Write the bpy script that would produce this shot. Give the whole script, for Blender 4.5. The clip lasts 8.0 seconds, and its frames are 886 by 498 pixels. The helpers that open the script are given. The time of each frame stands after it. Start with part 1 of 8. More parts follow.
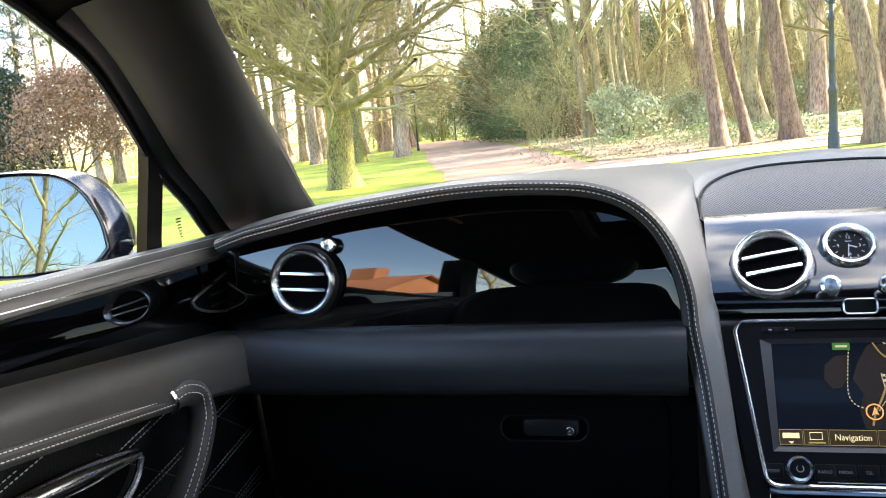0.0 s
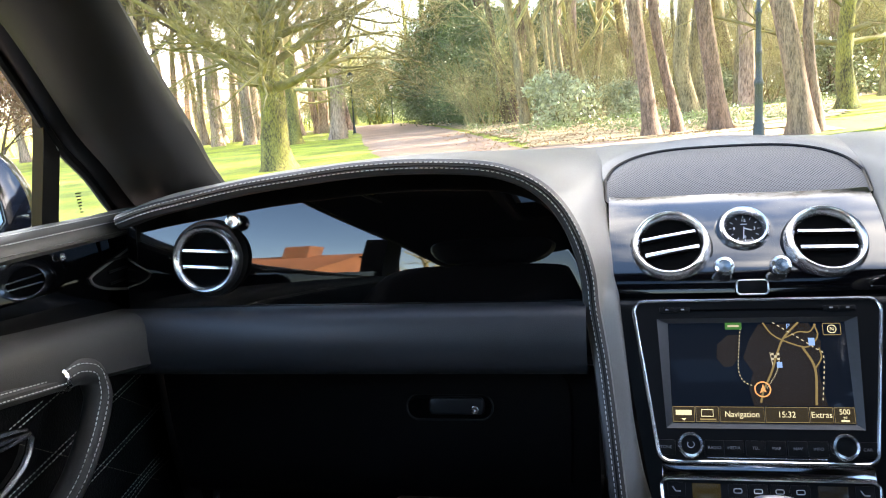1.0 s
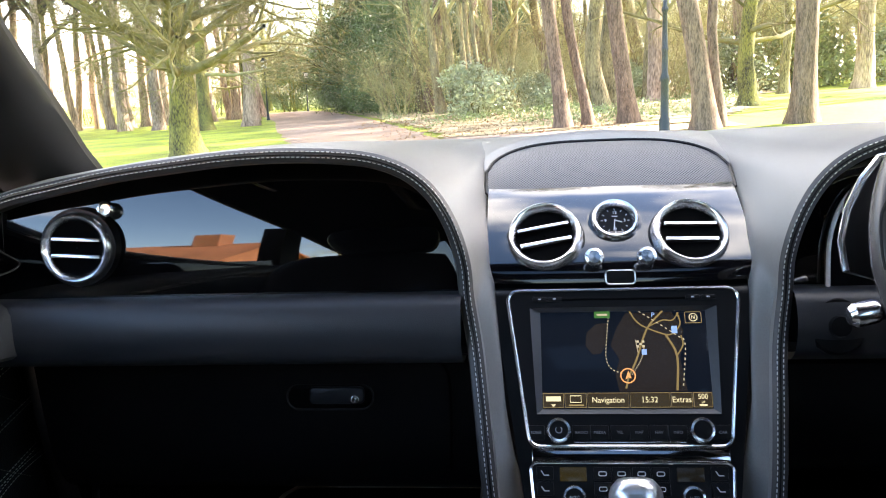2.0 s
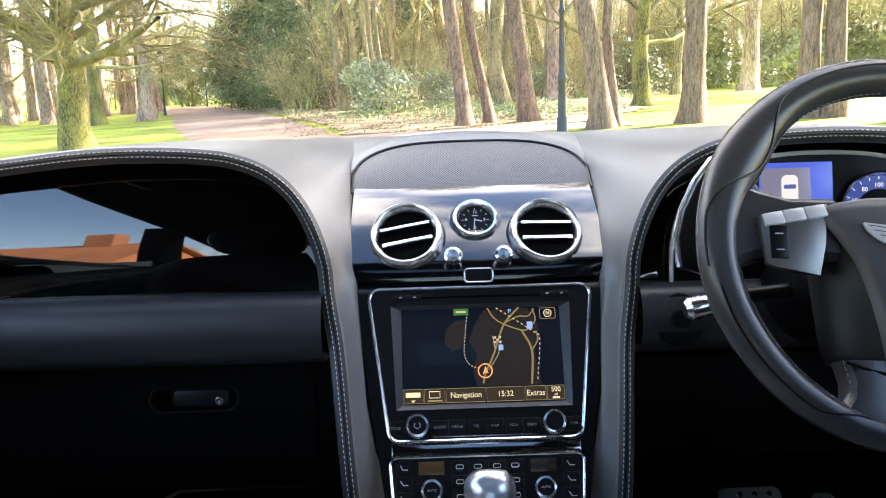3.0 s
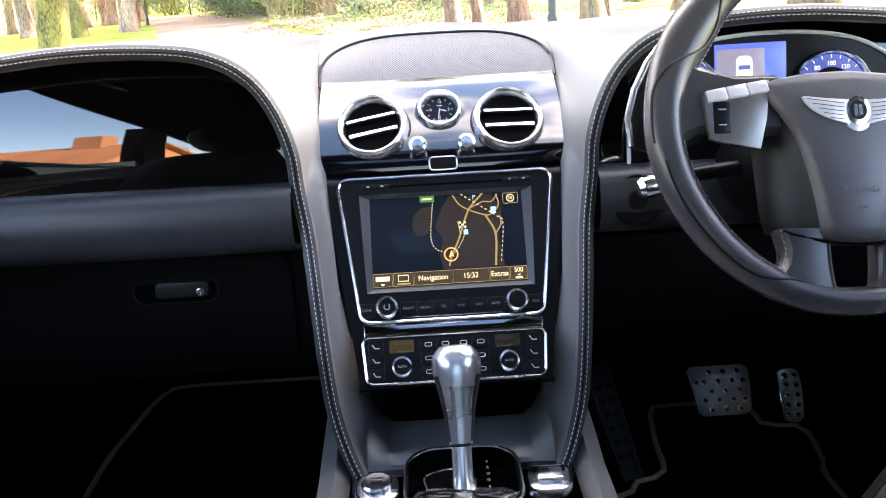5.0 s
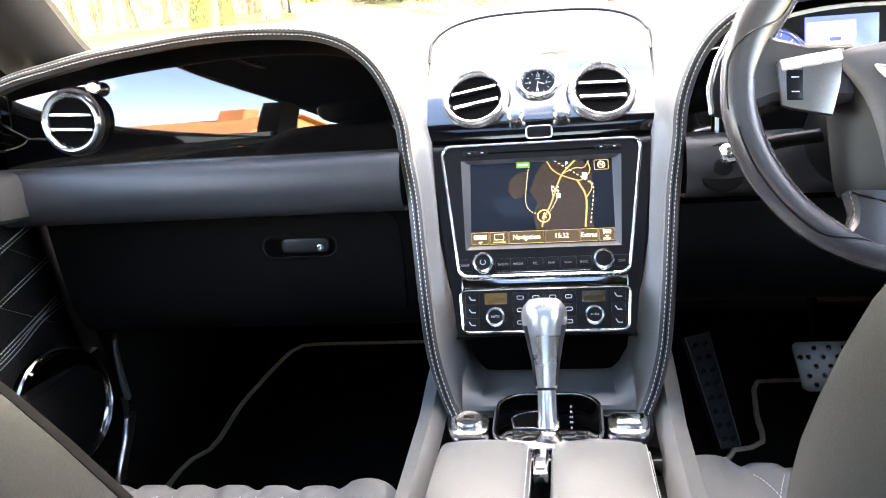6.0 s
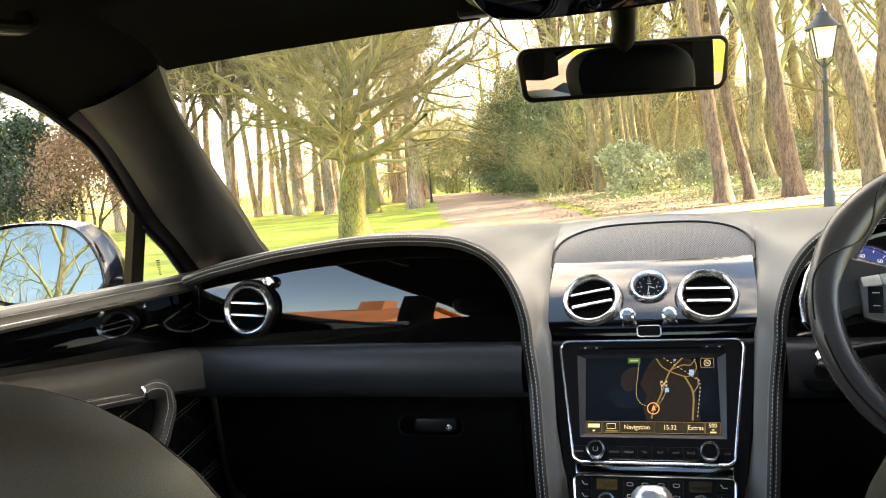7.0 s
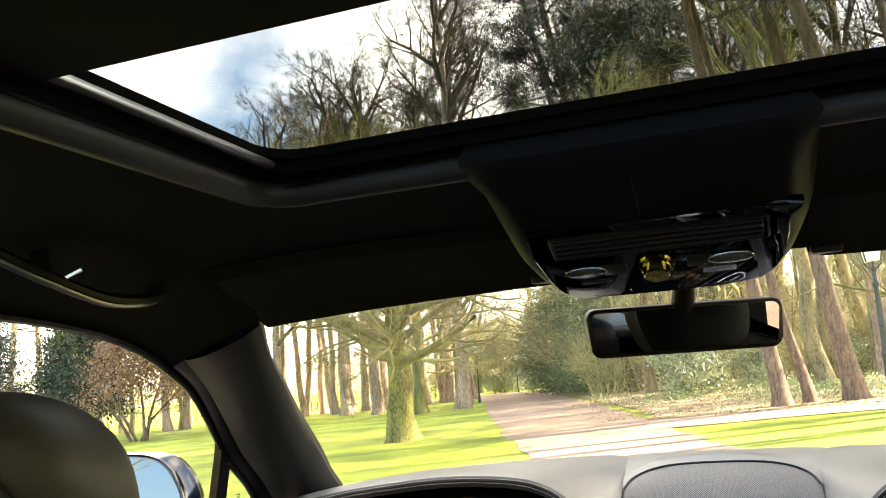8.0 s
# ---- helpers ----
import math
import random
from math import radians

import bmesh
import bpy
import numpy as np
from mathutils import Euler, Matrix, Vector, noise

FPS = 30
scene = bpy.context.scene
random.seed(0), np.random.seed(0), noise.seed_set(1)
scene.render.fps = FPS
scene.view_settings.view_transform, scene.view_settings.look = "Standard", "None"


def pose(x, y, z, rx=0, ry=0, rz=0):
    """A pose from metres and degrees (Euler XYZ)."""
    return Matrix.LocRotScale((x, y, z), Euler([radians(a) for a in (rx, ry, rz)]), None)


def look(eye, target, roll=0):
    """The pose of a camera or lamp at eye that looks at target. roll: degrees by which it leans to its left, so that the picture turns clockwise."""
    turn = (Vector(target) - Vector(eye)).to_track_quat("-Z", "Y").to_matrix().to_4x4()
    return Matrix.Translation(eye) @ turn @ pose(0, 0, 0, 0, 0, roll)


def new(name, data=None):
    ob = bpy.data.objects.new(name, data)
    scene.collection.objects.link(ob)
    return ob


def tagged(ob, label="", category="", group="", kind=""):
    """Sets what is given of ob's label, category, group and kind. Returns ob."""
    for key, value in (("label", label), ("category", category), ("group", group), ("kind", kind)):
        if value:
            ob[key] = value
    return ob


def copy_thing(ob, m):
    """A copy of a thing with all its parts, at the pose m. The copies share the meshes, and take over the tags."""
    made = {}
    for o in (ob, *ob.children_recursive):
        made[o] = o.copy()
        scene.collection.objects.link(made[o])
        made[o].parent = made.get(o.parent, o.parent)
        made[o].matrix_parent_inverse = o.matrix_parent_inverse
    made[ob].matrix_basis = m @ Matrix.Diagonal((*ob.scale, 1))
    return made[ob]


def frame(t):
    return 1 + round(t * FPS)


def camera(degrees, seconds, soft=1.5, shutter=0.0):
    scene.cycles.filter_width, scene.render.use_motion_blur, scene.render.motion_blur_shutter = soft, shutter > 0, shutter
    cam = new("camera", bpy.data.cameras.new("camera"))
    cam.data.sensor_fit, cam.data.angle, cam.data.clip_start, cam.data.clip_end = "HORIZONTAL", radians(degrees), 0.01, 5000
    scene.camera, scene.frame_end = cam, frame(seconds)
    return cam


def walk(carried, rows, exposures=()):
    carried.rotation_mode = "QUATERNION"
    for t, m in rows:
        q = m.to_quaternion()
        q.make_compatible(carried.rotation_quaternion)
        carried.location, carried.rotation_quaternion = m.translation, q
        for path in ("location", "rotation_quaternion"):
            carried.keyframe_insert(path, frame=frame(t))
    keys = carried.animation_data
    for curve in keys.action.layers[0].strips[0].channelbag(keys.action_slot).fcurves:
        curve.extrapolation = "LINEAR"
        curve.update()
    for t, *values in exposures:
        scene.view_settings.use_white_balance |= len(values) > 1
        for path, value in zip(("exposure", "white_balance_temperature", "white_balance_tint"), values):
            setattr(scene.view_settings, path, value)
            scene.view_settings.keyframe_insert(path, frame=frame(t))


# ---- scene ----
cam = camera(55.2, 8.0, 1.05)
PATH = [
    (0, (-0.17, -0.931, 1.082), (-0.717, 0.972, 0.803), -5.0),
    (0.5, (-0.152, -0.93, 1.078), (-0.633, 0.988, 0.781), -4.2),
    (1, (-0.138, -0.921, 1.073), (-0.54, 1.01, 0.746), -3.7),
    (1.5, (-0.12, -0.916, 1.071), (-0.422, 1.029, 0.721), -3.0),
    (3, (-0.046, -0.929, 1.075), (-0.031, 1.035, 0.699), -1.7),
    (3.5, (-0.028, -0.919, 1.073), (0.149, 1.034, 0.679), -1.0),
    (4, (-0.01, -0.91, 1.072), (0.29, 1.024, 0.659), -0.1),
    (4.5, (-0.005, -0.929, 1.064), (0.258, 1.004, 0.621), -0.6),
    (5, (-0.014, -0.968, 1.061), (0.002, 0.943, 0.471), -3.3),
    (5.2, (-0.01, -0.988, 1.029), (-0.073, 0.925, 0.449), -3.4),
    (6.3, (0.045, -1.097, 1.07), (-0.337, 0.771, 0.464), -5.4),
    (6.5, (0.055, -1.128, 1.076), (-0.397, 0.759, 0.591), -5.2),
    (7, (0.069, -1.192, 1.092), (-0.505, 0.717, 0.936), -4.2),
    (7.5, (0.073, -1.235, 1.139), (-0.564, 0.658, 1.243), -4.2),
    (8, (0.064, -1.288, 1.161), (-0.577, 0.58, 1.476), -4.1),
]
EXPOSURES = [(0, 3.05, 7500, 14.5), (1.5, 3.08, 7450, 16), (3.0, 3.0, 7450, 18.5), (4.5, 3.08, 7700, 20.5), (5.0, 3.83, 7900, 21.5), (5.2, 4.28, 8100, 21.5), (6.3, 5.12, 9100, 20.5), (6.6, 4.38, 9300, 20), (7.0, 3.03, 9800, 14.5), (7.5, 2.82, 9800, 13.5), (8.0, 2.8, 9100, 13.5)]
walk(cam, [(t, look(eye, target, roll)) for t, eye, target, roll in PATH], EXPOSURES)

# ---- world and sun ----
SUN_DIR = Vector((0.74, 0.40, 0.55)).normalized()      # towards the sun
world = bpy.data.worlds.new("world")
scene.world = world
world.use_nodes = True
wn = world.node_tree
wn.nodes.clear()
w_out = wn.nodes.new("ShaderNodeOutputWorld")
w_bg = wn.nodes.new("ShaderNodeBackground")
w_sky = wn.nodes.new("ShaderNodeTexSky")
w_sky.sky_type, w_sky.sun_disc = "NISHITA", False
w_sky.sun_elevation = math.asin(SUN_DIR.z)
w_sky.sun_rotation = math.atan2(SUN_DIR.x, SUN_DIR.y)
w_sky.air_density, w_sky.dust_density, w_sky.ozone_density = 1.0, 0.8, 1.5
w_co = wn.nodes.new("ShaderNodeTexCoord")
w_map = wn.nodes.new("ShaderNodeMapping")
w_map.inputs["Scale"].default_value = (1.0, 1.0, 1.3)
w_noise = wn.nodes.new("ShaderNodeTexNoise")
w_noise.inputs["Scale"].default_value, w_noise.inputs["Detail"].default_value = 2.2, 8.0
w_noise.inputs["Roughness"].default_value = 0.55
w_ramp = wn.nodes.new("ShaderNodeValToRGB")
w_ramp.color_ramp.elements[0].position, w_ramp.color_ramp.elements[1].position = 0.54, 0.74
w_mix = wn.nodes.new("ShaderNodeMixRGB")
w_mix.inputs["Color2"].default_value = (9.0, 9.2, 9.5, 1)
wn.links.new(w_co.outputs["Generated"], w_map.inputs["Vector"])
wn.links.new(w_map.outputs["Vector"], w_noise.inputs["Vector"])
# cloud cover thickens towards the wood ahead
w_sep = wn.nodes.new("ShaderNodeSeparateXYZ")
w_fade = wn.nodes.new("ShaderNodeMath")
w_fade.operation = "MULTIPLY_ADD"
w_fade.inputs[1].default_value = 0.15
wn.links.new(w_co.outputs["Generated"], w_sep.inputs["Vector"])
wn.links.new(w_sep.outputs["Y"], w_fade.inputs[0])
wn.links.new(w_noise.outputs["Fac"], w_fade.inputs[2])
w_high = wn.nodes.new("ShaderNodeMath")
w_high.operation = "MULTIPLY_ADD"
w_high.inputs[1].default_value = 0.07
wn.links.new(w_sep.outputs["Z"], w_high.inputs[0])
wn.links.new(w_fade.outputs[0], w_high.inputs[2])
wn.links.new(w_high.outputs[0], w_ramp.inputs["Fac"])
wn.links.new(w_ramp.outputs["Color"], w_mix.inputs["Fac"])
w_sat = wn.nodes.new("ShaderNodeHueSaturation")
w_sat.inputs["Saturation"].default_value = 1.12
wn.links.new(w_sky.outputs["Color"], w_sat.inputs["Color"])
wn.links.new(w_sat.outputs["Color"], w_mix.inputs["Color1"])
wn.links.new(w_mix.outputs["Color"], w_bg.inputs["Color"])
w_bg.inputs["Strength"].default_value = 0.15
wn.links.new(w_bg.outputs["Background"], w_out.inputs["Surface"])
sun = new("sun", bpy.data.lights.new("sun", "SUN"))
sun.data.energy, sun.data.angle, sun.data.color = 5.0, radians(0.5), (1.0, 0.93, 0.82)
sun.matrix_world = look(SUN_DIR * 50, (0, 0, 0))

# ---- materials ----


def mat(name, color, rough=0.5, metal=0.0, bump=0.0, scale=200.0, vary=0.15, coat=0.0, spots=None, big=6.0, spec=0.5, per_object=0.0, stretch=(1, 1, 1)):
    """A surface with grain and stains at two scales, and fine relief."""
    m = bpy.data.materials.new(name)
    m.use_nodes = True
    n, l = m.node_tree.nodes, m.node_tree.links
    b = n["Principled BSDF"]
    b.inputs["Metallic"].default_value = metal
    b.inputs["Coat Weight"].default_value = coat
    b.inputs["Coat Roughness"].default_value = 0.02
    b.inputs["Specular IOR Level"].default_value = spec
    co = n.new("ShaderNodeTexCoord")
    mp = n.new("ShaderNodeMapping")
    mp.inputs["Scale"].default_value = stretch
    l.new(co.outputs["Object"], mp.inputs["Vector"])
    fine, wide = n.new("ShaderNodeTexNoise"), n.new("ShaderNodeTexNoise")
    fine.inputs["Scale"].default_value, fine.inputs["Detail"].default_value = scale, 3.0
    wide.inputs["Scale"].default_value, wide.inputs["Detail"].default_value = big, 4.0
    for t in (fine, wide):
        l.new(mp.outputs["Vector"], t.inputs["Vector"])
    add = n.new("ShaderNodeMath")
    add.operation = "ADD"
    l.new(fine.outputs["Fac"], add.inputs[0])
    l.new(wide.outputs["Fac"], add.inputs[1])
    half = n.new("ShaderNodeMath")
    half.operation = "MULTIPLY"
    half.inputs[1].default_value = 0.5
    l.new(add.outputs[0], half.inputs[0])
    ramp = n.new("ShaderNodeValToRGB")
    c2 = spots or color
    ramp.color_ramp.elements[0].position, ramp.color_ramp.elements[1].position = 0.36, 0.64
    ramp.color_ramp.elements[0].color = (*[c * (1 - vary) for c in c2], 1)
    ramp.color_ramp.elements[1].color = (*[min(1, c * (1 + vary)) for c in color], 1)
    l.new(half.outputs[0], ramp.inputs["Fac"])
    out = ramp.outputs["Color"]
    if per_object:
        oi, hs = n.new("ShaderNodeObjectInfo"), n.new("ShaderNodeHueSaturation")
        mr = n.new("ShaderNodeMapRange")
        mr.inputs["To Min"].default_value, mr.inputs["To Max"].default_value = 1 - per_object, 1 + per_object
        l.new(oi.outputs["Random"], mr.inputs["Value"])
        l.new(mr.outputs["Result"], hs.inputs["Value"])
        l.new(out, hs.inputs["Color"])
        out = hs.outputs["Color"]
    l.new(out, b.inputs["Base Color"])
    rr = n.new("ShaderNodeMapRange")
    rr.inputs["To Min"].default_value, rr.inputs["To Max"].default_value = rough * 0.85, min(1, rough * 1.15)
    l.new(wide.outputs["Fac"], rr.inputs["Value"])
    l.new(rr.outputs["Result"], b.inputs["Roughness"])
    if bump:
        bp = n.new("ShaderNodeBump")
        bp.inputs["Strength"].default_value, bp.inputs["Distance"].default_value = min(1, bump), 0.4 / scale
        l.new(fine.outputs["Fac"], bp.inputs["Height"])
        l.new(bp.outputs["Normal"], b.inputs["Normal"])
    return m


def glow(name, color, strength=1.0):
    """A lit display element."""
    m = bpy.data.materials.new(name)
    m.use_nodes = True
    b = m.node_tree.nodes["Principled BSDF"]
    b.inputs["Base Color"].default_value = (0.01, 0.01, 0.01, 1)
    b.inputs["Emission Color"].default_value = (*color, 1)
    b.inputs["Emission Strength"].default_value = strength
    b.inputs["Roughness"].default_value = 0.25
    return m


def pane_glass(name, tint=(0.96, 0.98, 0.965), base=0.02, graze=0.6):
    m = bpy.data.materials.new(name)
    m.use_nodes = True
    n, l = m.node_tree.nodes, m.node_tree.links
    n.clear()
    o, mx = n.new("ShaderNodeOutputMaterial"), n.new("ShaderNodeMixShader")
    tr, gl, lw = n.new("ShaderNodeBsdfTransparent"), n.new("ShaderNodeBsdfGlossy"), n.new("ShaderNodeLayerWeight")
    tr.inputs["Color"].default_value = (*tint, 1)
    gl.inputs["Roughness"].default_value = 0.0
    lw.inputs["Blend"].default_value = 0.5
    pw, ml = n.new("ShaderNodeMath"), n.new("ShaderNodeMath")
    pw.operation, ml.operation = "POWER", "MULTIPLY_ADD"
    pw.inputs[1].default_value, ml.inputs[1].default_value, ml.inputs[2].default_value = 5.0, graze, base
    l.new(lw.outputs["Facing"], pw.inputs[0])
    l.new(pw.outputs[0], ml.inputs[0])
    l.new(ml.outputs[0], mx.inputs[0])
    l.new(tr.outputs[0], mx.inputs[1])
    l.new(gl.outputs[0], mx.inputs[2])
    l.new(mx.outputs[0], o.inputs["Surface"])
    return m


def perforated(name, color, hole, per_metre, rough=0.5):
    """Sheet with rows of small round holes."""
    m = mat(name, color, rough, bump=0.3, scale=900, vary=0.12)
    n, l = m.node_tree.nodes, m.node_tree.links
    b = n["Principled BSDF"]
    co, vo, rp, mx = n.new("ShaderNodeTexCoord"), n.new("ShaderNodeTexVoronoi"), n.new("ShaderNodeValToRGB"), n.new("ShaderNodeMixRGB")
    tw = n.new("ShaderNodeMapping")
    tw.inputs["Rotation"].default_value = (0.0, 0.0, radians(45))
    vo.inputs["Scale"].default_value, vo.inputs["Randomness"].default_value = per_metre, 0.0
    vo.voronoi_dimensions = "2D"
    rp.color_ramp.elements[0].position, rp.color_ramp.elements[1].position = 0.28, 0.40
    old = b.inputs["Base Color"].links[0].from_socket
    l.new(co.outputs["Object"], tw.inputs["Vector"])
    l.new(tw.outputs["Vector"], vo.inputs["Vector"])
    l.new(vo.outputs["Distance"], rp.inputs["Fac"])
    l.new(rp.outputs["Color"], mx.inputs["Fac"])
    mx.inputs["Color1"].default_value = (*hole, 1)
    l.new(old, mx.inputs["Color2"])
    l.new(mx.outputs["Color"], b.inputs["Base Color"])
    return m


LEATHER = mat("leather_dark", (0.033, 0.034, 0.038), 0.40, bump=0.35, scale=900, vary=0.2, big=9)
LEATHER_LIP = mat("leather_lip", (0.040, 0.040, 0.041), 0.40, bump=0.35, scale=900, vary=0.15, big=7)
# dash leather darkened, the shade low in the cabin put into its colour
LEATHER_SHADED = mat("leather_shaded", (0.0045, 0.0045, 0.005), 0.5, spec=0.15, bump=0.35, scale=900, vary=0.2, big=9)
LEATHER_DOOR = mat("leather_door", (0.045, 0.044, 0.042), 0.45, spec=0.35, bump=0.35, scale=800, vary=0.15, big=8)
LEATHER_PERF = mat("perforated_leather", (0.007, 0.007, 0.007), 0.5, spec=0.25, bump=1.0, scale=420, vary=0.5, big=9)
LEATHER_POD = mat("leather_pod", (0.003, 0.0034, 0.0045), 0.55, spec=0.08, bump=0.35, scale=900, vary=0.2, big=9)
# dash leather lightened, skylight through the windscreen put into the colour
LEATHER_SKYLIT = mat("leather_skylit", (0.18, 0.179, 0.174), 0.33, bump=0.35, scale=900, vary=0.15, big=7)
# lighter copy of the grey leather, with daylight from the sunroof in its colour
LEATHER_ARM_LIT = mat("leather_armrest_lit", (0.17, 0.17, 0.164), 0.42, bump=0.35, scale=800, vary=0.12, big=8)
LEATHER_GREY = mat("leather_grey", (0.058, 0.056, 0.050), 0.45, bump=0.35, scale=800, vary=0.15, big=8)
LINING = mat("headlining", (0.0118, 0.0121, 0.0115), 0.9, spec=0.04, bump=0.4, scale=700, vary=0.2, big=5)
PILLAR = mat("pillar_lining", (0.0085, 0.0085, 0.0082), 0.56, spec=0.42, bump=0.4, scale=900, vary=0.12, big=5)
PIANO = mat("piano_black", (0.001, 0.001, 0.0012), 0.02, vary=0.1, coat=0.95, spec=0.5, scale=40)
PIANO_TOP = mat("piano_black_panel", (0.003, 0.003, 0.004), 0.11, vary=0.1, coat=1.0, scale=40)
CHROME = mat("chrome", (0.96, 0.96, 0.96), 0.20, metal=1.0, vary=0.03, scale=60)
SATIN = mat("satin_metal", (0.55, 0.55, 0.56), 0.30, metal=1.0, vary=0.05, scale=300)
# chrome made pale and less metallic, its sky glint put into the colour
CHROME_GLINT = mat("chrome_glint", (0.85, 0.84, 0.83), 0.30, metal=0.35, vary=0.05, scale=300)
BLACK = mat("black_plastic", (0.004, 0.004, 0.0045), 0.35, spec=0.25, bump=0.2, scale=900, vary=0.2)
# near-black for recesses, their shade put into the colour
RECESS_SHADE = mat("recess_shade", (0.002, 0.002, 0.002), 0.9, vary=0.2, spec=0.05)
CARPET = mat("carpet", (0.011, 0.0105, 0.010), 0.95, spec=0.1, bump=0.9, scale=500, vary=0.4, big=14)
PIPING = mat("mat_binding", (0.78, 0.68, 0.56), 0.7, bump=0.5, scale=500)
THREAD = mat("stitching_thread", (0.62, 0.62, 0.60), 0.7, vary=0.08, scale=900)
# both mirrors darkened in colour, to lower the brightness of what they reflect
MIRROR_REAR = mat("rear_mirror_silver", (0.34, 0.35, 0.35), 0.004, metal=1.0, vary=0.01, scale=5)
MIRROR_DARKENED = mat("darkened_mirror", (0.13, 0.165, 0.20), 0.004, metal=1.0, vary=0.01, scale=5)
PAINT = mat("dark_blue_paint", (0.006, 0.007, 0.012), 0.12, coat=1.0, vary=0.15, scale=300)
GLASS = pane_glass("windscreen_glass")
ROOF_GLASS = pane_glass("roof_glass", (0.46, 0.49, 0.50), 0.01, 0.03)
GRASS = mat("grass", (0.31, 0.37, 0.03), 0.9, bump=1.0, scale=60, vary=0.35, spots=(0.12, 0.18, 0.018), big=0.5)
GRAVEL = mat("gravel", (0.36, 0.25, 0.182), 0.95, bump=0.8, scale=45, vary=0.25, spots=(0.26, 0.175, 0.125), big=0.45)
EARTH = mat("track_earth", (0.33, 0.225, 0.165), 0.95, bump=0.9, scale=20, vary=0.25, spots=(0.42, 0.31, 0.23), big=0.6)
LITTER = mat("leaf_litter", (0.46, 0.35, 0.20), 0.95, bump=1.0, scale=34, vary=0.5, spots=(0.15, 0.13, 0.055), big=1.1)
IVY = mat("ivy_leaf", (0.20, 0.26, 0.08), 0.4, vary=0.5, scale=5, big=0.8)
DEAD_LEAF = mat("dead_leaf", (0.34, 0.20, 0.10), 0.8, vary=0.5, scale=5, big=0.8)
# pine bark lightened, the sun on distant trunks put into the colour
BARK_SUNLIT = mat("sunlit_pine_bark", (0.50, 0.37, 0.29), 0.95, bump=1.0, scale=20, vary=0.4, spots=(0.22, 0.15, 0.115), big=3.0, per_object=0.3, stretch=(1, 1, 0.2))
BARK_MOSS = mat("mossy_bark", (0.23, 0.215, 0.055), 0.95, bump=1.0, scale=30, vary=0.4, spots=(0.060, 0.050, 0.034), big=3.0, per_object=0.15, stretch=(1, 1, 0.4))
BARK_SLIM = mat("tan_bark", (0.31, 0.255, 0.135), 0.95, bump=1.0, scale=28, vary=0.4, spots=(0.13, 0.10, 0.05), big=3.0, per_object=0.3, stretch=(1, 1, 0.3))
BARK_PINE = mat("pine_bark", (0.205, 0.143, 0.108), 0.95, bump=1.0, scale=60, vary=0.35, spots=(0.095, 0.065, 0.05), big=16.0, per_object=0.2, stretch=(1, 1, 0.22))
TWIG_MOSS = mat("mossy_twigs", (0.21, 0.18, 0.075), 0.9, vary=0.45, scale=3, big=0.5)
TWIG = mat("twigs", (0.38, 0.35, 0.16), 0.9, vary=0.4, scale=3, big=0.4, per_object=0.2)
LEAF = mat("evergreen_leaf", (0.10, 0.145, 0.05), 0.42, vary=0.5, scale=5, big=0.6, per_object=0.25)
LEAF_LIGHT = mat("laurel_leaf", (0.30, 0.33, 0.17), 0.35, vary=0.5, scale=6, big=0.8, per_object=0.2)
NEEDLE = mat("pine_needle", (0.030, 0.052, 0.030), 0.6, vary=0.4, scale=3, big=0.5, per_object=0.2)
COPPER = mat("copper_leaf", (0.26, 0.14, 0.09), 0.6, vary=0.4, scale=3, big=0.5)
IRON = mat("painted_iron", (0.017, 0.026, 0.034), 0.45, vary=0.2, scale=60)
LAMP_GLASS = mat("lamp_glass", (0.85, 0.84, 0.8), 0.25, vary=0.05)
BRICK = mat("brick", (0.42, 0.17, 0.09), 0.9, bump=0.5, scale=30, vary=0.25, big=1.0)
ROOF_TILE = mat("roof_tile", (0.36, 0.14, 0.07), 0.85, bump=0.6, scale=18, vary=0.3, big=1.0)
WHITE = mat("white_paint", (0.8, 0.8, 0.78), 0.5, vary=0.05)

# ---- mesh helpers ----


def thing(name, loc, label="", category="", group="", kind=""):
    """An Empty at the base of a thing, under which its parts go."""
    e = new(name)
    e.location = loc
    return tagged(e, label, category, group, kind)


def base_of(ob):
    p = Vector((0, 0, 0))
    while ob:
        p = p + ob.location
        ob = ob.parent
    return p


def part(name, data, material, parent=None, label="", sharp=35, kind=""):
    """Links a bmesh or (verts, faces) as one mesh object under a thing or part; coordinates are the world's."""
    me = bpy.data.meshes.new(name)
    if isinstance(data, tuple):
        me.from_pydata([tuple(v) for v in data[0]], [], [tuple(f) for f in data[1]])
    else:
        data.to_mesh(me)
        data.free()
    me.materials.append(material)
    me.polygons.foreach_set("use_smooth", [True] * len(me.polygons))
    me.set_sharp_from_angle(angle=radians(sharp))
    ob = new(name, me)
    if parent:
        ob.location = -base_of(parent)
        ob.parent = parent
    return tagged(ob, label, "", "", kind)


def loft(rings, closed=False, caps=False):
    """Quads between rings of equally many points; closed: each ring is a loop."""
    n = len(rings[0])
    vs = [tuple(p) for r in rings for p in r]
    fs = []
    for i in range(len(rings) - 1):
        for j in range(n if closed else n - 1):
            k = (j + 1) % n
            fs.append((i * n + j, i * n + k, (i + 1) * n + k, (i + 1) * n + j))
    if caps:
        fs.append(tuple(range(n - 1, -1, -1)))
        fs.append(tuple((len(rings) - 1) * n + j for j in range(n)))
    return vs, fs


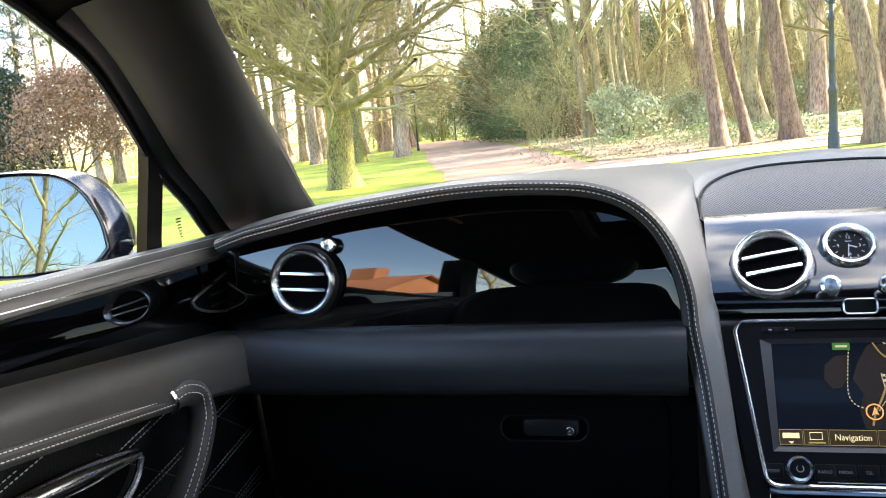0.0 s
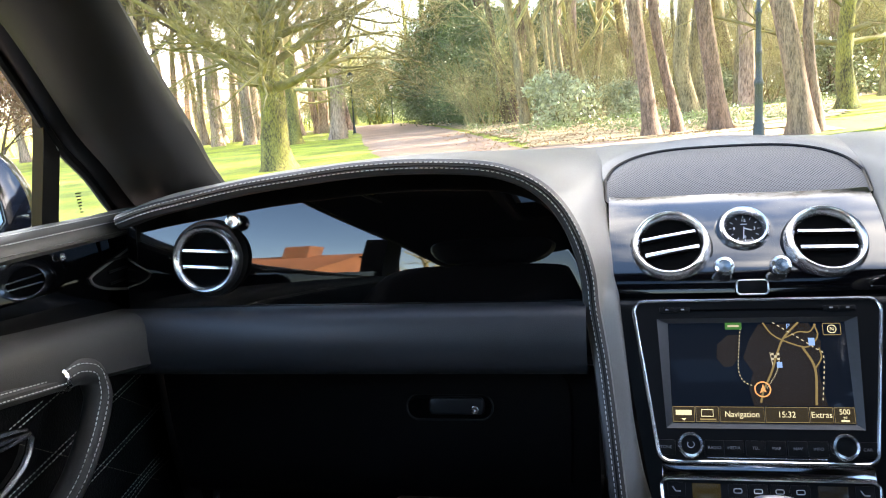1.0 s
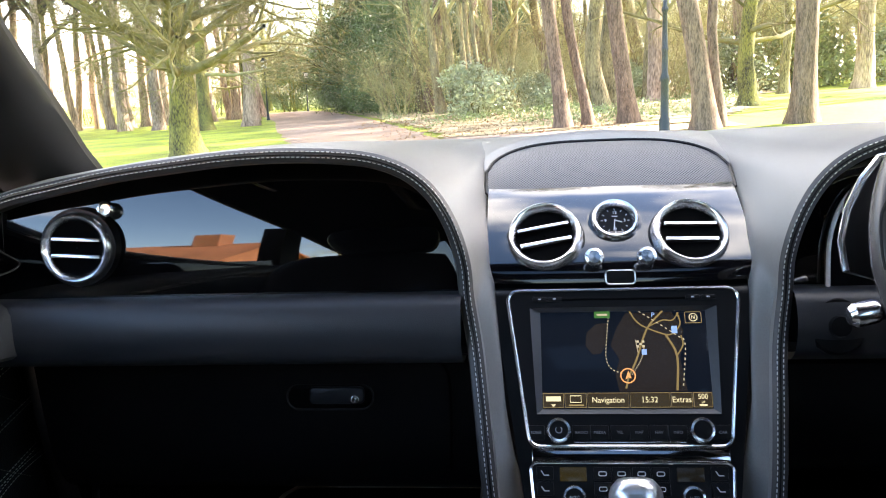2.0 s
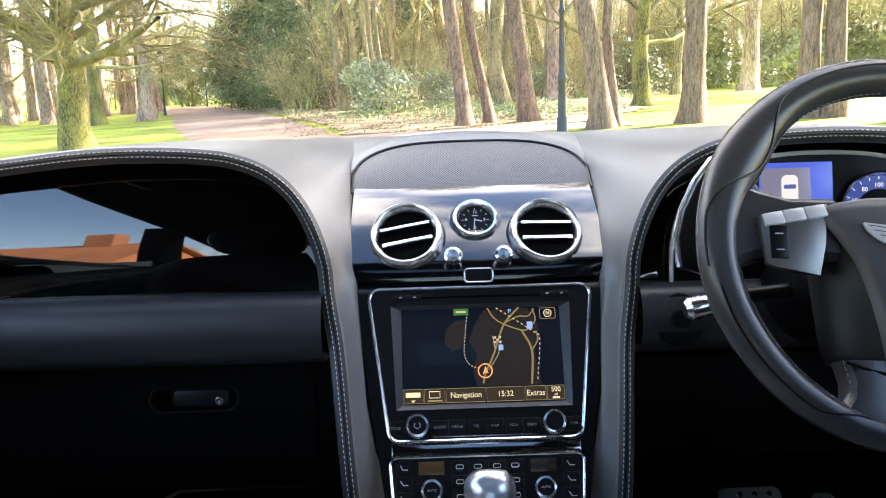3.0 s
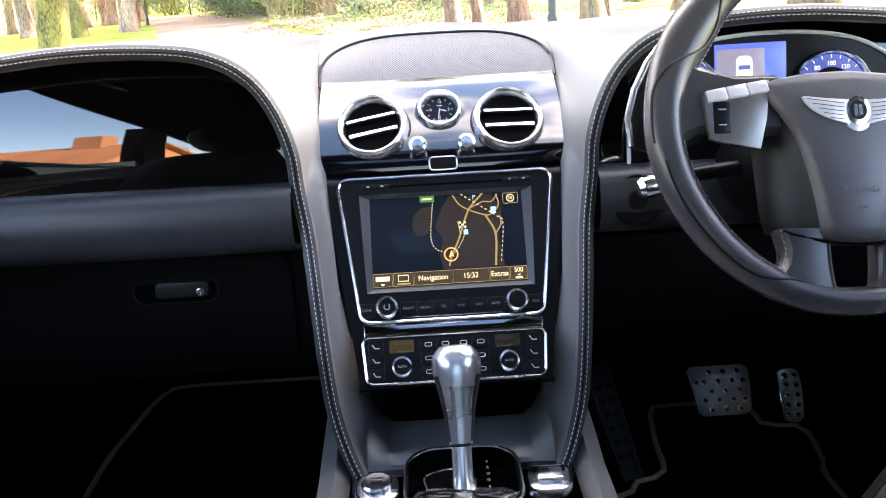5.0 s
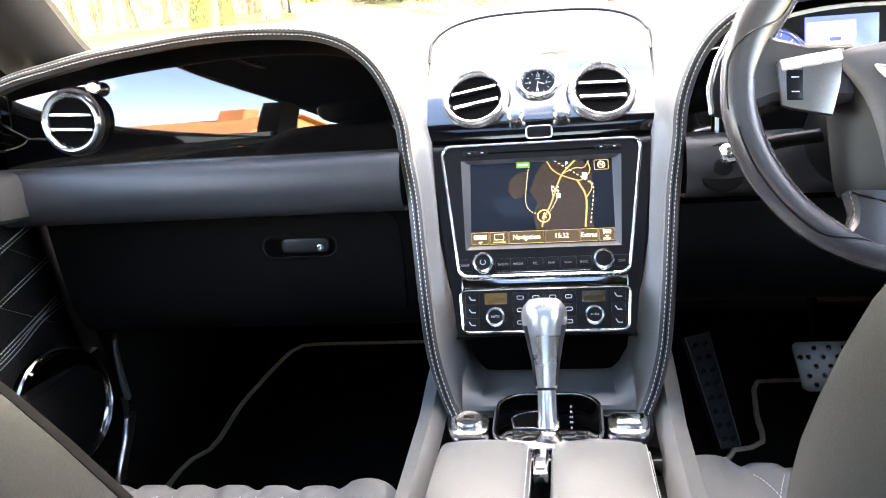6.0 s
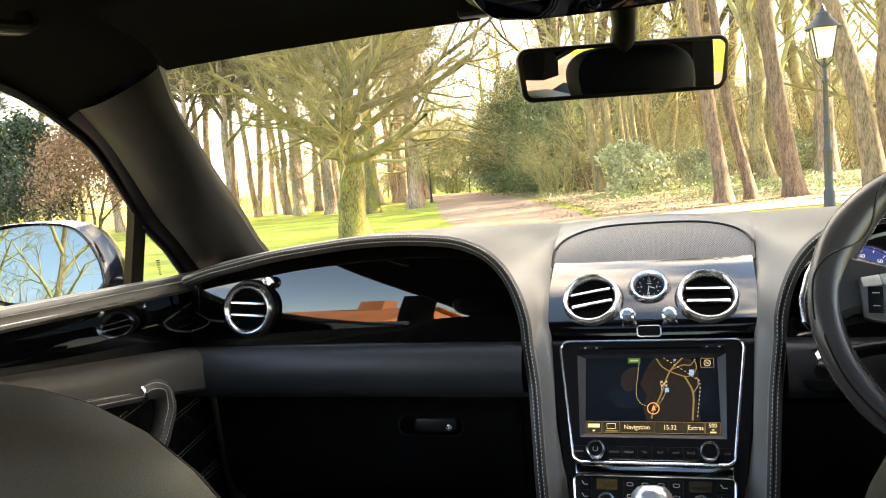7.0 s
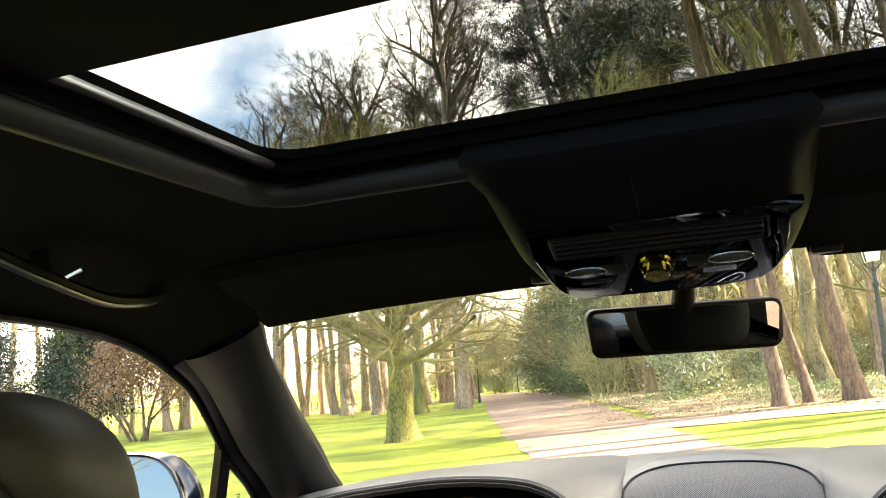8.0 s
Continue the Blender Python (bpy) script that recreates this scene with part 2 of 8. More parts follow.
def spline(points, count):
    """Catmull-Rom through the points, evenly resampled to count points."""
    p = [Vector(q) for q in points]
    p = [p[0] * 2 - p[1]] + p + [p[-1] * 2 - p[-2]]
    dense = []
    for i in range(1, len(p) - 2):
        a, b, c, d = p[i - 1:i + 3]
        for s in range(16):
            t = s / 16
            dense.append(0.5 * (2 * b + (c - a) * t + (2 * a - 5 * b + 4 * c - d) * t * t + (3 * b - a - 3 * c + d) * t ** 3))
    dense.append(p[-2])
    d = [0.0]
    for i in range(1, len(dense)):
        d.append(d[-1] + (dense[i] - dense[i - 1]).length)
    out, k = [], 0
    for i in range(count):
        s = d[-1] * i / (count - 1)
        while k < len(d) - 2 and d[k + 1] < s:
            k += 1
        f = (s - d[k]) / max(1e-9, d[k + 1] - d[k])
        out.append(dense[k].lerp(dense[k + 1], min(1, max(0, f))))
    return out


def tube(points, r, n=10, caps=True, loop=False):
    """A round bar along points; r is one radius or one for each point."""
    p = [Vector(q) for q in points]
    m = len(p)
    rs = r if isinstance(r, (list, tuple)) else [r] * m
    rings, up = [], None
    for i in range(m):
        t = (p[(i + 1) % m] - p[i - 1]) if loop else (p[min(m - 1, i + 1)] - p[max(0, i - 1)])
        t.normalize()
        if up is None:
            up = Vector((0, 0, 1)) if abs(t.z) < 0.9 else Vector((0, 1, 0))
        a = (up - t * up.dot(t)).normalized()
        up = a
        b = t.cross(a)
        rings.append([p[i] + (a * math.cos(2 * math.pi * k / n) + b * math.sin(2 * math.pi * k / n)) * rs[i] for k in range(n)])
    if loop:
        rings.append(rings[0])
        return loft(rings, True)
    return loft(rings, True, caps)


def lathe(profile, m=None, n=32):
    """Turns (radius, height) pairs round local z, placed by m."""
    m = m or Matrix()
    rings = [[m @ Vector((r * math.cos(2 * math.pi * k / n), r * math.sin(2 * math.pi * k / n), h)) for k in range(n)] for r, h in profile]
    return loft(rings, True)


def block(x0, x1, y0, y1, z0, z1, r=0.006, seg=2, m=None):
    """A box with rounded edges, as a bmesh."""
    bm = bmesh.new()
    bmesh.ops.create_cube(bm, size=1)
    for v in bm.verts:
        v.co = Vector(((x0 + x1) / 2 + v.co.x * (x1 - x0), (y0 + y1) / 2 + v.co.y * (y1 - y0), (z0 + z1) / 2 + v.co.z * (z1 - z0)))
    if r:
        bmesh.ops.bevel(bm, geom=bm.edges[:], offset=r, segments=seg, affect="EDGES", profile=0.5)
    if m:
        bmesh.ops.transform(bm, matrix=m, verts=bm.verts[:])
    return bm


def plate(outline, depth, m=None, r=0.0, seg=2):
    """A flat plate with the (x, y) outline, depth thick along -z from its face, rounded at the front edge, placed by m."""
    bm = bmesh.new()
    vs = [bm.verts.new((x, y, 0)) for x, y in outline]
    f = bm.faces.new(vs)
    if f.normal.z < 0:
        bmesh.ops.reverse_faces(bm, faces=[f])
    bm.normal_update()
    if f.normal.z < 0:
        f.normal_flip()
    res = bmesh.ops.extrude_face_region(bm, geom=[f])
    top = [v for v in res["geom"] if isinstance(v, bmesh.types.BMVert)]
    for v in vs:
        v.co.z -= depth
    if r:
        es = [e for e in bm.edges if e.verts[0] in top and e.verts[1] in top]
        bmesh.ops.bevel(bm, geom=es, offset=r, segments=seg, affect="EDGES", profile=0.5)
    bmesh.ops.recalc_face_normals(bm, faces=bm.faces[:])
    if m:
        bmesh.ops.transform(bm, matrix=m, verts=bm.verts[:])
    return bm


def round_rect(w, h, r, n=5, cx=0.0, cy=0.0, taper=0.0):
    """Outline of a rounded rectangle; taper narrows its lower edge."""
    out = []
    for sx, sy, a0 in ((1, 1, 0), (-1, 1, 90), (-1, -1, 180), (1, -1, 270)):
        for k in range(n + 1):
            a = radians(a0 + 90 * k / n)
            hw = w / 2 - (taper if sy < 0 else 0)
            out.append((cx + sx * (hw - r) + r * math.cos(a), cy + sy * (h / 2 - r) + r * math.sin(a)))
    return out


def ring_bar(outline, m, r, n=6):
    """A round bar laid along a closed outline."""
    return tube([m @ Vector((x, y, 0)) for x, y in outline], r, n, loop=True)


def stitches(path, length=0.0040, gap=0.0015, r=0.00062, lift=(0, 0, 0)):
    """Short threads end to end along a path, as one mesh."""
    p = [Vector(q) + Vector(lift) for q in path]
    total = sum((p[i + 1] - p[i]).length for i in range(len(p) - 1))
    count = max(2, int(total / (length + gap)))
    q = spline(p, count * 3 + 1)
    vs, fs = [], []
    for i in range(count):
        a, b = q[i * 3], q[i * 3 + 2]
        t = (b - a).normalized()
        u = t.orthogonal().normalized() * r
        w = t.cross(u).normalized() * r
        k = len(vs)
        for c, s in ((a, 0.5), (a.lerp(b, 0.25), 1), (a.lerp(b, 0.75), 1), (b, 0.5)):
            vs += [c + u * s, c + w * s, c - u * s, c - w * s]
        for j in range(3):
            for e in range(4):
                fs.append((k + j * 4 + e, k + j * 4 + (e + 1) % 4, k + j * 4 + 4 + (e + 1) % 4, k + j * 4 + 4 + e))
    return vs, fs


def mirrored(points):
    return [Vector((-p[0], p[1], p[2])) for p in points]


def facing(o, back, up=(0, 0, 1)):
    """A pose at o whose z looks along back and whose y goes up."""
    z = Vector(back).normalized()
    x = Vector(up).cross(z).normalized()
    y = z.cross(x)
    return Matrix(((x.x, y.x, z.x, o[0]), (x.y, y.y, z.y, o[1]), (x.z, y.z, z.z, o[2]), (0, 0, 0, 1)))

# ---- dashboard ----
dash = thing("dashboard", (0, 0.1, 0.3), "dark leather dashboard with piano black fascias and pale double stitching", "dashboard")

# edge of the fascia opening, from the door round to the tunnel: fascia edge, then where the leather ends
WING = [((-0.715, -0.012, 0.955), (-0.70, 0.17, 0.985)), ((-0.673, -0.018, 0.967), (-0.68, 0.19, 0.987)),
        ((-0.627, -0.02, 0.976), (-0.64, 0.27, 0.990)), ((-0.554, -0.02, 0.989), (-0.57, 0.35, 0.993)),
        ((-0.483, -0.02, 0.997), (-0.49, 0.40, 0.995)), ((-0.416, -0.02, 1.003), (-0.42, 0.43, 0.996)),
        ((-0.352, -0.02, 1.004), (-0.35, 0.45, 0.997)), ((-0.290, -0.02, 1.000), (-0.29, 0.46, 0.998)),
        ((-0.255, -0.02, 0.993), (-0.21, 0.47, 0.998)), ((-0.226, -0.02, 0.979), (-0.166, 0.38, 1.0005)),
        ((-0.204, -0.02, 0.957), (-0.151, 0.25, 0.990)), ((-0.188, -0.02, 0.926), (-0.1515, 0.165, 0.966)),
        ((-0.178, -0.02, 0.889), (-0.1455, 0.085, 0.924)), ((-0.175, -0.024, 0.852), (-0.138, 0.012, 0.870)),
        ((-0.167, -0.040, 0.80), (-0.133, -0.022, 0.812)), ((-0.160, -0.072, 0.74), (-0.128, -0.058, 0.748)),
        ((-0.154, -0.098, 0.68), (-0.118, -0.075, 0.692)), ((-0.147, -0.114, 0.62), (-0.106, -0.055, 0.636)),
        ((-0.134, -0.130, 0.575), (-0.100, -0.055, 0.596)), ((-0.116, -0.150, 0.54), (-0.096, -0.060, 0.572))]
WING_C = spline([c for c, e in WING], 110)


def nearest_end(i):
    """The leather's far edge that belongs to the i-th point of the opening."""
    c = WING_C[i]
    best, k = 1e9, 0
    for j in range(len(WING) - 1):
        a, b = Vector(WING[j][0]), Vector(WING[j + 1][0])
        t = max(0, min(1, (c - a).dot(b - a) / (b - a).length_squared))
        d = (a.lerp(b, t) - c).length
        if d < best:
            best, k, kt = d, j, t
    return Vector(WING[k][1]).lerp(Vector(WING[k + 1][1]), kt)


def wing_sections():
    rings = []
    for i, c in enumerate(WING_C):
        a, b = WING_C[max(0, i - 1)], WING_C[min(len(WING_C) - 1, i + 1)]
        t = (b - a).normalized()
        n = Vector((-t.z, 0, t.x)).normalized()        # outwards from the fascia
        e = nearest_end(i)
        y = Vector((0, 1, 0))
        far = e - c
        flat = min(1.0, far.length / 0.2)
        pts = [c + y * 0.035, c - y * 0.002, c + n * 0.003 - y * 0.010, c + n * 0.010 - y * 0.013, c + n * 0.016 - y * 0.010,
               c + n * 0.0185 - y * 0.001]
        mid = c.lerp(e, 0.45) + n * 0.019 * (1 - 0.25 * flat)
        pts += [mid, e]
        rings.append(spline(pts[:6], 12) + spline([pts[5], mid, e], 9)[1:])
    return rings


rings = wing_sections()
# both rolls take the lightened leather, as lit from the windscreen
wing_l = part("passenger_top_roll", loft([r[10:] for r in rings]), LEATHER_SKYLIT, dash, "dark grey leather top roll with rounded stitched lip, lightened for skylight")
wing_r = part("driver_top_roll", loft([mirrored(r[10:]) for r in rings]), LEATHER_SKYLIT, dash, "dark grey leather top roll with rounded stitched lip, lightened for skylight")
for side in (lambda p: p, mirrored):
    roll = wing_l if side is not mirrored else wing_r
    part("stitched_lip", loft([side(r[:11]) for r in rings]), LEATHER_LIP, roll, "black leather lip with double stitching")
    for k in (8, 9):
        path = side([r[k] for r in rings])
        lift = 0.0009
        part("stitching", stitches(path, lift=(0, -lift, lift * 0.6)), THREAD, roll, "pale contrast stitching", kind="stuff")
    seam = side([(r[8] + r[9]) / 2 + Vector((0, -0.0004, 0)) for r in rings])
    part("seam", tube(seam, 0.0009, 5), BLACK, roll)


def fascia(flip):
    """Gloss panel inside the wing, gently convex."""
    cols = []
    lo, hi = -0.72, -0.1765
    for i in range(41):
        x = lo + (hi - lo) * i / 40
        above = [c for c in WING_C if c.z > 0.852]
        best = min(above, key=lambda c: abs(c.x - x))
        z = best.z + 0.006
        col = []
        for j in range(17):
            f = j / 16
            zz = 0.845 + (z - 0.845) * f
            d = zz - 0.852
            y = -0.012 + 0.071 * d + 0.95 * d * d
            col.append(Vector((x, y, zz)))
        cols.append(mirrored(col) if flip else col)
    return loft(cols)


fascia_l = part("passenger_fascia", fascia(False), PIANO, dash, "polished piano black fascia panel")
band = [(-0.012, 0.857), (-0.036, 0.857), (-0.05, 0.845), (-0.057, 0.82), (-0.052, 0.797), (-0.035, 0.782), (-0.01, 0.777), (0.01, 0.776)]


def band_mesh(x0, x1, prof, n=13):
    prof = [(p.y, p.z) for p in spline([(0, y, z) for y, z in prof], 22)]
    return loft([[Vector((x0 + (x1 - x0) * i / n, y, z)) for y, z in prof] for i in range(n + 1)])


part("padded_band", band_mesh(-0.725, -0.172, band), LEATHER, dash, "dark leather padded band")
part("driver_padded_band", band_mesh(0.172, 0.725, band), LEATHER, dash, "dark leather padded band")
glove_prof = [(0.012, 0.776), (0.028, 0.773), (0.035, 0.765), (0.038, 0.74), (0.045, 0.68), (0.06, 0.61), (0.10, 0.57), (0.20, 0.56)]
# lid and knee panel carry the shade below the band in their colour
glovebox = part("glovebox_lid", band_mesh(-0.715, -0.165, glove_prof), LEATHER_SHADED, dash, "dark leather glovebox lid, darkened for shade")
knee_prof = [(0.012, 0.776), (0.0, 0.765), (0.01, 0.70), (0.06, 0.62), (0.14, 0.58), (0.26, 0.56)]
part("knee_panel", band_mesh(0.165, 0.725, knee_prof), LEATHER_SHADED, dash)
part("footwell_panel", loft([[(x, 0.19, 0.56), (x, 0.75, 0.56), (x, 0.95, 0.40), (x, 1.0, 0.18)] for x in (-0.80, -0.12, 0.12, 0.80)]), CARPET, dash)

# centre pod: grille hood, gloss panel
def hood_z(y, s):
    """Height of the domed grille, lower towards its sides (s = 1)."""
    d = y - 0.119
    return 0.952 + 0.79 * d - 3.195 * d * d - 0.018 * s ** 4 * (0.3 + 6.2 * d)


hood = []
for i in range(33):
    x = math.sin(math.pi / 2 * (i - 16) / 16)
    y1 = 0.119 + 0.113 * max(0.02, 1 - x * x) ** 0.25
    hood.append([Vector((0.150 * x, y, hood_z(y, abs(x)))) for y in [0.119 + (y1 - 0.119) * k / 13 for k in range(14)]])
grille = part("speaker_grille", loft(hood), perforated("grille_mesh", (0.13, 0.13, 0.135), (0.012, 0.012, 0.013), 380.0), dash, "fine perforated grey speaker grille")
rim = [hood[0][0]] + [h[-1] for h in hood] + [hood[-1][0]]
part("grille_seam", tube([p + Vector((0, 0, 0.001)) for p in spline(rim, 60)], 0.0022, 6), BLACK, grille)
crest = []
for i in range(33):
    a = hood[i][-1]
    x = a.x
    s = abs(x) / 0.150
    low_ = 0.007 * s ** 5
    crest.append(spline([a + Vector((0, -0.002, -0.001)), a + Vector((x * 0.03 * s ** 4, 0.010, 0.0045)), a + Vector((x * 0.10 * s, 0.040, 0.007 * (1 - s) + 0.007)), Vector((x * 1.24, 0.36, 1.003 - low_)), Vector((x * 1.40, 0.47, 0.999 - low_))], 14))
part("pod_top", loft(crest), LEATHER_SKYLIT, dash, "dark grey leather pod top, lightened for skylight")
panel_prof = [(0.004, 0.853), (-0.002, 0.862), (0.003, 0.877), (0.024, 0.897), (0.060, 0.923), (0.098, 0.944), (0.121, 0.953)]
pp = [(p.y, p.z) for p in spline([(0, *q) for q in panel_prof], 18)]
pod = part("centre_panel", loft([[Vector((x * (0.146 - 0.05 * max(0, 0.9 - z) * 0), y + 0.006 * abs(x) ** 3, z)) for y, z in pp] for x in [i / 12 for i in range(-12, 13)]]), PIANO_TOP, dash, "polished piano black centre panel")

# backing of the central column
col_prof = [(0.02, 0.862), (-0.004, 0.852), (-0.008, 0.846), (-0.063, 0.743), (-0.118, 0.640), (-0.112, 0.634), (-0.06, 0.634)]
part("column_panel", loft([[Vector((x * (0.757 + 0.243 * max(0, min(1, (z - 0.64) / 0.21))), y + 0.004, z)) for y, z in col_prof] for x in (-0.140, -0.07, 0.07, 0.140)]), BLACK, dash)

for sx in (-1, 1):
    part("kick_panel", loft([[Vector((sx * 0.775, 0.05, z)), Vector((sx * 0.765, 0.12, z)), Vector((sx * 0.77, 1.0, z))] for z in (0.19, 0.5, 0.80)]), CARPET, dash)
    part("end_cap", loft([[Vector((sx * 0.706, y, z)), Vector((sx * 0.735, y + 0.085, z)), Vector((sx * 0.775, y + 0.12, z))] for y, z in ((0.0, 0.965), (-0.01, 0.86), (-0.03, 0.82), (0.0, 0.77), (0.02, 0.65), (0.06, 0.5))]), BLACK, dash)

# ---- doors ----


def door(sx, name):
    d = thing(name, (sx * 0.8, -0.35, 0.25), "dark leather door card with gloss black insert and quilted panel", "door", kind="structure")
    f = (lambda pts: pts) if sx < 0 else mirrored
    ys = [0.085 - 1.25 * i / 30 for i in range(31)]

    def strip(prof):
        return loft([f([Vector((x + 0.0 * y, y, z + 0.03 * min(0, y) * -1 * 0.6)) for x, z in prof]) for y in ys])
    top = [(p.x, p.z) for p in spline([(-0.80, 0, 0.955), (-0.785, 0, 0.967), (-0.755, 0, 0.972), (-0.733, 0, 0.964), (-0.727, 0, 0.950), (-0.733, 0, 0.944)], 14)]
    cap = part("top_roll", strip(top), LEATHER_GREY, d, "grey leather door top with double stitching")
    for k in (8, 10):
        part("stitching", stitches(f([Vector((top[k][0] + 0.001, y, top[k][1] + 0.001 - 0.018 * min(0, y))) for y in ys])), THREAD, cap, "pale contrast stitching", kind="stuff")
    part("chrome_strip", loft([f([Vector((x, y, z - 0.026 * y)) for x, z in ((-0.7305, 0.9530), (-0.7265, 0.9505), (-0.7300, 0.9478))]) for y in ys]), CHROME, d, "thin chrome strip")
    part("veneer", loft([f([Vector((p.x, y, p.z - (0.026 if p.z > 0.9 else 0.115) * y)) for p in spline([(-0.735, 0, 0.951), (-0.730, 0, 0.91), (-0.733, 0, 0.87), (-0.742, 0, 0.842)], 10)]) for y in ys]), PIANO, d, "polished piano black insert")
    pad_ys = [0.0, -0.0015, -0.006] + [-0.02 - 1.14 * k / 24 for k in range(25)]
    pad_rows = []
    for k, y in enumerate(pad_ys):
        q = (0.010, 0.003, 0.0)[min(k, 2)]
        zt, zb = 0.852 - 0.115 * y, 0.789 - 0.14 * y
        h = zt - zb
        q -= 0.028 * max(0.0, 1 + y / 0.32) ** 1.5
        pad_rows.append(f(spline([(-0.745, y, zt + 0.003), (-0.722 - q, y, zt + 0.001), (-0.704 - q, y, zt - 0.008), (-0.697 - q, y, zt - 0.4 * h), (-0.696 - q, y, zb + 0.12 * h), (-0.704 - q, y, zb), (-0.752, y, zb - 0.006)], 18)))
    part("arm_pad", loft(pad_rows, caps=True), LEATHER_DOOR, d, "grey leather padded arm rest")
    part("quilted_panel", strip([(-0.7455, 0.885), (-0.748, 0.80), (-0.752, 0.70), (-0.755, 0.60), (-0.745, 0.54)]), LEATHER_PERF, d, "quilted black perforated leather panel")
    part("door_bin", strip([(p.x, p.z) for p in spline([(-0.745, 0, 0.55), (-0.70, 0, 0.54), (-0.69, 0, 0.46), (-0.71, 0, 0.36), (-0.76, 0, 0.30), (-0.80, 0, 0.22)], 12)]), BLACK, d)
    part("outer_skin", strip([(p.x, p.z) for p in spline([(-0.80, 0, 0.955), (-0.86, 0, 0.94), (-0.93, 0, 0.80), (-0.95, 0, 0.55), (-0.92, 0, 0.24), (-0.80, 0, 0.22)], 14)]), PAINT, d, "dark blue painted outer door skin")
    return d


door_l = door(-1, "door_1")
door_r = door(1, "door_2")

# ---- body shell: pillars, roof, floor ----
W_EDGE = [(-0.69, 0.235, 0.955), (-0.681, 0.187, 0.987), (-0.668, 0.125, 1.02), (-0.648, 0.045, 1.07), (-0.627, -0.055, 1.128), (-0.609, -0.127, 1.172), (-0.590, -0.205, 1.220), (-0.571, -0.254, 1.268)]
D_EDGE = [(-0.803, 0.14, 0.945), (-0.798, 0.092, 0.976), (-0.790, 0.042, 1.018), (-0.781, -0.024, 1.063), (-0.773, -0.068, 1.106), (-0.766, -0.10, 1.135), (-0.757, -0.155, 1.183), (-0.751, -0.215, 1.213)]
CANTRAIL = [(-0.751, -0.215, 1.213), (-0.747, -0.27, 1.235), (-0.744, -0.33, 1.253), (-0.741, -0.40, 1.266), (-0.738, -0.536, 1.278), (-0.735, -0.80, 1.283), (-0.73, -1.05, 1.272), (-0.72, -1.30, 1.24), (-0.70, -1.55, 1.17), (-0.67, -1.85, 1.07)]


def pillar(flip, name):
    p = thing(name, (-0.7 if not flip else 0.7, 0.15, 0.95), "grey fabric lined windscreen pillar", "pillar", kind="structure")
    w, d = spline(W_EDGE, 24), spline(D_EDGE, 24)
    inner, outer, edge = [], [], []
    for a, b in zip(w, d):
        t = (b - a)
        r = spline([a + Vector((-0.010, 0.03, 0.004)), a, a + t * 0.10 + Vector((0.022, -0.004, 0.0)), a + t * 0.30 + Vector((0.034, -0.026, -0.008)), a + t * 0.56 + Vector((0.020, -0.030, -0.012)), a + t * 0.76 + Vector((0.004, -0.016, -0.004)), a + t * 0.80 + Vector((0.0, 0.004, 0.004))], 22)
        inner.append(mirrored(r) if flip else r)
        e = [a + t * 0.77 + Vector((0.0, -0.006, 0.0)), a + t * 0.88 + Vector((0.004, -0.010, -0.002)), a + t * 0.97 + Vector((0.002, -0.006, -0.002)), b, b + Vector((0.0, 0.02, 0.012))]
        edge.append(mirrored(e) if flip else e)
        r = r[:-1] + [b + Vector((0.0, 0.02, 0.012))]
        o = [r[-1], r[-1].lerp(r[0], 0.5) + Vector((-0.03, 0.03, 0.03)), r[0]]
        outer.append(mirrored(o) if flip else o)
    part("lining", loft(inner[:23]), PILLAR, p)
    part("pillar_head", loft(inner[22:]), PILLAR, p, "dark headlining over the head of the pillar")
    part("door_seal", loft(edge), BLACK, p, "black rubber door seal")
    part("outer_skin", loft(outer), PAINT, p)
    return p


pillar(False, "pillar_1")
pillar(True, "pillar_2")

shell = thing("roof", (0, -1.0, 1.25), "dark lined car roof with a framed glass sunroof", "roof", kind="structure")
HEADER = spline([(-0.571, -0.252, 1.268), (-0.45, -0.215, 1.283), (-0.25, -0.185, 1.294), (0, -0.175, 1.298), (0.25, -0.185, 1.294), (0.45, -0.215, 1.283), (0.571, -0.252, 1.268)], 41)
RX, RY0, RY1 = 0.365, -0.548, -1.10       # roof opening in the lining


def crown_z(y):
    """Height of the lining on the centre line."""
    z = 1.376
    if y > -0.56:
        z -= 0.078 * ((y + 0.56) / 0.385) ** 1.3
    if y < -1.15:
        z -= 0.20 * (y + 1.15) ** 2
    return z


def ceiling_z(x, y):
    e = min(CANTRAIL, key=lambda p: abs(p[1] - y))
    return crown_z(y) - (crown_z(y) - e[2] + 0.004) * min(1.0, abs(x / e[0])) ** 3.4


RAIL = spline(CANTRAIL, 30)
COLS = [i / 24 for i in range(-24, 25)]
lin_rows = []
first = []
for s_ in COLS:
    x = s_ * 0.751
    if abs(x) <= 0.571:
        f = (x + 0.571) / 1.142 * 40
        k = min(39, int(f))
        first.append(HEADER[k].lerp(HEADER[k + 1], f - k) + Vector((0, 0.004, -0.002)))
    else:
        f = (abs(x) - 0.571) / 0.18
        p = Vector((-0.571, -0.254, 1.268)).lerp(Vector(D_EDGE[-1]), f)
        first.append(Vector((math.copysign(p.x, s_), p.y, p.z)))
lin_rows.append(first)
for e in RAIL[2:]:
    row = []
    for s_ in COLS:
        y = e.y
        if y > -0.45:
            y = e.y + (1 - abs(s_) ** 3) * 0.05 * (y + 0.45) / 0.2
        zc = crown_z(y)
        row.append(Vector((s_ * -e.x, y, zc - (zc - e.z) * abs(s_) ** 3.4)))
    lin_rows.append(row)
vs = [p for r in lin_rows for p in r]
fs = []
n = len(COLS)
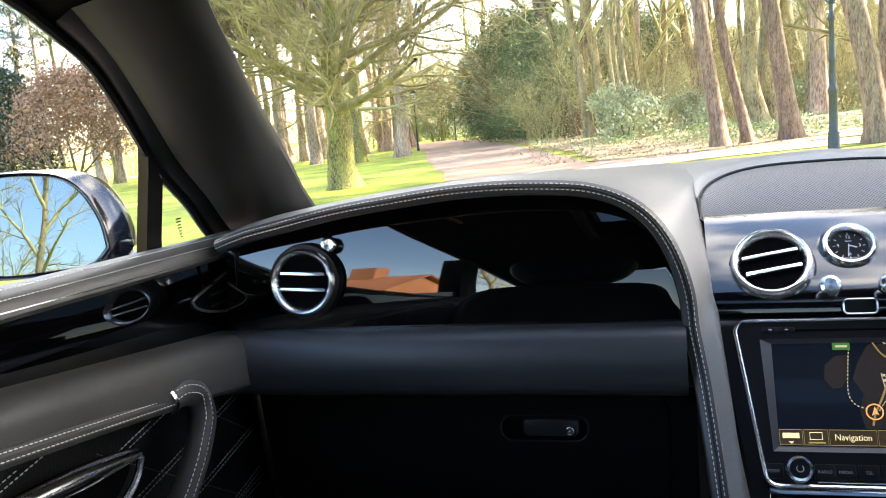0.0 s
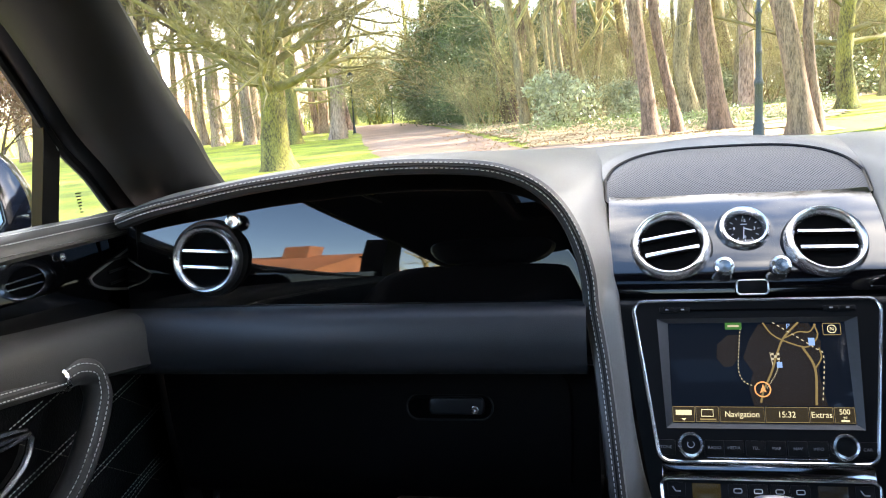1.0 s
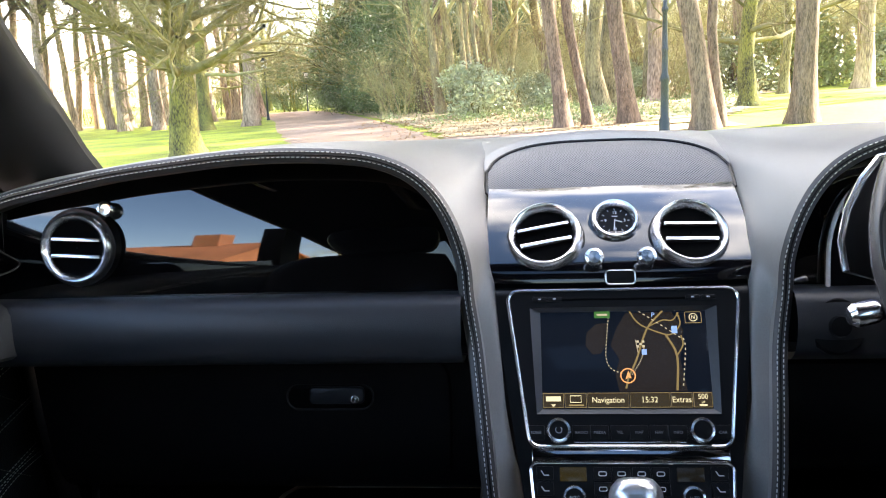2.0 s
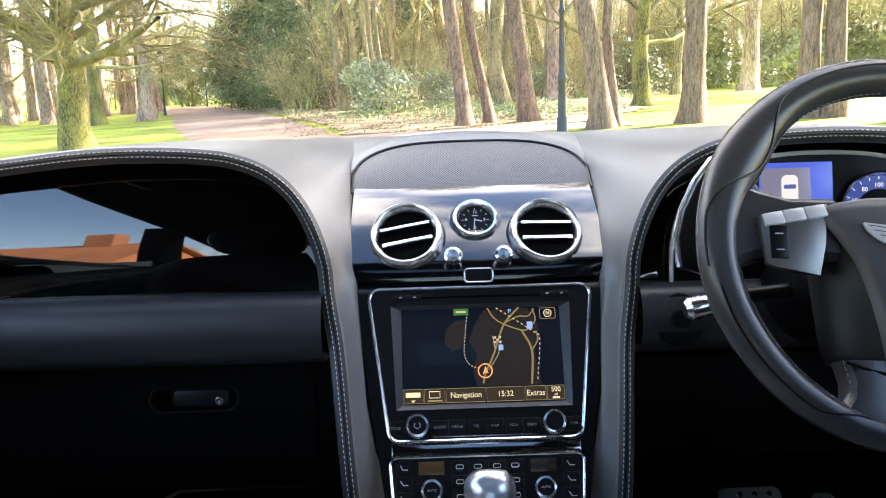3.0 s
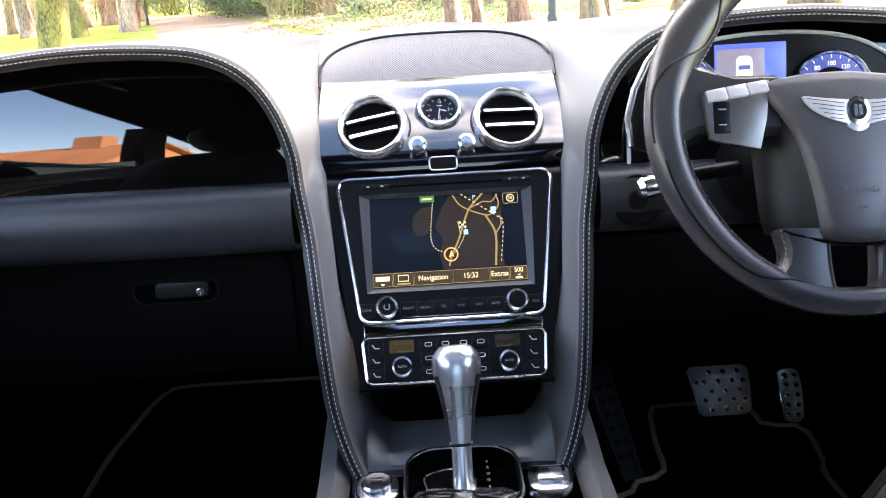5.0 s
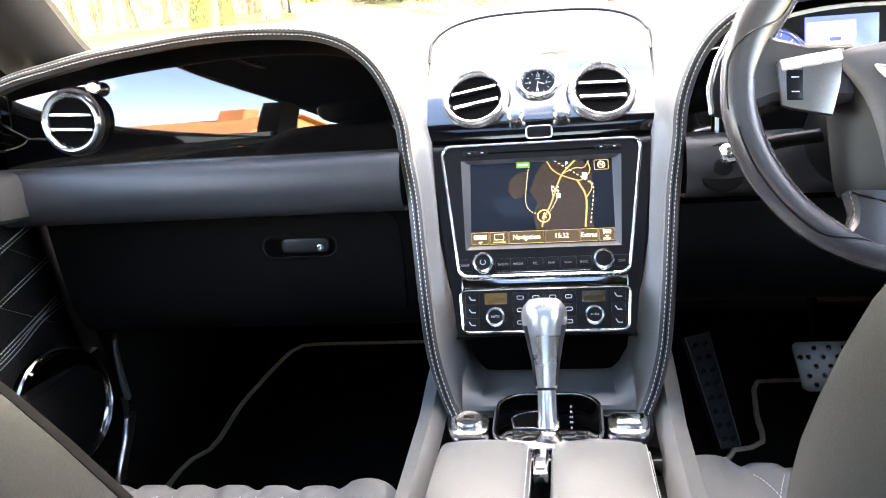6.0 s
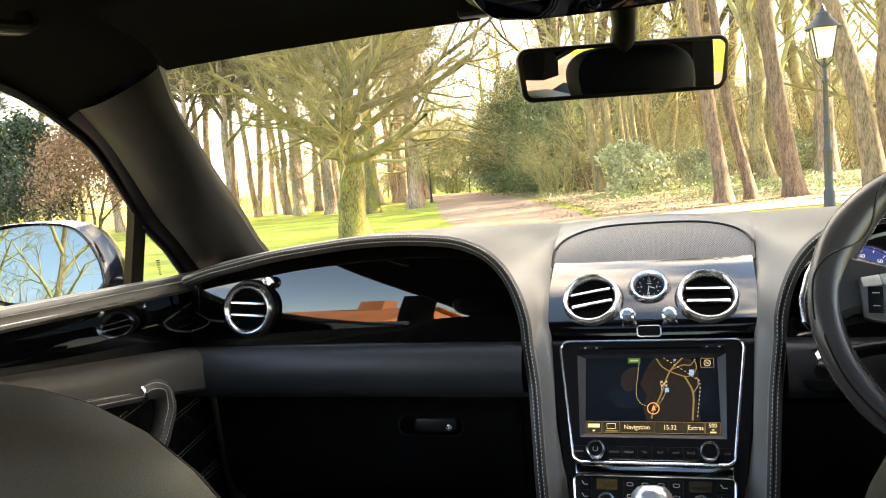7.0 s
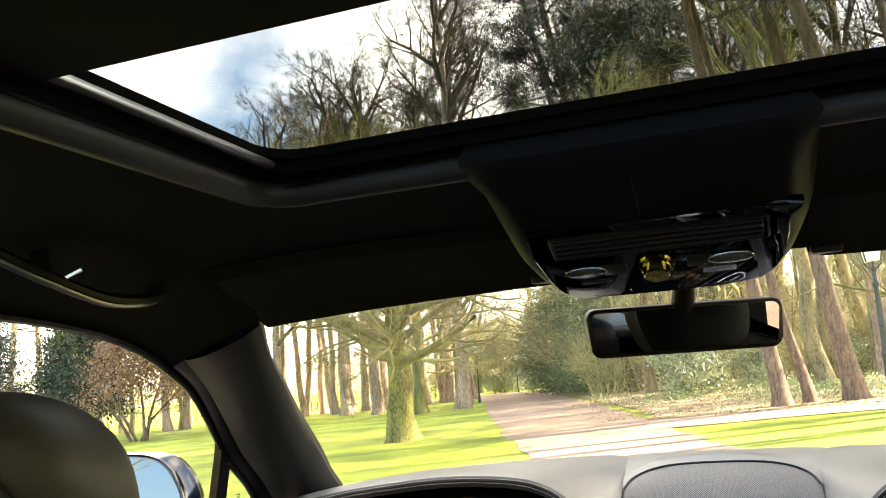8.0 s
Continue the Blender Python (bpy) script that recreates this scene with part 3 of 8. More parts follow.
for j in range(len(lin_rows) - 1):
    for i in range(n - 1):
        q = (lin_rows[j][i] + lin_rows[j + 1][i + 1]) / 2
        if abs(q.x) < RX - 0.004 and RY1 < q.y < RY0 - 0.006:
            continue
        fs.append((j * n + i, j * n + i + 1, (j + 1) * n + i + 1, (j + 1) * n + i))
part("headlining", (vs, fs), LINING, shell, "dark grey fabric headlining")

mid_y = (RY0 + RY1) / 2
rim_path = [Vector((x, y, ceiling_z(x, y) - 0.003)) for x, y in round_rect(2 * RX + 0.03, RY0 - RY1 + 0.03, 0.05, 8, 0, mid_y)]
part("opening_rim", tube(rim_path, 0.013, 20, loop=True), mat("rim_leather", (0.0095, 0.0098, 0.0108), 0.5, bump=0.35, scale=900, vary=0.15, spec=0.3), shell, "padded leather rim of the sunroof opening")


def level(w, y0, y1, z, r=0.04):
    return [Vector((x, y, z)) for x, y in round_rect(w, y0 - y1, r, 8, 0, (y0 + y1) / 2)]


low = [p + Vector((0, 0, 0.006)) for p in rim_path]
part("opening_frame", loft([low, level(2 * RX - 0.002, RY0 - 0.004, RY1, 1.379), level(2 * RX - 0.012, RY0 - 0.010, RY1, 1.379), level(2 * RX - 0.014, RY0 - 0.012, RY1, 1.390), level(2 * RX - 0.026, RY0 - 0.020, RY1, 1.390), level(2 * RX - 0.03, RY0 - 0.024, RY1, 1.398)], True), RECESS_SHADE, shell)
part("blind", block(-RX + 0.005, RX - 0.005, RY1 - 0.02, -0.872, 1.374, 1.380, 0.002), LINING, shell, "dark fabric roller blind, half drawn")
for sx in (-1, 1):
    part("guide_rail", block(sx * 0.352 - 0.006, sx * 0.352 + 0.006, RY1, RY0 - 0.03, 1.381, 1.388, 0.002), SATIN, shell)
sunroof = part("sunroof_pane", block(-0.37, 0.37, -1.12, -0.54, 1.399, 1.404, 0.002), ROOF_GLASS, shell, "tinted glass sunroof pane")
sunroof.visible_shadow = False
skin = [Vector((p.x * 1.03, p.y + (0.03 if k < n else 0), p.z + 0.030)) for k, p in enumerate(vs)]
sfs = [f for f in fs if not (abs(sum(skin[k].x for k in f)) / 4 < RX + 0.045 and RY1 - 0.06 < sum(skin[k].y for k in f) / 4 < RY0 + 0.075)]
part("outer_skin", (skin, sfs), PAINT, shell, "dark blue painted roof skin")

floor_car = thing("floor", (0, -0.5, 0.2), "black carpeted car floor", "floor", kind="structure")
part("carpet", block(-0.80, 0.80, -2.0, 0.98, 0.19, 0.215, 0), CARPET, floor_car)
part("underbody", block(-0.92, 0.92, -2.1, 0.98, 0.15, 0.185, 0), BLACK, floor_car)

windscreen_rows = []
BASE = spline([(-0.69, 0.20, 0.985), (-0.58, 0.36, 0.989), (-0.40, 0.45, 0.990), (0, 0.50, 0.992), (0.40, 0.45, 0.990), (0.58, 0.36, 0.989), (0.69, 0.20, 0.985)], 41)
for i in range(13):
    f = i / 12
    windscreen_rows.append([b.lerp(h, f) + Vector((0, 0.03 + 0.05 * math.sin(math.pi * f), 0.03 * math.sin(math.pi * f))) for b, h in zip(BASE, HEADER)])
ws = part("windscreen", loft(windscreen_rows), GLASS, None)
tagged(ws, "clear curved windscreen glass with a black edge", "windscreen", "", "structure")
ws.visible_shadow = False
cowl = part("cowl", loft([[b + Vector((0, -0.03, -0.012)) for b in BASE], [b + Vector((0, 0.05, -0.014)) for b in BASE], [b * 1.02 + Vector((0, 0.30, -0.05)) for b in BASE], [Vector((b.x * 1.1, 0.98, 0.7)) for b in BASE], [Vector((b.x * 1.1, 0.99, 0.18)) for b in BASE]]), BLACK, None)
tagged(cowl, "black scuttle panel below the windscreen", "panel", "", "structure")

# rear of the cabin: side panels, rear shelf, window openings
rear = thing("rear_body", (0, -1.7, 0.3), "dark trimmed rear quarter panels, roof posts and parcel shelf", "car body", kind="structure")
for s in (-1, 1):
    f = (lambda p: p) if s < 0 else mirrored
    # dark colour stands for rear cabin shade, so the fascia mirrors it black
    part("quarter_panel", loft([f([Vector((-0.76, y, 0.2)), Vector((-0.74, y, 0.6)), Vector((-0.745, y, 0.93)), Vector((-0.80, y, 0.955)), Vector((-0.93, y, 0.80)), Vector((-0.92, y, 0.2))]) for i, y in enumerate((-1.165, -1.4, -1.7, -2.1))]), LEATHER_SHADED, rear, "leather side panel, coloured dark for cabin shade")
    # unseen post, added to put a dark band into the fascia's reflection
    part("reflection_post", loft([f([Vector((-0.78, y0, z)), Vector((-0.72, y0, z)), Vector((-0.72, y1, z)), Vector((-0.78, y1, z))]) for y0, y1, z in ((-1.13, -1.31, 0.955), (-1.14, -1.30, 1.10), (-1.16, -1.31, 1.262))], True), LEATHER_POD, rear, "black side post, added to darken a band of the fascia's reflection")
    part("rear_post", loft([f([Vector((-0.79, -2.12, 0.98)), Vector((-0.72, -2.10, 0.97)), Vector((-0.66, -2.30, 0.96)), Vector((-0.74, -2.34, 0.96))]), f([Vector((-0.735, -2.00, 1.08)), Vector((-0.68, -1.98, 1.08)), Vector((-0.64, -2.16, 1.04)), Vector((-0.69, -2.20, 1.03))]), f([Vector((-0.715, -1.88, 1.17)), Vector((-0.66, -1.86, 1.17)), Vector((-0.62, -2.02, 1.14)), Vector((-0.67, -2.08, 1.12))])], True), LINING, rear, "dark lined rear post")
part("parcel_shelf", block(-0.74, 0.74, -2.1, -1.68, 0.90, 0.94, 0.01), LEATHER, rear, "dark leather parcel shelf")
part("rear_bulkhead", block(-0.80, 0.80, -2.14, -2.08, 0.18, 0.92, 0.01), BLACK, rear)
back_rows = []
for k in range(7):
    f = k / 6
    back_rows.append([Vector((u * (0.68 - 0.08 * f), -2.34 + 0.50 * f - 0.03 * (1 - u * u), 0.945 + 0.325 * f + 0.02 * math.sin(math.pi * f))) for u in [j / 6 - 1 for j in range(13)]])
# tint added to dim the sky that the fascia mirrors through this pane
back_glass = part("rear_window", loft(back_rows), pane_glass("tinted_glass", (0.30, 0.32, 0.34), 0.02, 0.3), None)
tagged(back_glass, "curved rear window glass, tinted to dim the sky it passes", "rear window", "", "structure")
back_glass.visible_shadow = False
# bench darkened in its colour, as if unlit
rear_seat = thing("bench_seat", (0, -1.6, 0.22), "leather rear bench seat, coloured dark for cabin shade", "car seat")
part("cushion", block(-0.62, 0.62, -1.72, -1.36, 0.24, 0.50, 0.05, 4), LEATHER_SHADED, rear_seat)
part("backrest", block(-0.62, 0.62, -1.86, -1.66, 0.44, 0.96, 0.06, 4), LEATHER_SHADED, rear_seat)
# ---- fittings in the dashboard ----


def text(body, size, m, material, parent, width=1.0, name="lettering"):
    """Lettering in the built-in font, as a thin mesh lying on the pose's xy plane."""
    c = bpy.data.curves.new(name, "FONT")
    c.body, c.size, c.align_x, c.align_y, c.extrude = body, size, "CENTER", "CENTER", 0.00015
    o = bpy.data.objects.new(name, c)
    me = bpy.data.meshes.new_from_object(o)
    bpy.data.objects.remove(o)
    me.materials.clear()
    me.materials.append(material)
    me.transform(m @ Matrix.Diagonal((width, 1, 1, 1)))
    ob = new(name, me)
    ob.location, ob.parent = -base_of(parent), parent
    return ob


def ribbon(points, m, w, lift=0.0):
    """A flat line of width w on the pose's xy plane."""
    p = [Vector((x, y)) for x, y in points]
    vs, fs = [], []
    for i in range(len(p)):
        t = (p[min(len(p) - 1, i + 1)] - p[max(0, i - 1)]).normalized()
        q = Vector((-t.y, t.x)) * w / 2
        vs += [m @ Vector((*(p[i] + q), lift)), m @ Vector((*(p[i] - q), lift))]
    for i in range(len(p) - 1):
        fs.append((2 * i, 2 * i + 1, 2 * i + 3, 2 * i + 2))
    return vs, fs


def disc(m, r, n=40, lift=0.0):
    return [m @ Vector((r * math.cos(2 * math.pi * k / n), r * math.sin(2 * math.pi * k / n), lift)) for k in range(n)], [tuple(range(n))]


def slab(m, x0, x1, y0, y1, z0, z1, r=0.001):
    return block(x0, x1, y0, y1, z0, z1, r, 2, m)


INK_DIM = mat("faded_marking", (0.24, 0.25, 0.26), 0.5, vary=0.05)
INK = mat("pale_marking", (0.55, 0.56, 0.58), 0.5, vary=0.05)
DIAL = mat("dial_face", (0.003, 0.003, 0.0035), 0.30, spec=0.12, vary=0.2)


VENT_RING = mat("satin_chrome", (0.93, 0.93, 0.94), 0.26, metal=1.0, vary=0.03, scale=60)


def round_vent(m, r, parent, tilt=0.0, name="air_vent"):
    """Bull's-eye vent: chrome ring, near-black disc for the bore's shade and two slats with bright edges."""
    v = part(name, lathe([(r * 1.20, -0.022), (r * 1.19, -0.003), (r * 1.15, 0.006), (r * 1.10, 0.0115), (r * 1.06, 0.0130), (r * 1.01, 0.0122), (r * 0.95, 0.0095), (r * 0.89, 0.0055), (r * 0.86, 0.002), (r * 0.86, -0.006)], m, 48), VENT_RING, parent, "chrome-ringed round air vent")
    part("bore", lathe([(r * 0.90, 0.0040), (r * 0.5, 0.0035), (0.001, 0.0035)], m, 32), RECESS_SHADE, v, "near-black disc standing for the shaded throat")
    for k in (-1, 1):
        y = k * r * 0.27
        w = math.sqrt((r * 0.84) ** 2 - y * y)
        t = m @ Matrix.Rotation(radians(tilt), 4, "Z") @ Matrix.Translation((0, y, 0.0070)) @ Matrix.Rotation(radians(-12), 4, "X")
        part("slat", slab(t, -w, w, -0.0016, 0.0016, -0.012, 0.0), BLACK, v)
        part("slat_edge", slab(t, -w, w, -0.0021, 0.0021, -0.001, 0.0018, 0.0006), CHROME, v)
    return v


def organ_stop(m, parent, s=1.0):
    """Chrome pull knob on a thin stem."""
    k = part("organ_stop", lathe([(0.0045 * s, -0.004), (0.0045 * s, 0.010 * s), (0.0085 * s, 0.012 * s), (0.0115 * s, 0.016 * s), (0.012 * s, 0.020 * s), (0.0105 * s, 0.0245 * s), (0.0075 * s, 0.026 * s), (0.007 * s, 0.024 * s), (0.0, 0.0235 * s)], m, 28), CHROME, parent, "chrome organ stop pull")
    part("collar", lathe([(0.0085 * s, -0.002), (0.0085 * s, 0.003), (0.006 * s, 0.005), (0.0045 * s, 0.005)], m, 24), BLACK, k)
    return k


# centre panel: two vents, clock, pulls, hazard switch
vent_m = [facing((sx * 0.0800, 0.031, 0.9062), (sx * 0.07, -0.76, 0.65)) for sx in (-1, 1)]
round_vent(vent_m[0], 0.0362, pod, 12)
round_vent(vent_m[1], 0.0362, pod, -2)
for vm in vent_m:
    part("vent_groove", lathe([(0.0452, -0.0080), (0.0445, -0.0035), (0.0432, -0.0030)], vm, 48), BLACK, pod)
clk = facing((0, 0.051, 0.9205), (0, -0.75, 0.66)) @ Matrix.Scale(0.93, 4)
clock = part("clock", lathe([(0.0270, -0.014), (0.0285, 0.002), (0.0283, 0.0060), (0.0262, 0.0090), (0.0238, 0.0088), (0.0214, 0.0040), (0.0202, 0.0)], clk, 48), CHROME, pod, "round analogue clock with chrome rim and black dial")
part("clock_collar", lathe([(0.0345, -0.014), (0.0335, -0.004), (0.0318, 0.0), (0.0290, 0.0005), (0.0275, -0.001)], clk, 48), PIANO_TOP, pod, "moulded gloss black collar")
part("dial", disc(clk, 0.0202, lift=0.0005), DIAL, clock)
for k in range(12):
    a = radians(30 * k)
    part("tick", ribbon([(0.0145 * math.sin(a), 0.0145 * math.cos(a)), (0.0175 * math.sin(a), 0.0175 * math.cos(a))], clk, 0.0007, 0.0010), INK, clock)
for s_, a in (("12", 0), ("3", 90), ("6", 180), ("9", 270)):
    text(s_, 0.0055, clk @ Matrix.Translation((0.0115 * math.sin(radians(a)), 0.0115 * math.cos(radians(a)), 0.0010)), INK, clock)
part("emblem", ribbon([(-0.0035, 0.0062), (0.0035, 0.0062)], clk, 0.0010, 0.0010), INK, clock)
part("hour_hand", ribbon([(0, 0), (0.0085, -0.0028)], clk, 0.0014, 0.0016), INK, clock)
part("minute_hand", ribbon([(0, 0.002), (-0.0022, -0.0150)], clk, 0.0011, 0.0020), INK, clock)
for sx in (-1, 1):
    organ_stop(facing((sx * 0.027, 0.010, 0.8825), (sx * 0.05, -0.90, 0.40)), pod, 0.92)
hz = facing((0, -0.004, 0.8675), (0, -0.93, 0.36))
hz_b = part("hazard_switch", plate(round_rect(0.030, 0.0135, 0.003), 0.008, hz @ Matrix.Translation((0, 0, 0.003)), 0.0012), BLACK, pod, "black rectangular switch in a chrome frame")
part("frame", ring_bar(round_rect(0.0315, 0.015, 0.0045), hz @ Matrix.Translation((0, -0.001, 0.002)), 0.0010), SATIN, hz_b)

# passenger side outer vent and pull
pv = facing((-0.608, -0.016, 0.9165), (0.04, -0.99, 0.10))
round_vent(pv, 0.0350, fascia_l, -3)
part("vent_cup", lathe([(0.046, -0.03), (0.0455, -0.004), (0.044, 0.002), (0.040, 0.002)], pv, 48), BLACK, fascia_l)
organ_stop(facing((-0.579, 0.012, 0.9555), (0.15, -0.97, 0.15)), fascia_l, 0.85)
handle_m = facing((-0.342, 0.048, 0.715), (0, -0.985, 0.17))
# near-black plate stands for the shaded hollow behind the lever
recess = part("handle_recess", plate(round_rect(0.104, 0.029, 0.0140, 8), 0.012, handle_m @ Matrix.Translation((0, 0, 0.0105)), 0.003), RECESS_SHADE, glovebox, "glovebox handle recess, a plate near-black for shade")
part("lever", plate(round_rect(0.068, 0.021, 0.007, 6, 0.009, 0.002), 0.006, handle_m @ Matrix.Translation((0, 0, 0.0165)), 0.003, 3), mat("grey_lever", (0.018, 0.018, 0.020), 0.3, vary=0.1), recess, "grey metal pull lever")
part("lock", lathe([(0.0048, 0.0165), (0.0048, 0.019), (0.003, 0.0195), (0, 0.0185)], handle_m @ Matrix.Translation((0.032, -0.002, 0)), 16), CHROME, recess)
part("rim", ring_bar(round_rect(0.106, 0.031, 0.0150, 8), handle_m @ Matrix.Translation((0, 0, 0.0110)), 0.0012), mat("dull_rim", (0.012, 0.012, 0.013), 0.35, vary=0.1), recess)
part("lid_seam", tube([Vector((x, y, z)) for x, y, z in spline([(-0.708, 0.026, 0.768), (-0.45, 0.026, 0.768), (-0.235, 0.026, 0.767), (-0.205, 0.028, 0.760), (-0.196, 0.032, 0.742), (-0.196, 0.040, 0.68), (-0.200, 0.055, 0.615)], 60)], 0.0016, 6), RECESS_SHADE, glovebox)

# driver side fascia and instruments
fascia_r = part("driver_fascia", fascia(True), PIANO, dash, "polished piano black driver's fascia")
cl = facing((0.378, -0.012, 0.925), (0, -0.985, 0.17))
cluster_out = [(-0.168, -0.075), (-0.165, -0.02), (-0.150, 0.020), (-0.120, 0.048), (-0.080, 0.062), (-0.02, 0.068), (0.05, 0.065), (0.10, 0.053), (0.135, 0.030), (0.152, 0.0), (0.155, -0.04), (0.150, -0.075)]
co = [(p.x, p.y) for p in spline([(x, y, 0) for x, y in cluster_out], 50)]
cluster = part("instrument_panel", plate(co, 0.010, cl, 0.0), DIAL, dash, "instrument cluster with two round dials and a blue display")
part("chrome_arc", tube([cl @ Vector((x, y, 0.002)) for x, y in co], 0.0025, 8), CHROME_GLINT, cluster, "chrome outline of the instruments")
BLUE = glow("display_blue", (0.08, 0.16, 0.85), 0.12)
BLUE_DK = glow("dial_blue", (0.06, 0.12, 0.55), 0.077)
GREY_DISP = glow("display_grey", (0.31, 0.34, 0.52), 0.085)
LIT = glow("display_white", (0.75, 0.80, 0.90), 0.176)
for gx, gy, marks in ((-0.108, 0.004, ("10", "20", "30", "40", "50", "60", "70")), (0.063, 0.000, ("20", "40", "60", "80", "100", "120", "140", "160", "180"))):
    gm = cl @ Matrix.Translation((gx, gy, 0.001)) @ Matrix.Scale(0.88, 4)
    dial = part("dial", disc(gm, 0.0475, lift=0.0006), DIAL, cluster, "round dial with a chrome rim")
    part("rim", lathe([(0.0515, 0.0), (0.052, 0.007), (0.0495, 0.009), (0.0475, 0.006), (0.0470, 0.0005)], gm, 48), CHROME, dial)
    part("lit_ring", lathe([(0.0465, 0.0012), (0.030, 0.0013)], gm, 48), BLUE_DK, dial, "blue lit scale")
    n_ = len(marks)
    for k, s_ in enumerate(marks):
        a = radians(-125 + 250 * k / (n_ - 1))
        text(s_, 0.0078, gm @ Matrix.Translation((0.0345 * math.sin(a), 0.0345 * math.cos(a), 0.0018)), LIT, dial)
    for k in range(2 * n_ - 1):
        a = radians(-125 + 250 * k / (2 * n_ - 2))
        part("tick", ribbon([(0.0415 * math.sin(a), 0.0415 * math.cos(a)), (0.0455 * math.sin(a), 0.0455 * math.cos(a))], gm, 0.0010, 0.0020), LIT, dial)
    part("needle", ribbon([(0.004, 0.006), (-0.026, -0.034)], gm, 0.0016, 0.004), LIT, dial)
dsp = part("display", slab(cl, -0.068, 0.013, -0.007, 0.058, -0.002, 0.0015), BLUE, cluster, "blue information display")
part("view", slab(cl, -0.0665, -0.012, -0.006, 0.052, 0.0012, 0.0022, 0.0003), GREY_DISP, dsp, "grey car view on the display")
car_m = cl @ Matrix.Translation((-0.035, 0.024, 0.0026)) @ Matrix.Scale(1.35, 4)
icon = part("car_outline", plate(round_rect(0.0135, 0.030, 0.0045, 5), 0.0004, car_m), glow("display_car", (0.72, 0.72, 0.74), 0.15), dsp, "small white car outline seen from above")
for y_, h_ in ((0.0055, 0.0035), (-0.0075, 0.0045)):
    part("glass", plate(round_rect(0.0100, h_, 0.0012, 3, 0, y_), 0.0003, car_m @ Matrix.Translation((0, 0, 0.0004))), BLUE_DK, icon)
dv = facing((0.650, -0.016, 0.915), (-0.04, -0.99, 0.10))
round_vent(dv, 0.0410, fascia_r, 3)
organ_stop(facing((0.572, 0.012, 0.965), (-0.15, -0.97, 0.15)), fascia_r, 1.0)

# ---- infotainment unit ----
mb = facing((0, -0.002, 0.8505), (0, -0.871, 0.491))
unit = thing("infotainment_unit", (0, -0.03, 0.70), "black infotainment unit with a chrome frame and lit navigation map", "infotainment screen")
out = [(x, y) for x, y in round_rect(0.245, 0.167, 0.012, 6, 0, -0.0835, 0.0195)]
part("backing", plate(out, 0.010, mb @ Matrix.Translation((0, 0, 0.001)), 0.0), BLACK, unit)
F = mb @ Matrix.Translation((0, 0, 0.0082))
part("top_bar", plate([(x, y) for x, y in out if y > -0.02] + [(-0.1205, -0.0195), (0.1205, -0.0195)], 0.010, F), BLACK, unit, "black plastic front")
part("bottom_bar", plate([(0.1068, -0.134), (-0.1068, -0.134)] + [(x, y) for x, y in out if y < -0.14], 0.010, F), BLACK, unit, "black plastic front with keys")
for sx in (-1, 1):
    part("side_bar", plate([(sx * 0.1203, -0.0195), (sx * 0.099, -0.0195), (sx * 0.094, -0.134), (sx * 0.1068, -0.134)], 0.010, F), BLACK, unit)
part("chrome_frame", ring_bar(out, mb @ Matrix.Translation((0, 0, 0.0085)), 0.0021, 8), CHROME, unit, "slim chrome frame")
U = mb @ Matrix.Translation((0, 0, 0.0085))
scr_t, scr_b = -0.0236, -0.128
# sloping surround of the screen
o_ = [(-0.099, -0.0195), (0.099, -0.0195), (0.094, -0.134), (-0.094, -0.134)]
i_ = [(-0.0875, scr_t), (0.0875, scr_t), (0.0875, scr_b), (-0.0875, scr_b)]
part("surround", ([U @ Vector((*p, 0.0006)) for p in o_] + [U @ Vector((*p, -0.0045)) for p in i_], [(0, 1, 5, 4), (1, 2, 6, 5), (2, 3, 7, 6), (3, 0, 4, 7)]), mat("grey_surround", (0.035, 0.037, 0.042), 0.35, vary=0.1), unit, "bevelled dark grey screen surround")
SCREEN = glow("map_black", (0.002, 0.006, 0.016), 0.10)
SCREEN.node_tree.nodes["Principled BSDF"].inputs["Roughness"].default_value = 0.08
SCREEN.node_tree.nodes["Principled BSDF"].inputs["Specular IOR Level"].default_value = 0.2
ROAD = glow("map_road", (0.30, 0.23, 0.09), 0.115)
ROAD_LT = glow("map_track", (0.62, 0.58, 0.42), 0.125)
AMBER = glow("map_amber", (0.90, 0.42, 0.16), 0.15)
GREEN = glow("map_green", (0.10, 0.42, 0.08), 0.055)
SIGN = glow("map_sign", (0.25, 0.45, 0.85), 0.154)
BAR = glow("menu_bar", (0.08, 0.06, 0.02), 0.06)
MENU = glow("menu_text", (0.90, 0.86, 0.58), 0.15)
EDGE_LT = glow("menu_edge", (0.42, 0.34, 0.16), 0.110)
GROUND_MAP = glow("map_brown", (0.017, 0.010, 0.002), 0.11)
screen = part("screen", slab(U, -0.0876, 0.0876, scr_b, scr_t, -0.006, -0.0044, 0.0002), SCREEN, unit, "lit screen with a navigation map")
S = U @ Matrix.Translation((-0.0875, scr_t, -0.0042))
SH = scr_t - scr_b


def uv(*pts):
    return [(0.175 * u, -SH * v) for u, v in pts]


land = uv((0.46, 0.83), (0.44, 0.66), (0.47, 0.50), (0.42, 0.36), (0.46, 0.18), (0.52, 0.02), (0.80, 0.01), (0.86, 0.20), (0.83, 0.50), (0.86, 0.83))
part("map_area", ([S @ Vector((x, y, 0.0001)) for x, y in land], [tuple(range(len(land)))]), GROUND_MAP, screen)
land = uv((0.27, 0.36), (0.28, 0.22), (0.34, 0.13), (0.405, 0.12), (0.40, 0.33), (0.36, 0.44), (0.31, 0.45))
part("map_area", ([S @ Vector((x, y, 0.0001)) for x, y in land], [tuple(range(len(land)))]), GROUND_MAP, screen)


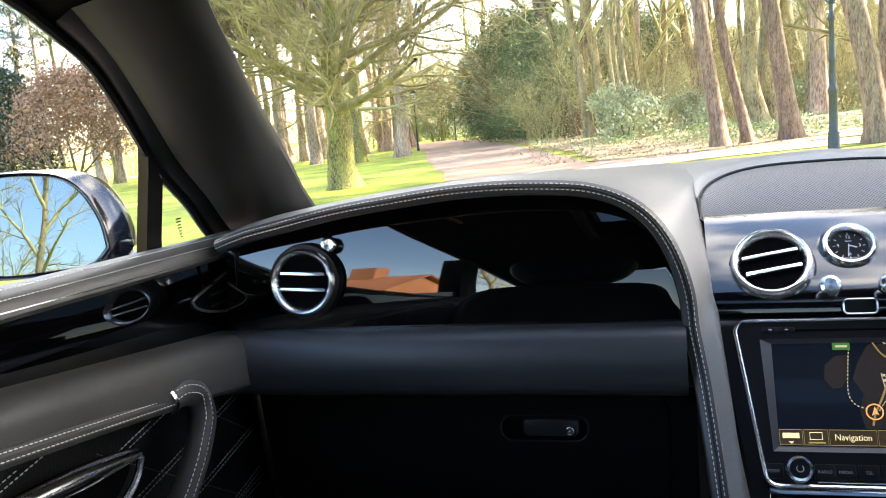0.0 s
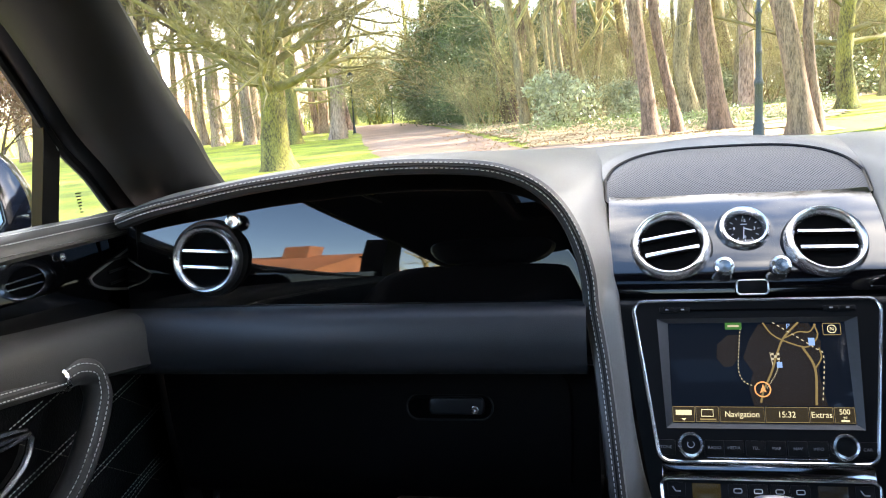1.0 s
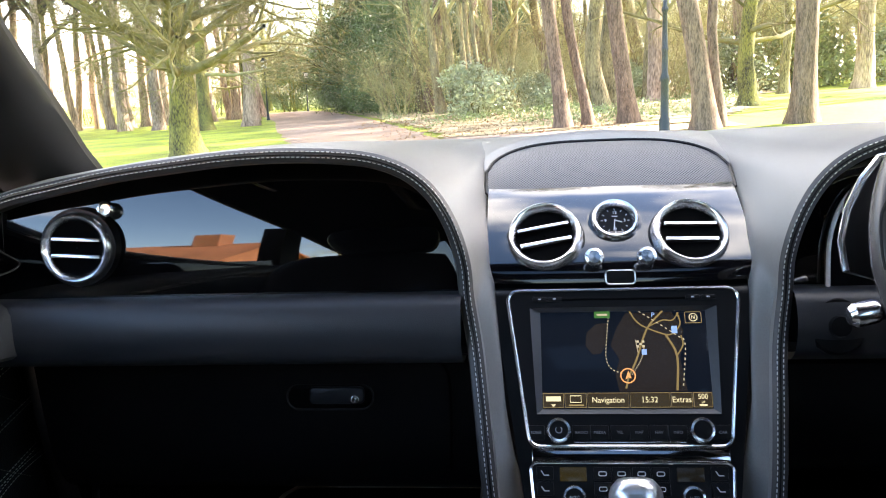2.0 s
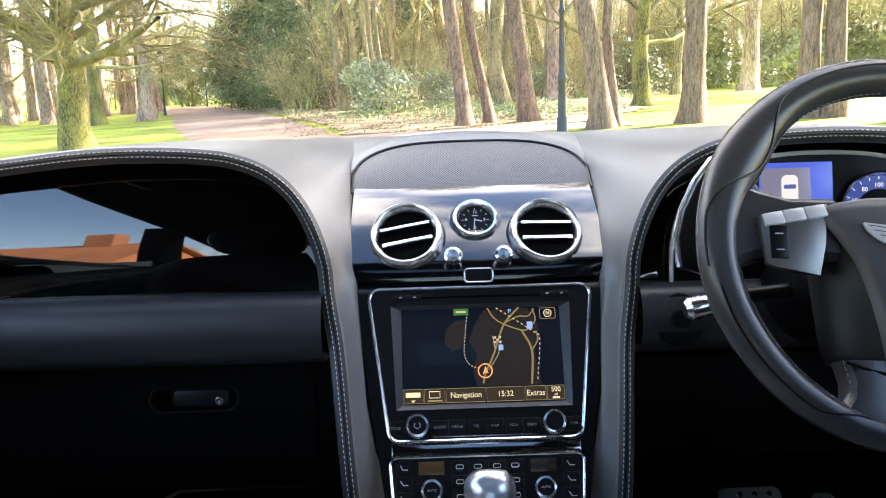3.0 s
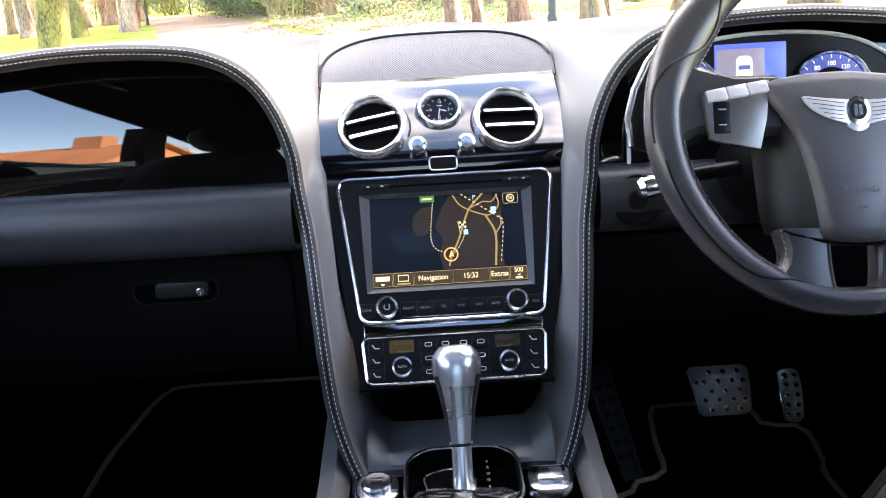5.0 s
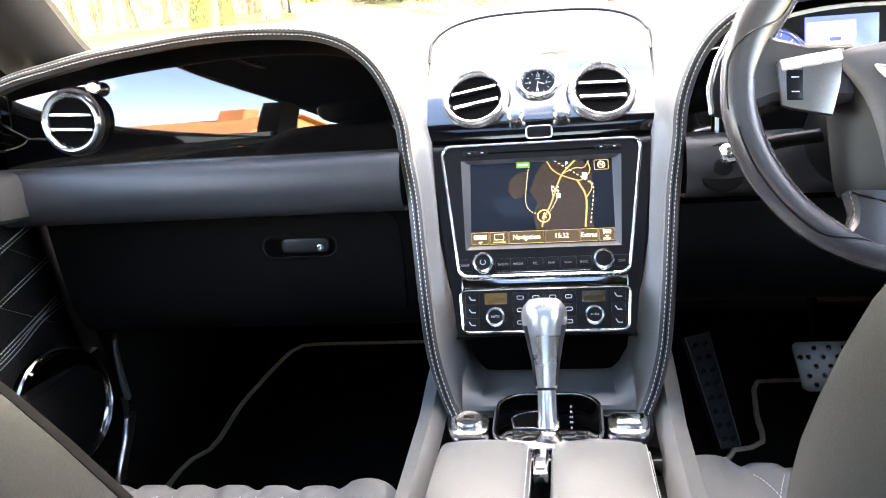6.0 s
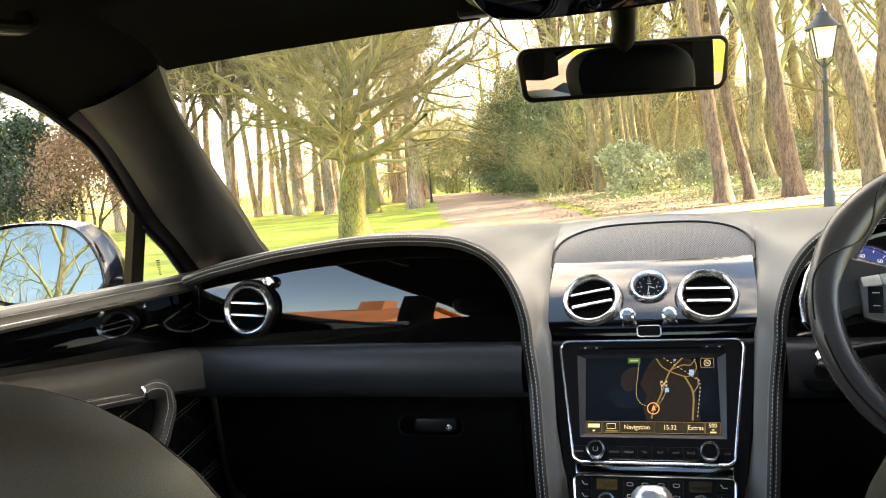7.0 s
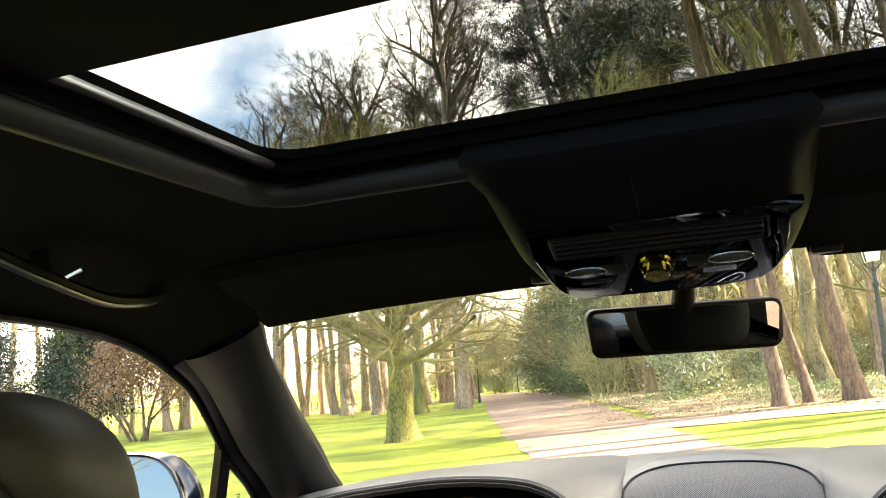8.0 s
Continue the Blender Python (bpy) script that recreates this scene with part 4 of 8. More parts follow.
def smooth(pts, n=24):
    return [(p.x, p.y) for p in spline([(x, y, 0) for x, y in uv(*pts)], n)]


for pts, w in ((((0.50, 0.80), (0.52, 0.68), (0.57, 0.51), (0.62, 0.28), (0.66, 0.15), (0.745, 0.0)), 0.0021),
               (((0.545, 0.0), (0.585, 0.11), (0.645, 0.18), (0.755, 0.25), (0.80, 0.235), (0.845, 0.14), (0.83, 0.02)), 0.0016),
               (((0.755, 0.25), (0.812, 0.47), (0.80, 0.82)), 0.0024), (((0.845, 0.26), (0.852, 0.36), (0.812, 0.47)), 0.0016),
               (((0.66, 0.16), (0.74, 0.10), (0.80, 0.10), (0.84, 0.02)), 0.0014)):
    part("road", ribbon(smooth(pts), S, w, 0.0003), ROAD, screen)
for pts in (((0.42, 0.02), (0.405, 0.2), (0.39, 0.48), (0.42, 0.60), (0.49, 0.65)), ((0.60, 0.0), (0.82, 0.26), (0.865, 0.35), (0.835, 0.80)), ((0.54, 0.66), (0.60, 0.50), (0.625, 0.35))):
    q = smooth(pts, 41)
    for k in range(0, 40, 2):
        part("track_dash", ribbon([q[k], q[k + 1]], S, 0.0011, 0.0004), ROAD_LT, screen)
cx, cy = uv((0.515, 0.67))[0]
part("position_ring", ribbon([(cx + 0.0075 * math.cos(radians(a)), cy + 0.0075 * math.sin(radians(a))) for a in range(0, 361, 15)], S, 0.0014, 0.0006), AMBER, screen, "amber position ring")
part("position_arrow", ([S @ Vector((cx + x, cy + y, 0.0006)) for x, y in ((-0.003, -0.004), (0.0005, 0.0055), (0.0035, -0.003), (0.0005, -0.0018))], [(0, 1, 2, 3)]), AMBER, screen)
fx, fy = uv((0.60, 0.36))[0]
for k in range(9):
    if (k % 3 + k // 3) % 2 == 0:
        part("flag_square", ribbon([(fx - 0.004 + 0.0028 * (k % 3), fy + 0.004 - 0.0026 * (k // 3)), (fx - 0.0014 + 0.0028 * (k % 3), fy + 0.004 - 0.0026 * (k // 3))], S, 0.0025, 0.0007), ROAD_LT, screen)
part("flag_pole", ribbon([(fx - 0.005, fy + 0.006), (fx - 0.003, fy - 0.008)], S, 0.0007, 0.0007), ROAD_LT, screen)
part("place_sign", ribbon(uv((0.605, 0.43), (0.635, 0.43)), S, 0.006, 0.0006), SIGN, screen)
part("place_sign", ribbon(uv((0.79, 0.20), (0.825, 0.20)), S, 0.008, 0.0006), SIGN, screen)
text("P", 0.0075, S @ Matrix.Translation((*uv((0.685, 0.045))[0], 0.0006)), SIGN, screen)
part("road_sign", ribbon(uv((0.33, 0.035), (0.425, 0.035)), S, 0.0075, 0.0006), GREEN, screen, "green road sign")
part("sign_bar", ribbon(uv((0.345, 0.035), (0.41, 0.035)), S, 0.0022, 0.0008), ROAD_LT, screen)
nm = S @ Matrix.Translation((*uv((0.925, 0.075))[0], 0.0006))
part("compass_key", ring_bar(round_rect(0.017, 0.012, 0.001, 2), nm, 0.0003, 4), EDGE_LT, screen)
part("compass_ring", ribbon([(0.0042 * math.cos(radians(a)), 0.0042 * math.sin(radians(a))) for a in range(0, 361, 30)], nm, 0.0008, 0.0003), MENU, screen)
text("N", 0.0055, nm @ Matrix.Translation((0, 0, 0.0003)), MENU, screen)
edges = (0.0, 0.13, 0.265, 0.515, 0.755, 0.885, 1.0)
for a, b in zip(edges, edges[1:]):
    key = part("menu_key", ribbon(uv((a + 0.004, 0.915), (b - 0.004, 0.915)), S, SH * 0.145, 0.0004), BAR, screen)
    x0, x1, yy = 0.175 * (a + 0.004), 0.175 * (b - 0.004), -SH * 0.915
    part("edge", ring_bar([(x0, yy - SH * 0.072), (x1, yy - SH * 0.072), (x1, yy + SH * 0.072), (x0, yy + SH * 0.072)], S @ Matrix.Translation((0, 0, 0.0005)), 0.0003, 4), EDGE_LT, key)
for s_, u, v, size in (("Navigation", 0.39, 0.915, 0.0085), ("15:32", 0.633, 0.915, 0.0085), ("Extras", 0.82, 0.915, 0.0085), ("500", 0.943, 0.885, 0.0075), ("yd", 0.943, 0.935, 0.004)):
    text(s_, size, S @ Matrix.Translation((*uv((u, v))[0], 0.0008)), MENU, screen, 0.92)
part("scale_bar", ribbon(uv((0.92, 0.968), (0.965, 0.968)), S, 0.0018, 0.0008), MENU, screen)
part("key_symbol", ribbon(uv((0.02, 0.90), (0.11, 0.90)), S, 0.0052, 0.0008), MENU, screen)
part("key_symbol", ([S @ Vector((x, y, 0.0008)) for x, y in uv((0.05, 0.955), (0.08, 0.955), (0.065, 0.98))], [(0, 1, 2)]), MENU, screen)
part("key_symbol", ring_bar([(x, y) for x, y in uv((0.165, 0.935), (0.23, 0.935), (0.23, 0.87), (0.165, 0.87))], S @ Matrix.Translation((0, 0, 0.0008)), 0.0005, 4), MENU, screen)
part("caption_bar", ribbon(uv((0.155, 0.965), (0.245, 0.965)), S, 0.0016, 0.0008), EDGE_LT, screen)
# keys below the screen
for s_, x in (("TONE", -0.0955), ("RADIO", -0.0485), ("MEDIA", -0.030), ("TEL", -0.0094), ("MAP", 0.010), ("NAV", 0.030), ("INFO", 0.049), ("CAR", 0.0935)):
    kb = part("key", slab(U, x - 0.0093, x + 0.0093, -0.1605, -0.1455, -0.001, 0.0012, 0.0006), BLACK, unit)
    text(s_, 0.0042, U @ Matrix.Translation((x, -0.153, 0.0014)), INK_DIM, kb)
part("key_trim", slab(U, -0.056, 0.056, -0.1635, -0.1622, 0.0, 0.0016, 0.0004), CHROME, unit)
part("slot", slab(U, -0.080, 0.075, -0.0115, -0.0095, -0.001, 0.0006, 0.0003), RECESS_SHADE, unit, "disc slot")
for x in (-0.088, -0.072, 0.075, 0.091):
    kb = part("key", slab(U, x - 0.0075, x + 0.0075, -0.0125, -0.0075, -0.001, 0.0013, 0.0005), BLACK, unit)
    part("symbol", ribbon([(x - 0.0016, -0.010), (x + 0.0016, -0.010)], U, 0.0014, 0.0015), INK, kb)
for sx in (-1, 1):
    km = U @ Matrix.Translation((sx * 0.072, -0.1515, 0))
    kn = part("knob", lathe([(0.0128, -0.001), (0.0128, 0.010), (0.0118, 0.0125), (0.0095, 0.0130), (0.0088, 0.0118)], km, 36), CHROME, unit, "chrome rimmed rotary knob")
    part("face", lathe([(0.0089, 0.0116), (0.006, 0.0122), (0, 0.0124)], km, 28), BLACK, kn)
    if sx < 0:
        part("power_symbol", ribbon([(0.0032 * math.sin(radians(a)), 0.0032 * math.cos(radians(a))) for a in range(35, 326, 15)], km, 0.0007, 0.0127), INK, kn)

# ---- climate panel ----
clim = thing("climate_panel", (0, -0.11, 0.64), "black climate control panel in a chrome frame", "control panel")
out = round_rect(0.203, 0.052, 0.008, 5, 0, -0.209, 0.003)
part("strip", slab(mb, -0.100, 0.100, -0.184, -0.168, 0.0, 0.004, 0.001), mat("gloss_metal", (0.45, 0.45, 0.46), 0.08, metal=1.0, vary=0.03), clim, "polished metal strip")
part("body", plate(out, 0.010, mb @ Matrix.Translation((0, 0, 0.006)), 0.002), BLACK, clim)
part("chrome_frame", ring_bar(out, mb @ Matrix.Translation((0, 0, 0.0062)), 0.0018, 8), CHROME, clim)
C = mb @ Matrix.Translation((0, 0, 0.0062))
for sx in (-1, 1):
    km = C @ Matrix.Translation((sx * 0.0585, -0.2175, 0))
    kn = part("knob", lathe([(0.0120, -0.001), (0.0120, 0.009), (0.011, 0.0115), (0.0088, 0.012), (0.0082, 0.011)], km, 36), CHROME, clim, "chrome rimmed temperature knob")
    part("face", lathe([(0.0083, 0.0108), (0.005, 0.0113), (0, 0.0114)], km, 28), BLACK, kn)
    text("AUTO", 0.0036, km @ Matrix.Translation((0, 0, 0.0116)), INK, kn)
    part("readout", slab(C, sx * 0.0585 - 0.0135, sx * 0.0585 + 0.0135, -0.2015, -0.1875, -0.001, 0.0008, 0.0003), glow("readout_amber", (0.20, 0.16, 0.02), 0.016 if sx < 0 else 0.004), clim, "dim amber readout")
    for k in range(3):
        x, y = sx * 0.087, -0.1935 - 0.0155 * k
        kb = part("key", slab(C, x - 0.0085, x + 0.0085, y - 0.0068, y + 0.0068, -0.001, 0.0012, 0.0006), BLACK, clim)
        part("symbol", ribbon([(x - 0.004, y + 0.0025), (x - 0.001, y - 0.002), (x + 0.004, y - 0.002)], C, 0.0012, 0.0015), INK, kb)
for j, y in enumerate((-0.194, -0.209, -0.224)):
    for x in (-0.029, -0.010, 0.010, 0.029):
        kb = part("key", slab(C, x - 0.0088, x + 0.0088, y - 0.0066, y + 0.0066, -0.001, 0.0012, 0.0006), BLACK, clim)
        part("symbol", ring_bar(round_rect(0.0075, 0.004, 0.0012, 2, x, y), C @ Matrix.Translation((0, 0, 0.0014)), 0.00045, 4), INK, kb)
# ---- steering wheel ----
sw = facing((0.3590, -0.211, 0.9250), (0, -0.905, 0.425)) @ Matrix.Rotation(radians(-3.7), 4, "Z")
wheel = thing("steering_wheel", (0.372, -0.12, 0.88), "black leather three-spoke steering wheel with silver switch panels", "steering wheel")
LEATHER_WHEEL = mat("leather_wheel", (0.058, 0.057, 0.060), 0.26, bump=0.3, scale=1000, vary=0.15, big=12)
PLATE = mat("dark_satin_plate", (0.26, 0.245, 0.235), 0.33, metal=0.8, vary=0.06, scale=300)
WHEEL_THREAD = mat("dim_thread", (0.22, 0.20, 0.16), 0.7, vary=0.1, scale=900)
RIM_R = 0.1615


def rim_point(a, dr=0.0, dz=0.0):
    return sw @ Vector(((RIM_R + dr) * math.sin(a), (RIM_R + dr) * math.cos(a), dz))


def away(a):
    return abs((math.degrees(a) + 180) % 360 - 180)


def rim_size(a, inner=False):
    """Half width of the rim; the thumb grips swell inwards."""
    d = away(a)
    grip = math.exp(-((d - 60) / 17) ** 2)
    slim = 0.0055 * max(0.0, min(1.0, (d - 125) / 40)) if inner else 0.0
    if not inner:
        slim = 0.0025 * max(0.0, min(1.0, (d - 95) / 30))
    return 0.0170 - slim + (0.0085 if inner else 0.0020) * grip


def on_rim(a, b, k=1.0):
    """A point of the rim's skin, b round its section from the outside over the face."""
    c, s = math.cos(b), math.sin(b)
    return rim_point(a, k * rim_size(a, c < 0) * 1.02 * c, k * (0.0180 + 0.0025 * math.exp(-((away(a) - 60) / 17) ** 2)) * s)


rim = part("rim", loft([[on_rim(2 * math.pi * k / 120, 2 * math.pi * j / 20) for j in range(20)] for k in range(121)], True), LEATHER_WHEEL, wheel, "thick black leather rim with shaped grips")


def ease(x):
    x = max(0.0, min(1.0, x))
    return x * x * (3 - 2 * x)


for s_ in (-1, 1):
    # sewn joint that swings across the grip
    path_ = []
    for k in range(70):
        d = 98 * k / 69
        b = 70 + 75 * ease((d - 34) / 22) - 105 * ease((d - 60) / 24)
        path_.append(on_rim(radians(s_ * d), radians(b), 0.995))
    part("seam", tube(path_, 0.0013, 6), BLACK, rim)
    inner_pts = [on_rim(radians(s_ * (3 + 75 * k / 69)), radians(168), 1.01) for k in range(70)]
    part("stitching", stitches(inner_pts, 0.003, 0.0022, 0.0005), WHEEL_THREAD, rim, "fine stitching inside the rim", kind="stuff")
    low_pts = [on_rim(radians(s_ * (112 + 46 * k / 39)), radians(165), 1.01) for k in range(40)]
    part("stitching", stitches(low_pts, 0.003, 0.0022, 0.0005), WHEEL_THREAD, rim, "fine stitching inside the rim", kind="stuff")
    part("seam", tube([on_rim(radians(s_ * (104 + 58 * k / 29)), radians(62 + 60 * ease((k - 21) / 8)), 0.995) for k in range(30)], 0.0011, 6), BLACK, rim)

# airbag pad, domed
def pad_y(x, y):
    """Height on the pad: its top edge arches, its foot turns up at the sides."""
    low_ = max(0.0, min(1.0, (-y - 0.08) / 0.03))
    return y + 0.013 * low_ * (x / 0.066) ** 2 - 0.008 * max(0.0, y / 0.045) * (x / 0.066) ** 2


PAD_ROWS = [(0.0445, 0.060, 0.058, -0.016), (0.0440, 0.067, 0.065, -0.002), (0.0420, 0.073, 0.071, 0.011), (0.0375, 0.0765, 0.0735, 0.0175), (0.030, 0.0785, 0.0725, 0.0205), (0.018, 0.0785, 0.068, 0.0220), (0.004, 0.0780, 0.0600, 0.0228), (-0.012, 0.0765, 0.0500, 0.0232), (-0.0286, 0.0750, 0.0428, 0.0235), (-0.0525, 0.0730, 0.0362, 0.0235), (-0.0764, 0.0710, 0.0314, 0.0230), (-0.1003, 0.0690, 0.0278, 0.0215), (-0.1089, 0.0675, 0.0268, 0.0195), (-0.1127, 0.0665, 0.0264, 0.0120), (-0.1136, 0.0650, 0.0260, -0.006)]
pad_rings, flank_rings = [], []
for y, xo, xc, zc in PAD_ROWS:
    # raised tongue between two creases, flanks falling away to the sides
    sec = [(0.0, zc + 0.0055), (xc * 0.5, zc + 0.0046), (xc * 0.85, zc + 0.0022), (xc, zc - 0.001), (xc + min(0.004, (xo - xc) * 0.5), zc - 0.007)]
    half_ = [(x, pad_y(x, y), min(z, zc + 0.0055)) for x, z in sec]
    pad_rings.append([sw @ Vector((-x, yy, z)) for x, yy, z in reversed(half_)] + [sw @ Vector(p) for p in half_[1:]])
    flank_rings.append([(xc, y, zc - 0.006), (xc + (xo - xc) * 0.35, y, zc - 0.017), (xc + (xo - xc) * 0.75, y, min(zc - 0.01, -0.006)), (xo, y, -0.022)])
# black pad leather lightened, as though lit through the sunroof
LEATHER_PAD_LIT = mat("leather_pad_lit", (0.105, 0.102, 0.107), 0.36, bump=0.3, scale=1000, vary=0.15, big=12)
pad = part("airbag_pad", loft(pad_rings), LEATHER_PAD_LIT, wheel, "smooth black airbag pad with a raised tapering centre", 50)
for s_ in (-1, 1):
    # flank is the pad's own leather, its shade painted as black
    part("pad_flank", loft([[sw @ Vector((s_ * x, pad_y(x, y), z)) for x, y, z in r] for r in flank_rings]), BLACK, pad, "side of the airbag pad, coloured black for its shade")
text("AIRBAG", 0.0088, sw @ Matrix.Translation((0, -0.068, 0.0288)), LEATHER_PAD_LIT, pad)
part("horn_symbol", ribbon([(-0.004, -0.084), (0.004, -0.084)], sw, 0.003, 0.0288), LEATHER_WHEEL, pad)
# winged badge as plain shapes
bm_ = sw @ Matrix.Translation((0, 0.001, 0.0290)) @ Matrix.Diagonal((0.88, 1, 1, 1))
badge = part("badge", plate([(0.012 * math.cos(radians(a)), 0.0135 * math.sin(radians(a))) for a in range(0, 360, 15)], 0.003, bm_ @ Matrix.Translation((0, 0, 0.0025)), 0.0008), CHROME, pad, "chrome winged badge")
for s_ in (-1, 1):
    part("wing", plate([(s_ * x, y) for x, y in ((0.006, 0.0100), (0.028, 0.0110), (0.0525, 0.0130), (0.0545, 0.0120), (0.0515, 0.0070), (0.0450, 0.0010), (0.036, -0.0040), (0.024, -0.0085), (0.008, -0.0120))], 0.0022, bm_ @ Matrix.Translation((0, 0, 0.0014)), 0.0005), CHROME_GLINT, badge)
    for k in range(5):
        part("feather_line", ribbon([(s_ * 0.0135, 0.0065 - 0.0036 * k), (s_ * (0.050 - 0.0055 * k), 0.0105 - 0.0042 * k)], bm_, 0.0006, 0.0018), BLACK, badge)
part("tail", plate([(-0.012, -0.008), (0.012, -0.008), (0.010, -0.0145), (0.0055, -0.0175), (0, -0.0185), (-0.0055, -0.0175), (-0.010, -0.0145)], 0.0022, bm_ @ Matrix.Translation((0, 0, 0.0012)), 0.0005), CHROME_GLINT, badge)
part("oval", disc(bm_, 0.0085, 24, 0.0028), BLACK, badge)
part("oval_mark", ribbon([(-0.0026, -0.0055), (-0.0026, 0.0055)], bm_, 0.0034, 0.0031), CHROME, badge)
part("oval_mark", ribbon([(0.0022, -0.0050), (0.0022, 0.0050)], bm_, 0.0036, 0.0031), CHROME, badge)

# side spokes with silver switch plates
for s_ in (-1, 1):
    sp = [[sw @ Vector((s_ * x, y, z)) for y, z in ((yc + h, -0.012), (yc + h, 0.004), (yc + h * 0.8, 0.012), (yc - h * 0.8, 0.012), (yc - h, 0.004), (yc - h, -0.012))] for x, yc, h in ((0.060, 0.014, 0.028), (0.10, 0.014, 0.027), (0.132, 0.018, 0.032), (0.146, 0.020, 0.042), (0.158, 0.020, 0.056))]
    spoke = part("spoke", loft(sp), LEATHER_WHEEL, wheel, "leather covered spoke with silver switch plate")
    pm = sw @ Matrix.Rotation(radians(1.0), 4, "Z")
    if s_ < 0:
        pl, a_, b_ = [(-0.0695, 0.035), (-0.100, 0.0305), (-0.126, 0.0250), (-0.129, 0.022), (-0.1285, 0.010), (-0.1255, -0.019), (-0.118, -0.022), (-0.081, -0.029), (-0.0735, 0.0)], (-0.0715, 0.0285), (-0.1265, 0.0185)
    else:
        pl, a_, b_ = [(0.0755, 0.030), (0.110, 0.020), (0.142, 0.0085), (0.146, 0.005), (0.1455, -0.008), (0.141, -0.038), (0.134, -0.041), (0.0875, -0.033), (0.0795, 0.0)], (0.0785, 0.0235), (0.143, 0.001)
    plate_p = part("switch_plate", plate(pl, 0.006, pm @ Matrix.Translation((0, 0, 0.0175)), 0.0018), PLATE, spoke, "satin silver switch plate")
    a_, b_ = Vector((*a_, 0.0)), Vector((*b_, 0.0))
    tilt = math.atan2(s_ * (b_ - a_).y, s_ * (b_ - a_).x)
    long_ = (b_ - a_).length / 3
    for k in range(3):
        km = pm @ Matrix.Translation(a_.lerp(b_, (k + 0.5) / 3) + Vector((0, 0, 0.0165))) @ Matrix.Rotation(tilt, 4, "Z") @ Matrix.Rotation(radians(-12), 4, "X")
        part("key", slab(km, -long_ / 2 + 0.0003, long_ / 2 - 0.0003, -0.0058, 0.0058, -0.003, 0.0030, 0.0012), CHROME_GLINT if s_ < 0 else BLACK, plate_p)
    rx, ry = (-0.1140, 0.0) if s_ < 0 else (0.1260, -0.022)
    part("bar_key", slab(pm, rx - 0.0075, rx + 0.0075, ry - 0.0145, ry + 0.0145, 0.016, 0.0190, 0.0012), BLACK, plate_p, "black rocker key")
    for yy in (0.007, -0.007):
        part("mark", ribbon([(rx - 0.0035, ry + yy), (rx + 0.0035, ry + yy)], pm, 0.0012, 0.0193), INK, plate_p)
    if s_ > 0:
        part("roller_well", slab(pm, 0.0925, 0.1085, -0.033, -0.006, 0.016, 0.0186, 0.0010), BLACK, plate_p)
        part("roller", lathe([(0.0, -0.0060), (0.0070, -0.0060), (0.0085, 0), (0.0070, 0.0060), (0, 0.0060)], pm @ Matrix.Translation((0.1005, -0.019, 0.018)) @ Matrix.Rotation(radians(90), 4, "Y"), 20), CHROME_GLINT, plate_p, "chrome thumb roller")
    # gear paddles behind the rim
    pd = [(s_ * x, y) for x, y in ((0.105, 0.0), (0.113, 0.050), (0.127, 0.106), (0.141, 0.103), (0.158, 0.080), (0.171, 0.052), (0.178, 0.022), (0.175, -0.006), (0.150, -0.012))]
    pad_e = part("paddle", plate(pd, 0.005, sw @ Matrix.Translation((0, 0, -0.070)), 0.0012), BLACK, wheel, "dark gear paddle with a chrome edge")
    part("edge", tube([sw @ Vector((*p, -0.069)) for p in pd[2:8]], 0.0034, 8), CHROME, pad_e)

# lower twin spoke with its slot
for s_ in (-1, 1):
    ls = [[sw @ Vector((s_ * x, y, z)) for x, z in ((xi, -0.012), (xi, 0.007), (xi + 0.004, 0.0125), (xi + (xo - xi) * 0.5, 0.0150), (xo - 0.005, 0.0125), (xo, 0.006), (xo, -0.012))] for y, xi, xo in ((-0.1000, 0.022, 0.0655), (-0.1052, 0.0215, 0.0640), (-0.1181, 0.0210, 0.0605), (-0.1310, 0.0208, 0.0620), (-0.1406, 0.0200, 0.0690), (-0.1484, 0.0188, 0.0660), (-0.1555, 0.0155, 0.0540), (-0.1613, 0.0090, 0.0380), (-0.1651, 0.0005, 0.0220))]
    low = part("lower_spoke", loft(ls), LEATHER_WHEEL, wheel, "leather covered lower spoke with a slot")
    part("edge_bead", tube([sw @ Vector((s_ * x, y, 0.0125)) for x, y in ((0.0245, -0.0923), (0.0240, -0.1284), (0.0215, -0.1510), (0.0120, -0.1639), (0.003, -0.1690))], 0.0016, 6), LEATHER_WHEEL, low)
    part("stitching", stitches([sw @ Vector((s_ * x, y, 0.0095)) for x, y in ((0.0645, -0.1000), (0.0632, -0.1065), (0.0605, -0.1181), (0.0618, -0.1310), (0.0690, -0.1419), (0.080, -0.1503))], 0.003, 0.002, 0.0005), WHEEL_THREAD, low, kind="stuff")
part("lower_gap", tube([sw @ Vector((x, -0.1140 + 0.013 * (abs(x) / 0.066) ** 2, 0.0135)) for x in (-0.064, -0.05, -0.035, -0.02, 0, 0.02, 0.035, 0.05, 0.064)], 0.0016, 6), BLACK, wheel)

column = thing("steering_column", (0.372, -0.05, 0.86), "black steering column shroud with two stalks", "steering column")
part("shroud", lathe([(0.0, -0.035), (0.050, -0.035), (0.056, -0.05), (0.060, -0.16), (0.05, -0.22), (0, -0.22)], sw, 28), BLACK, column)
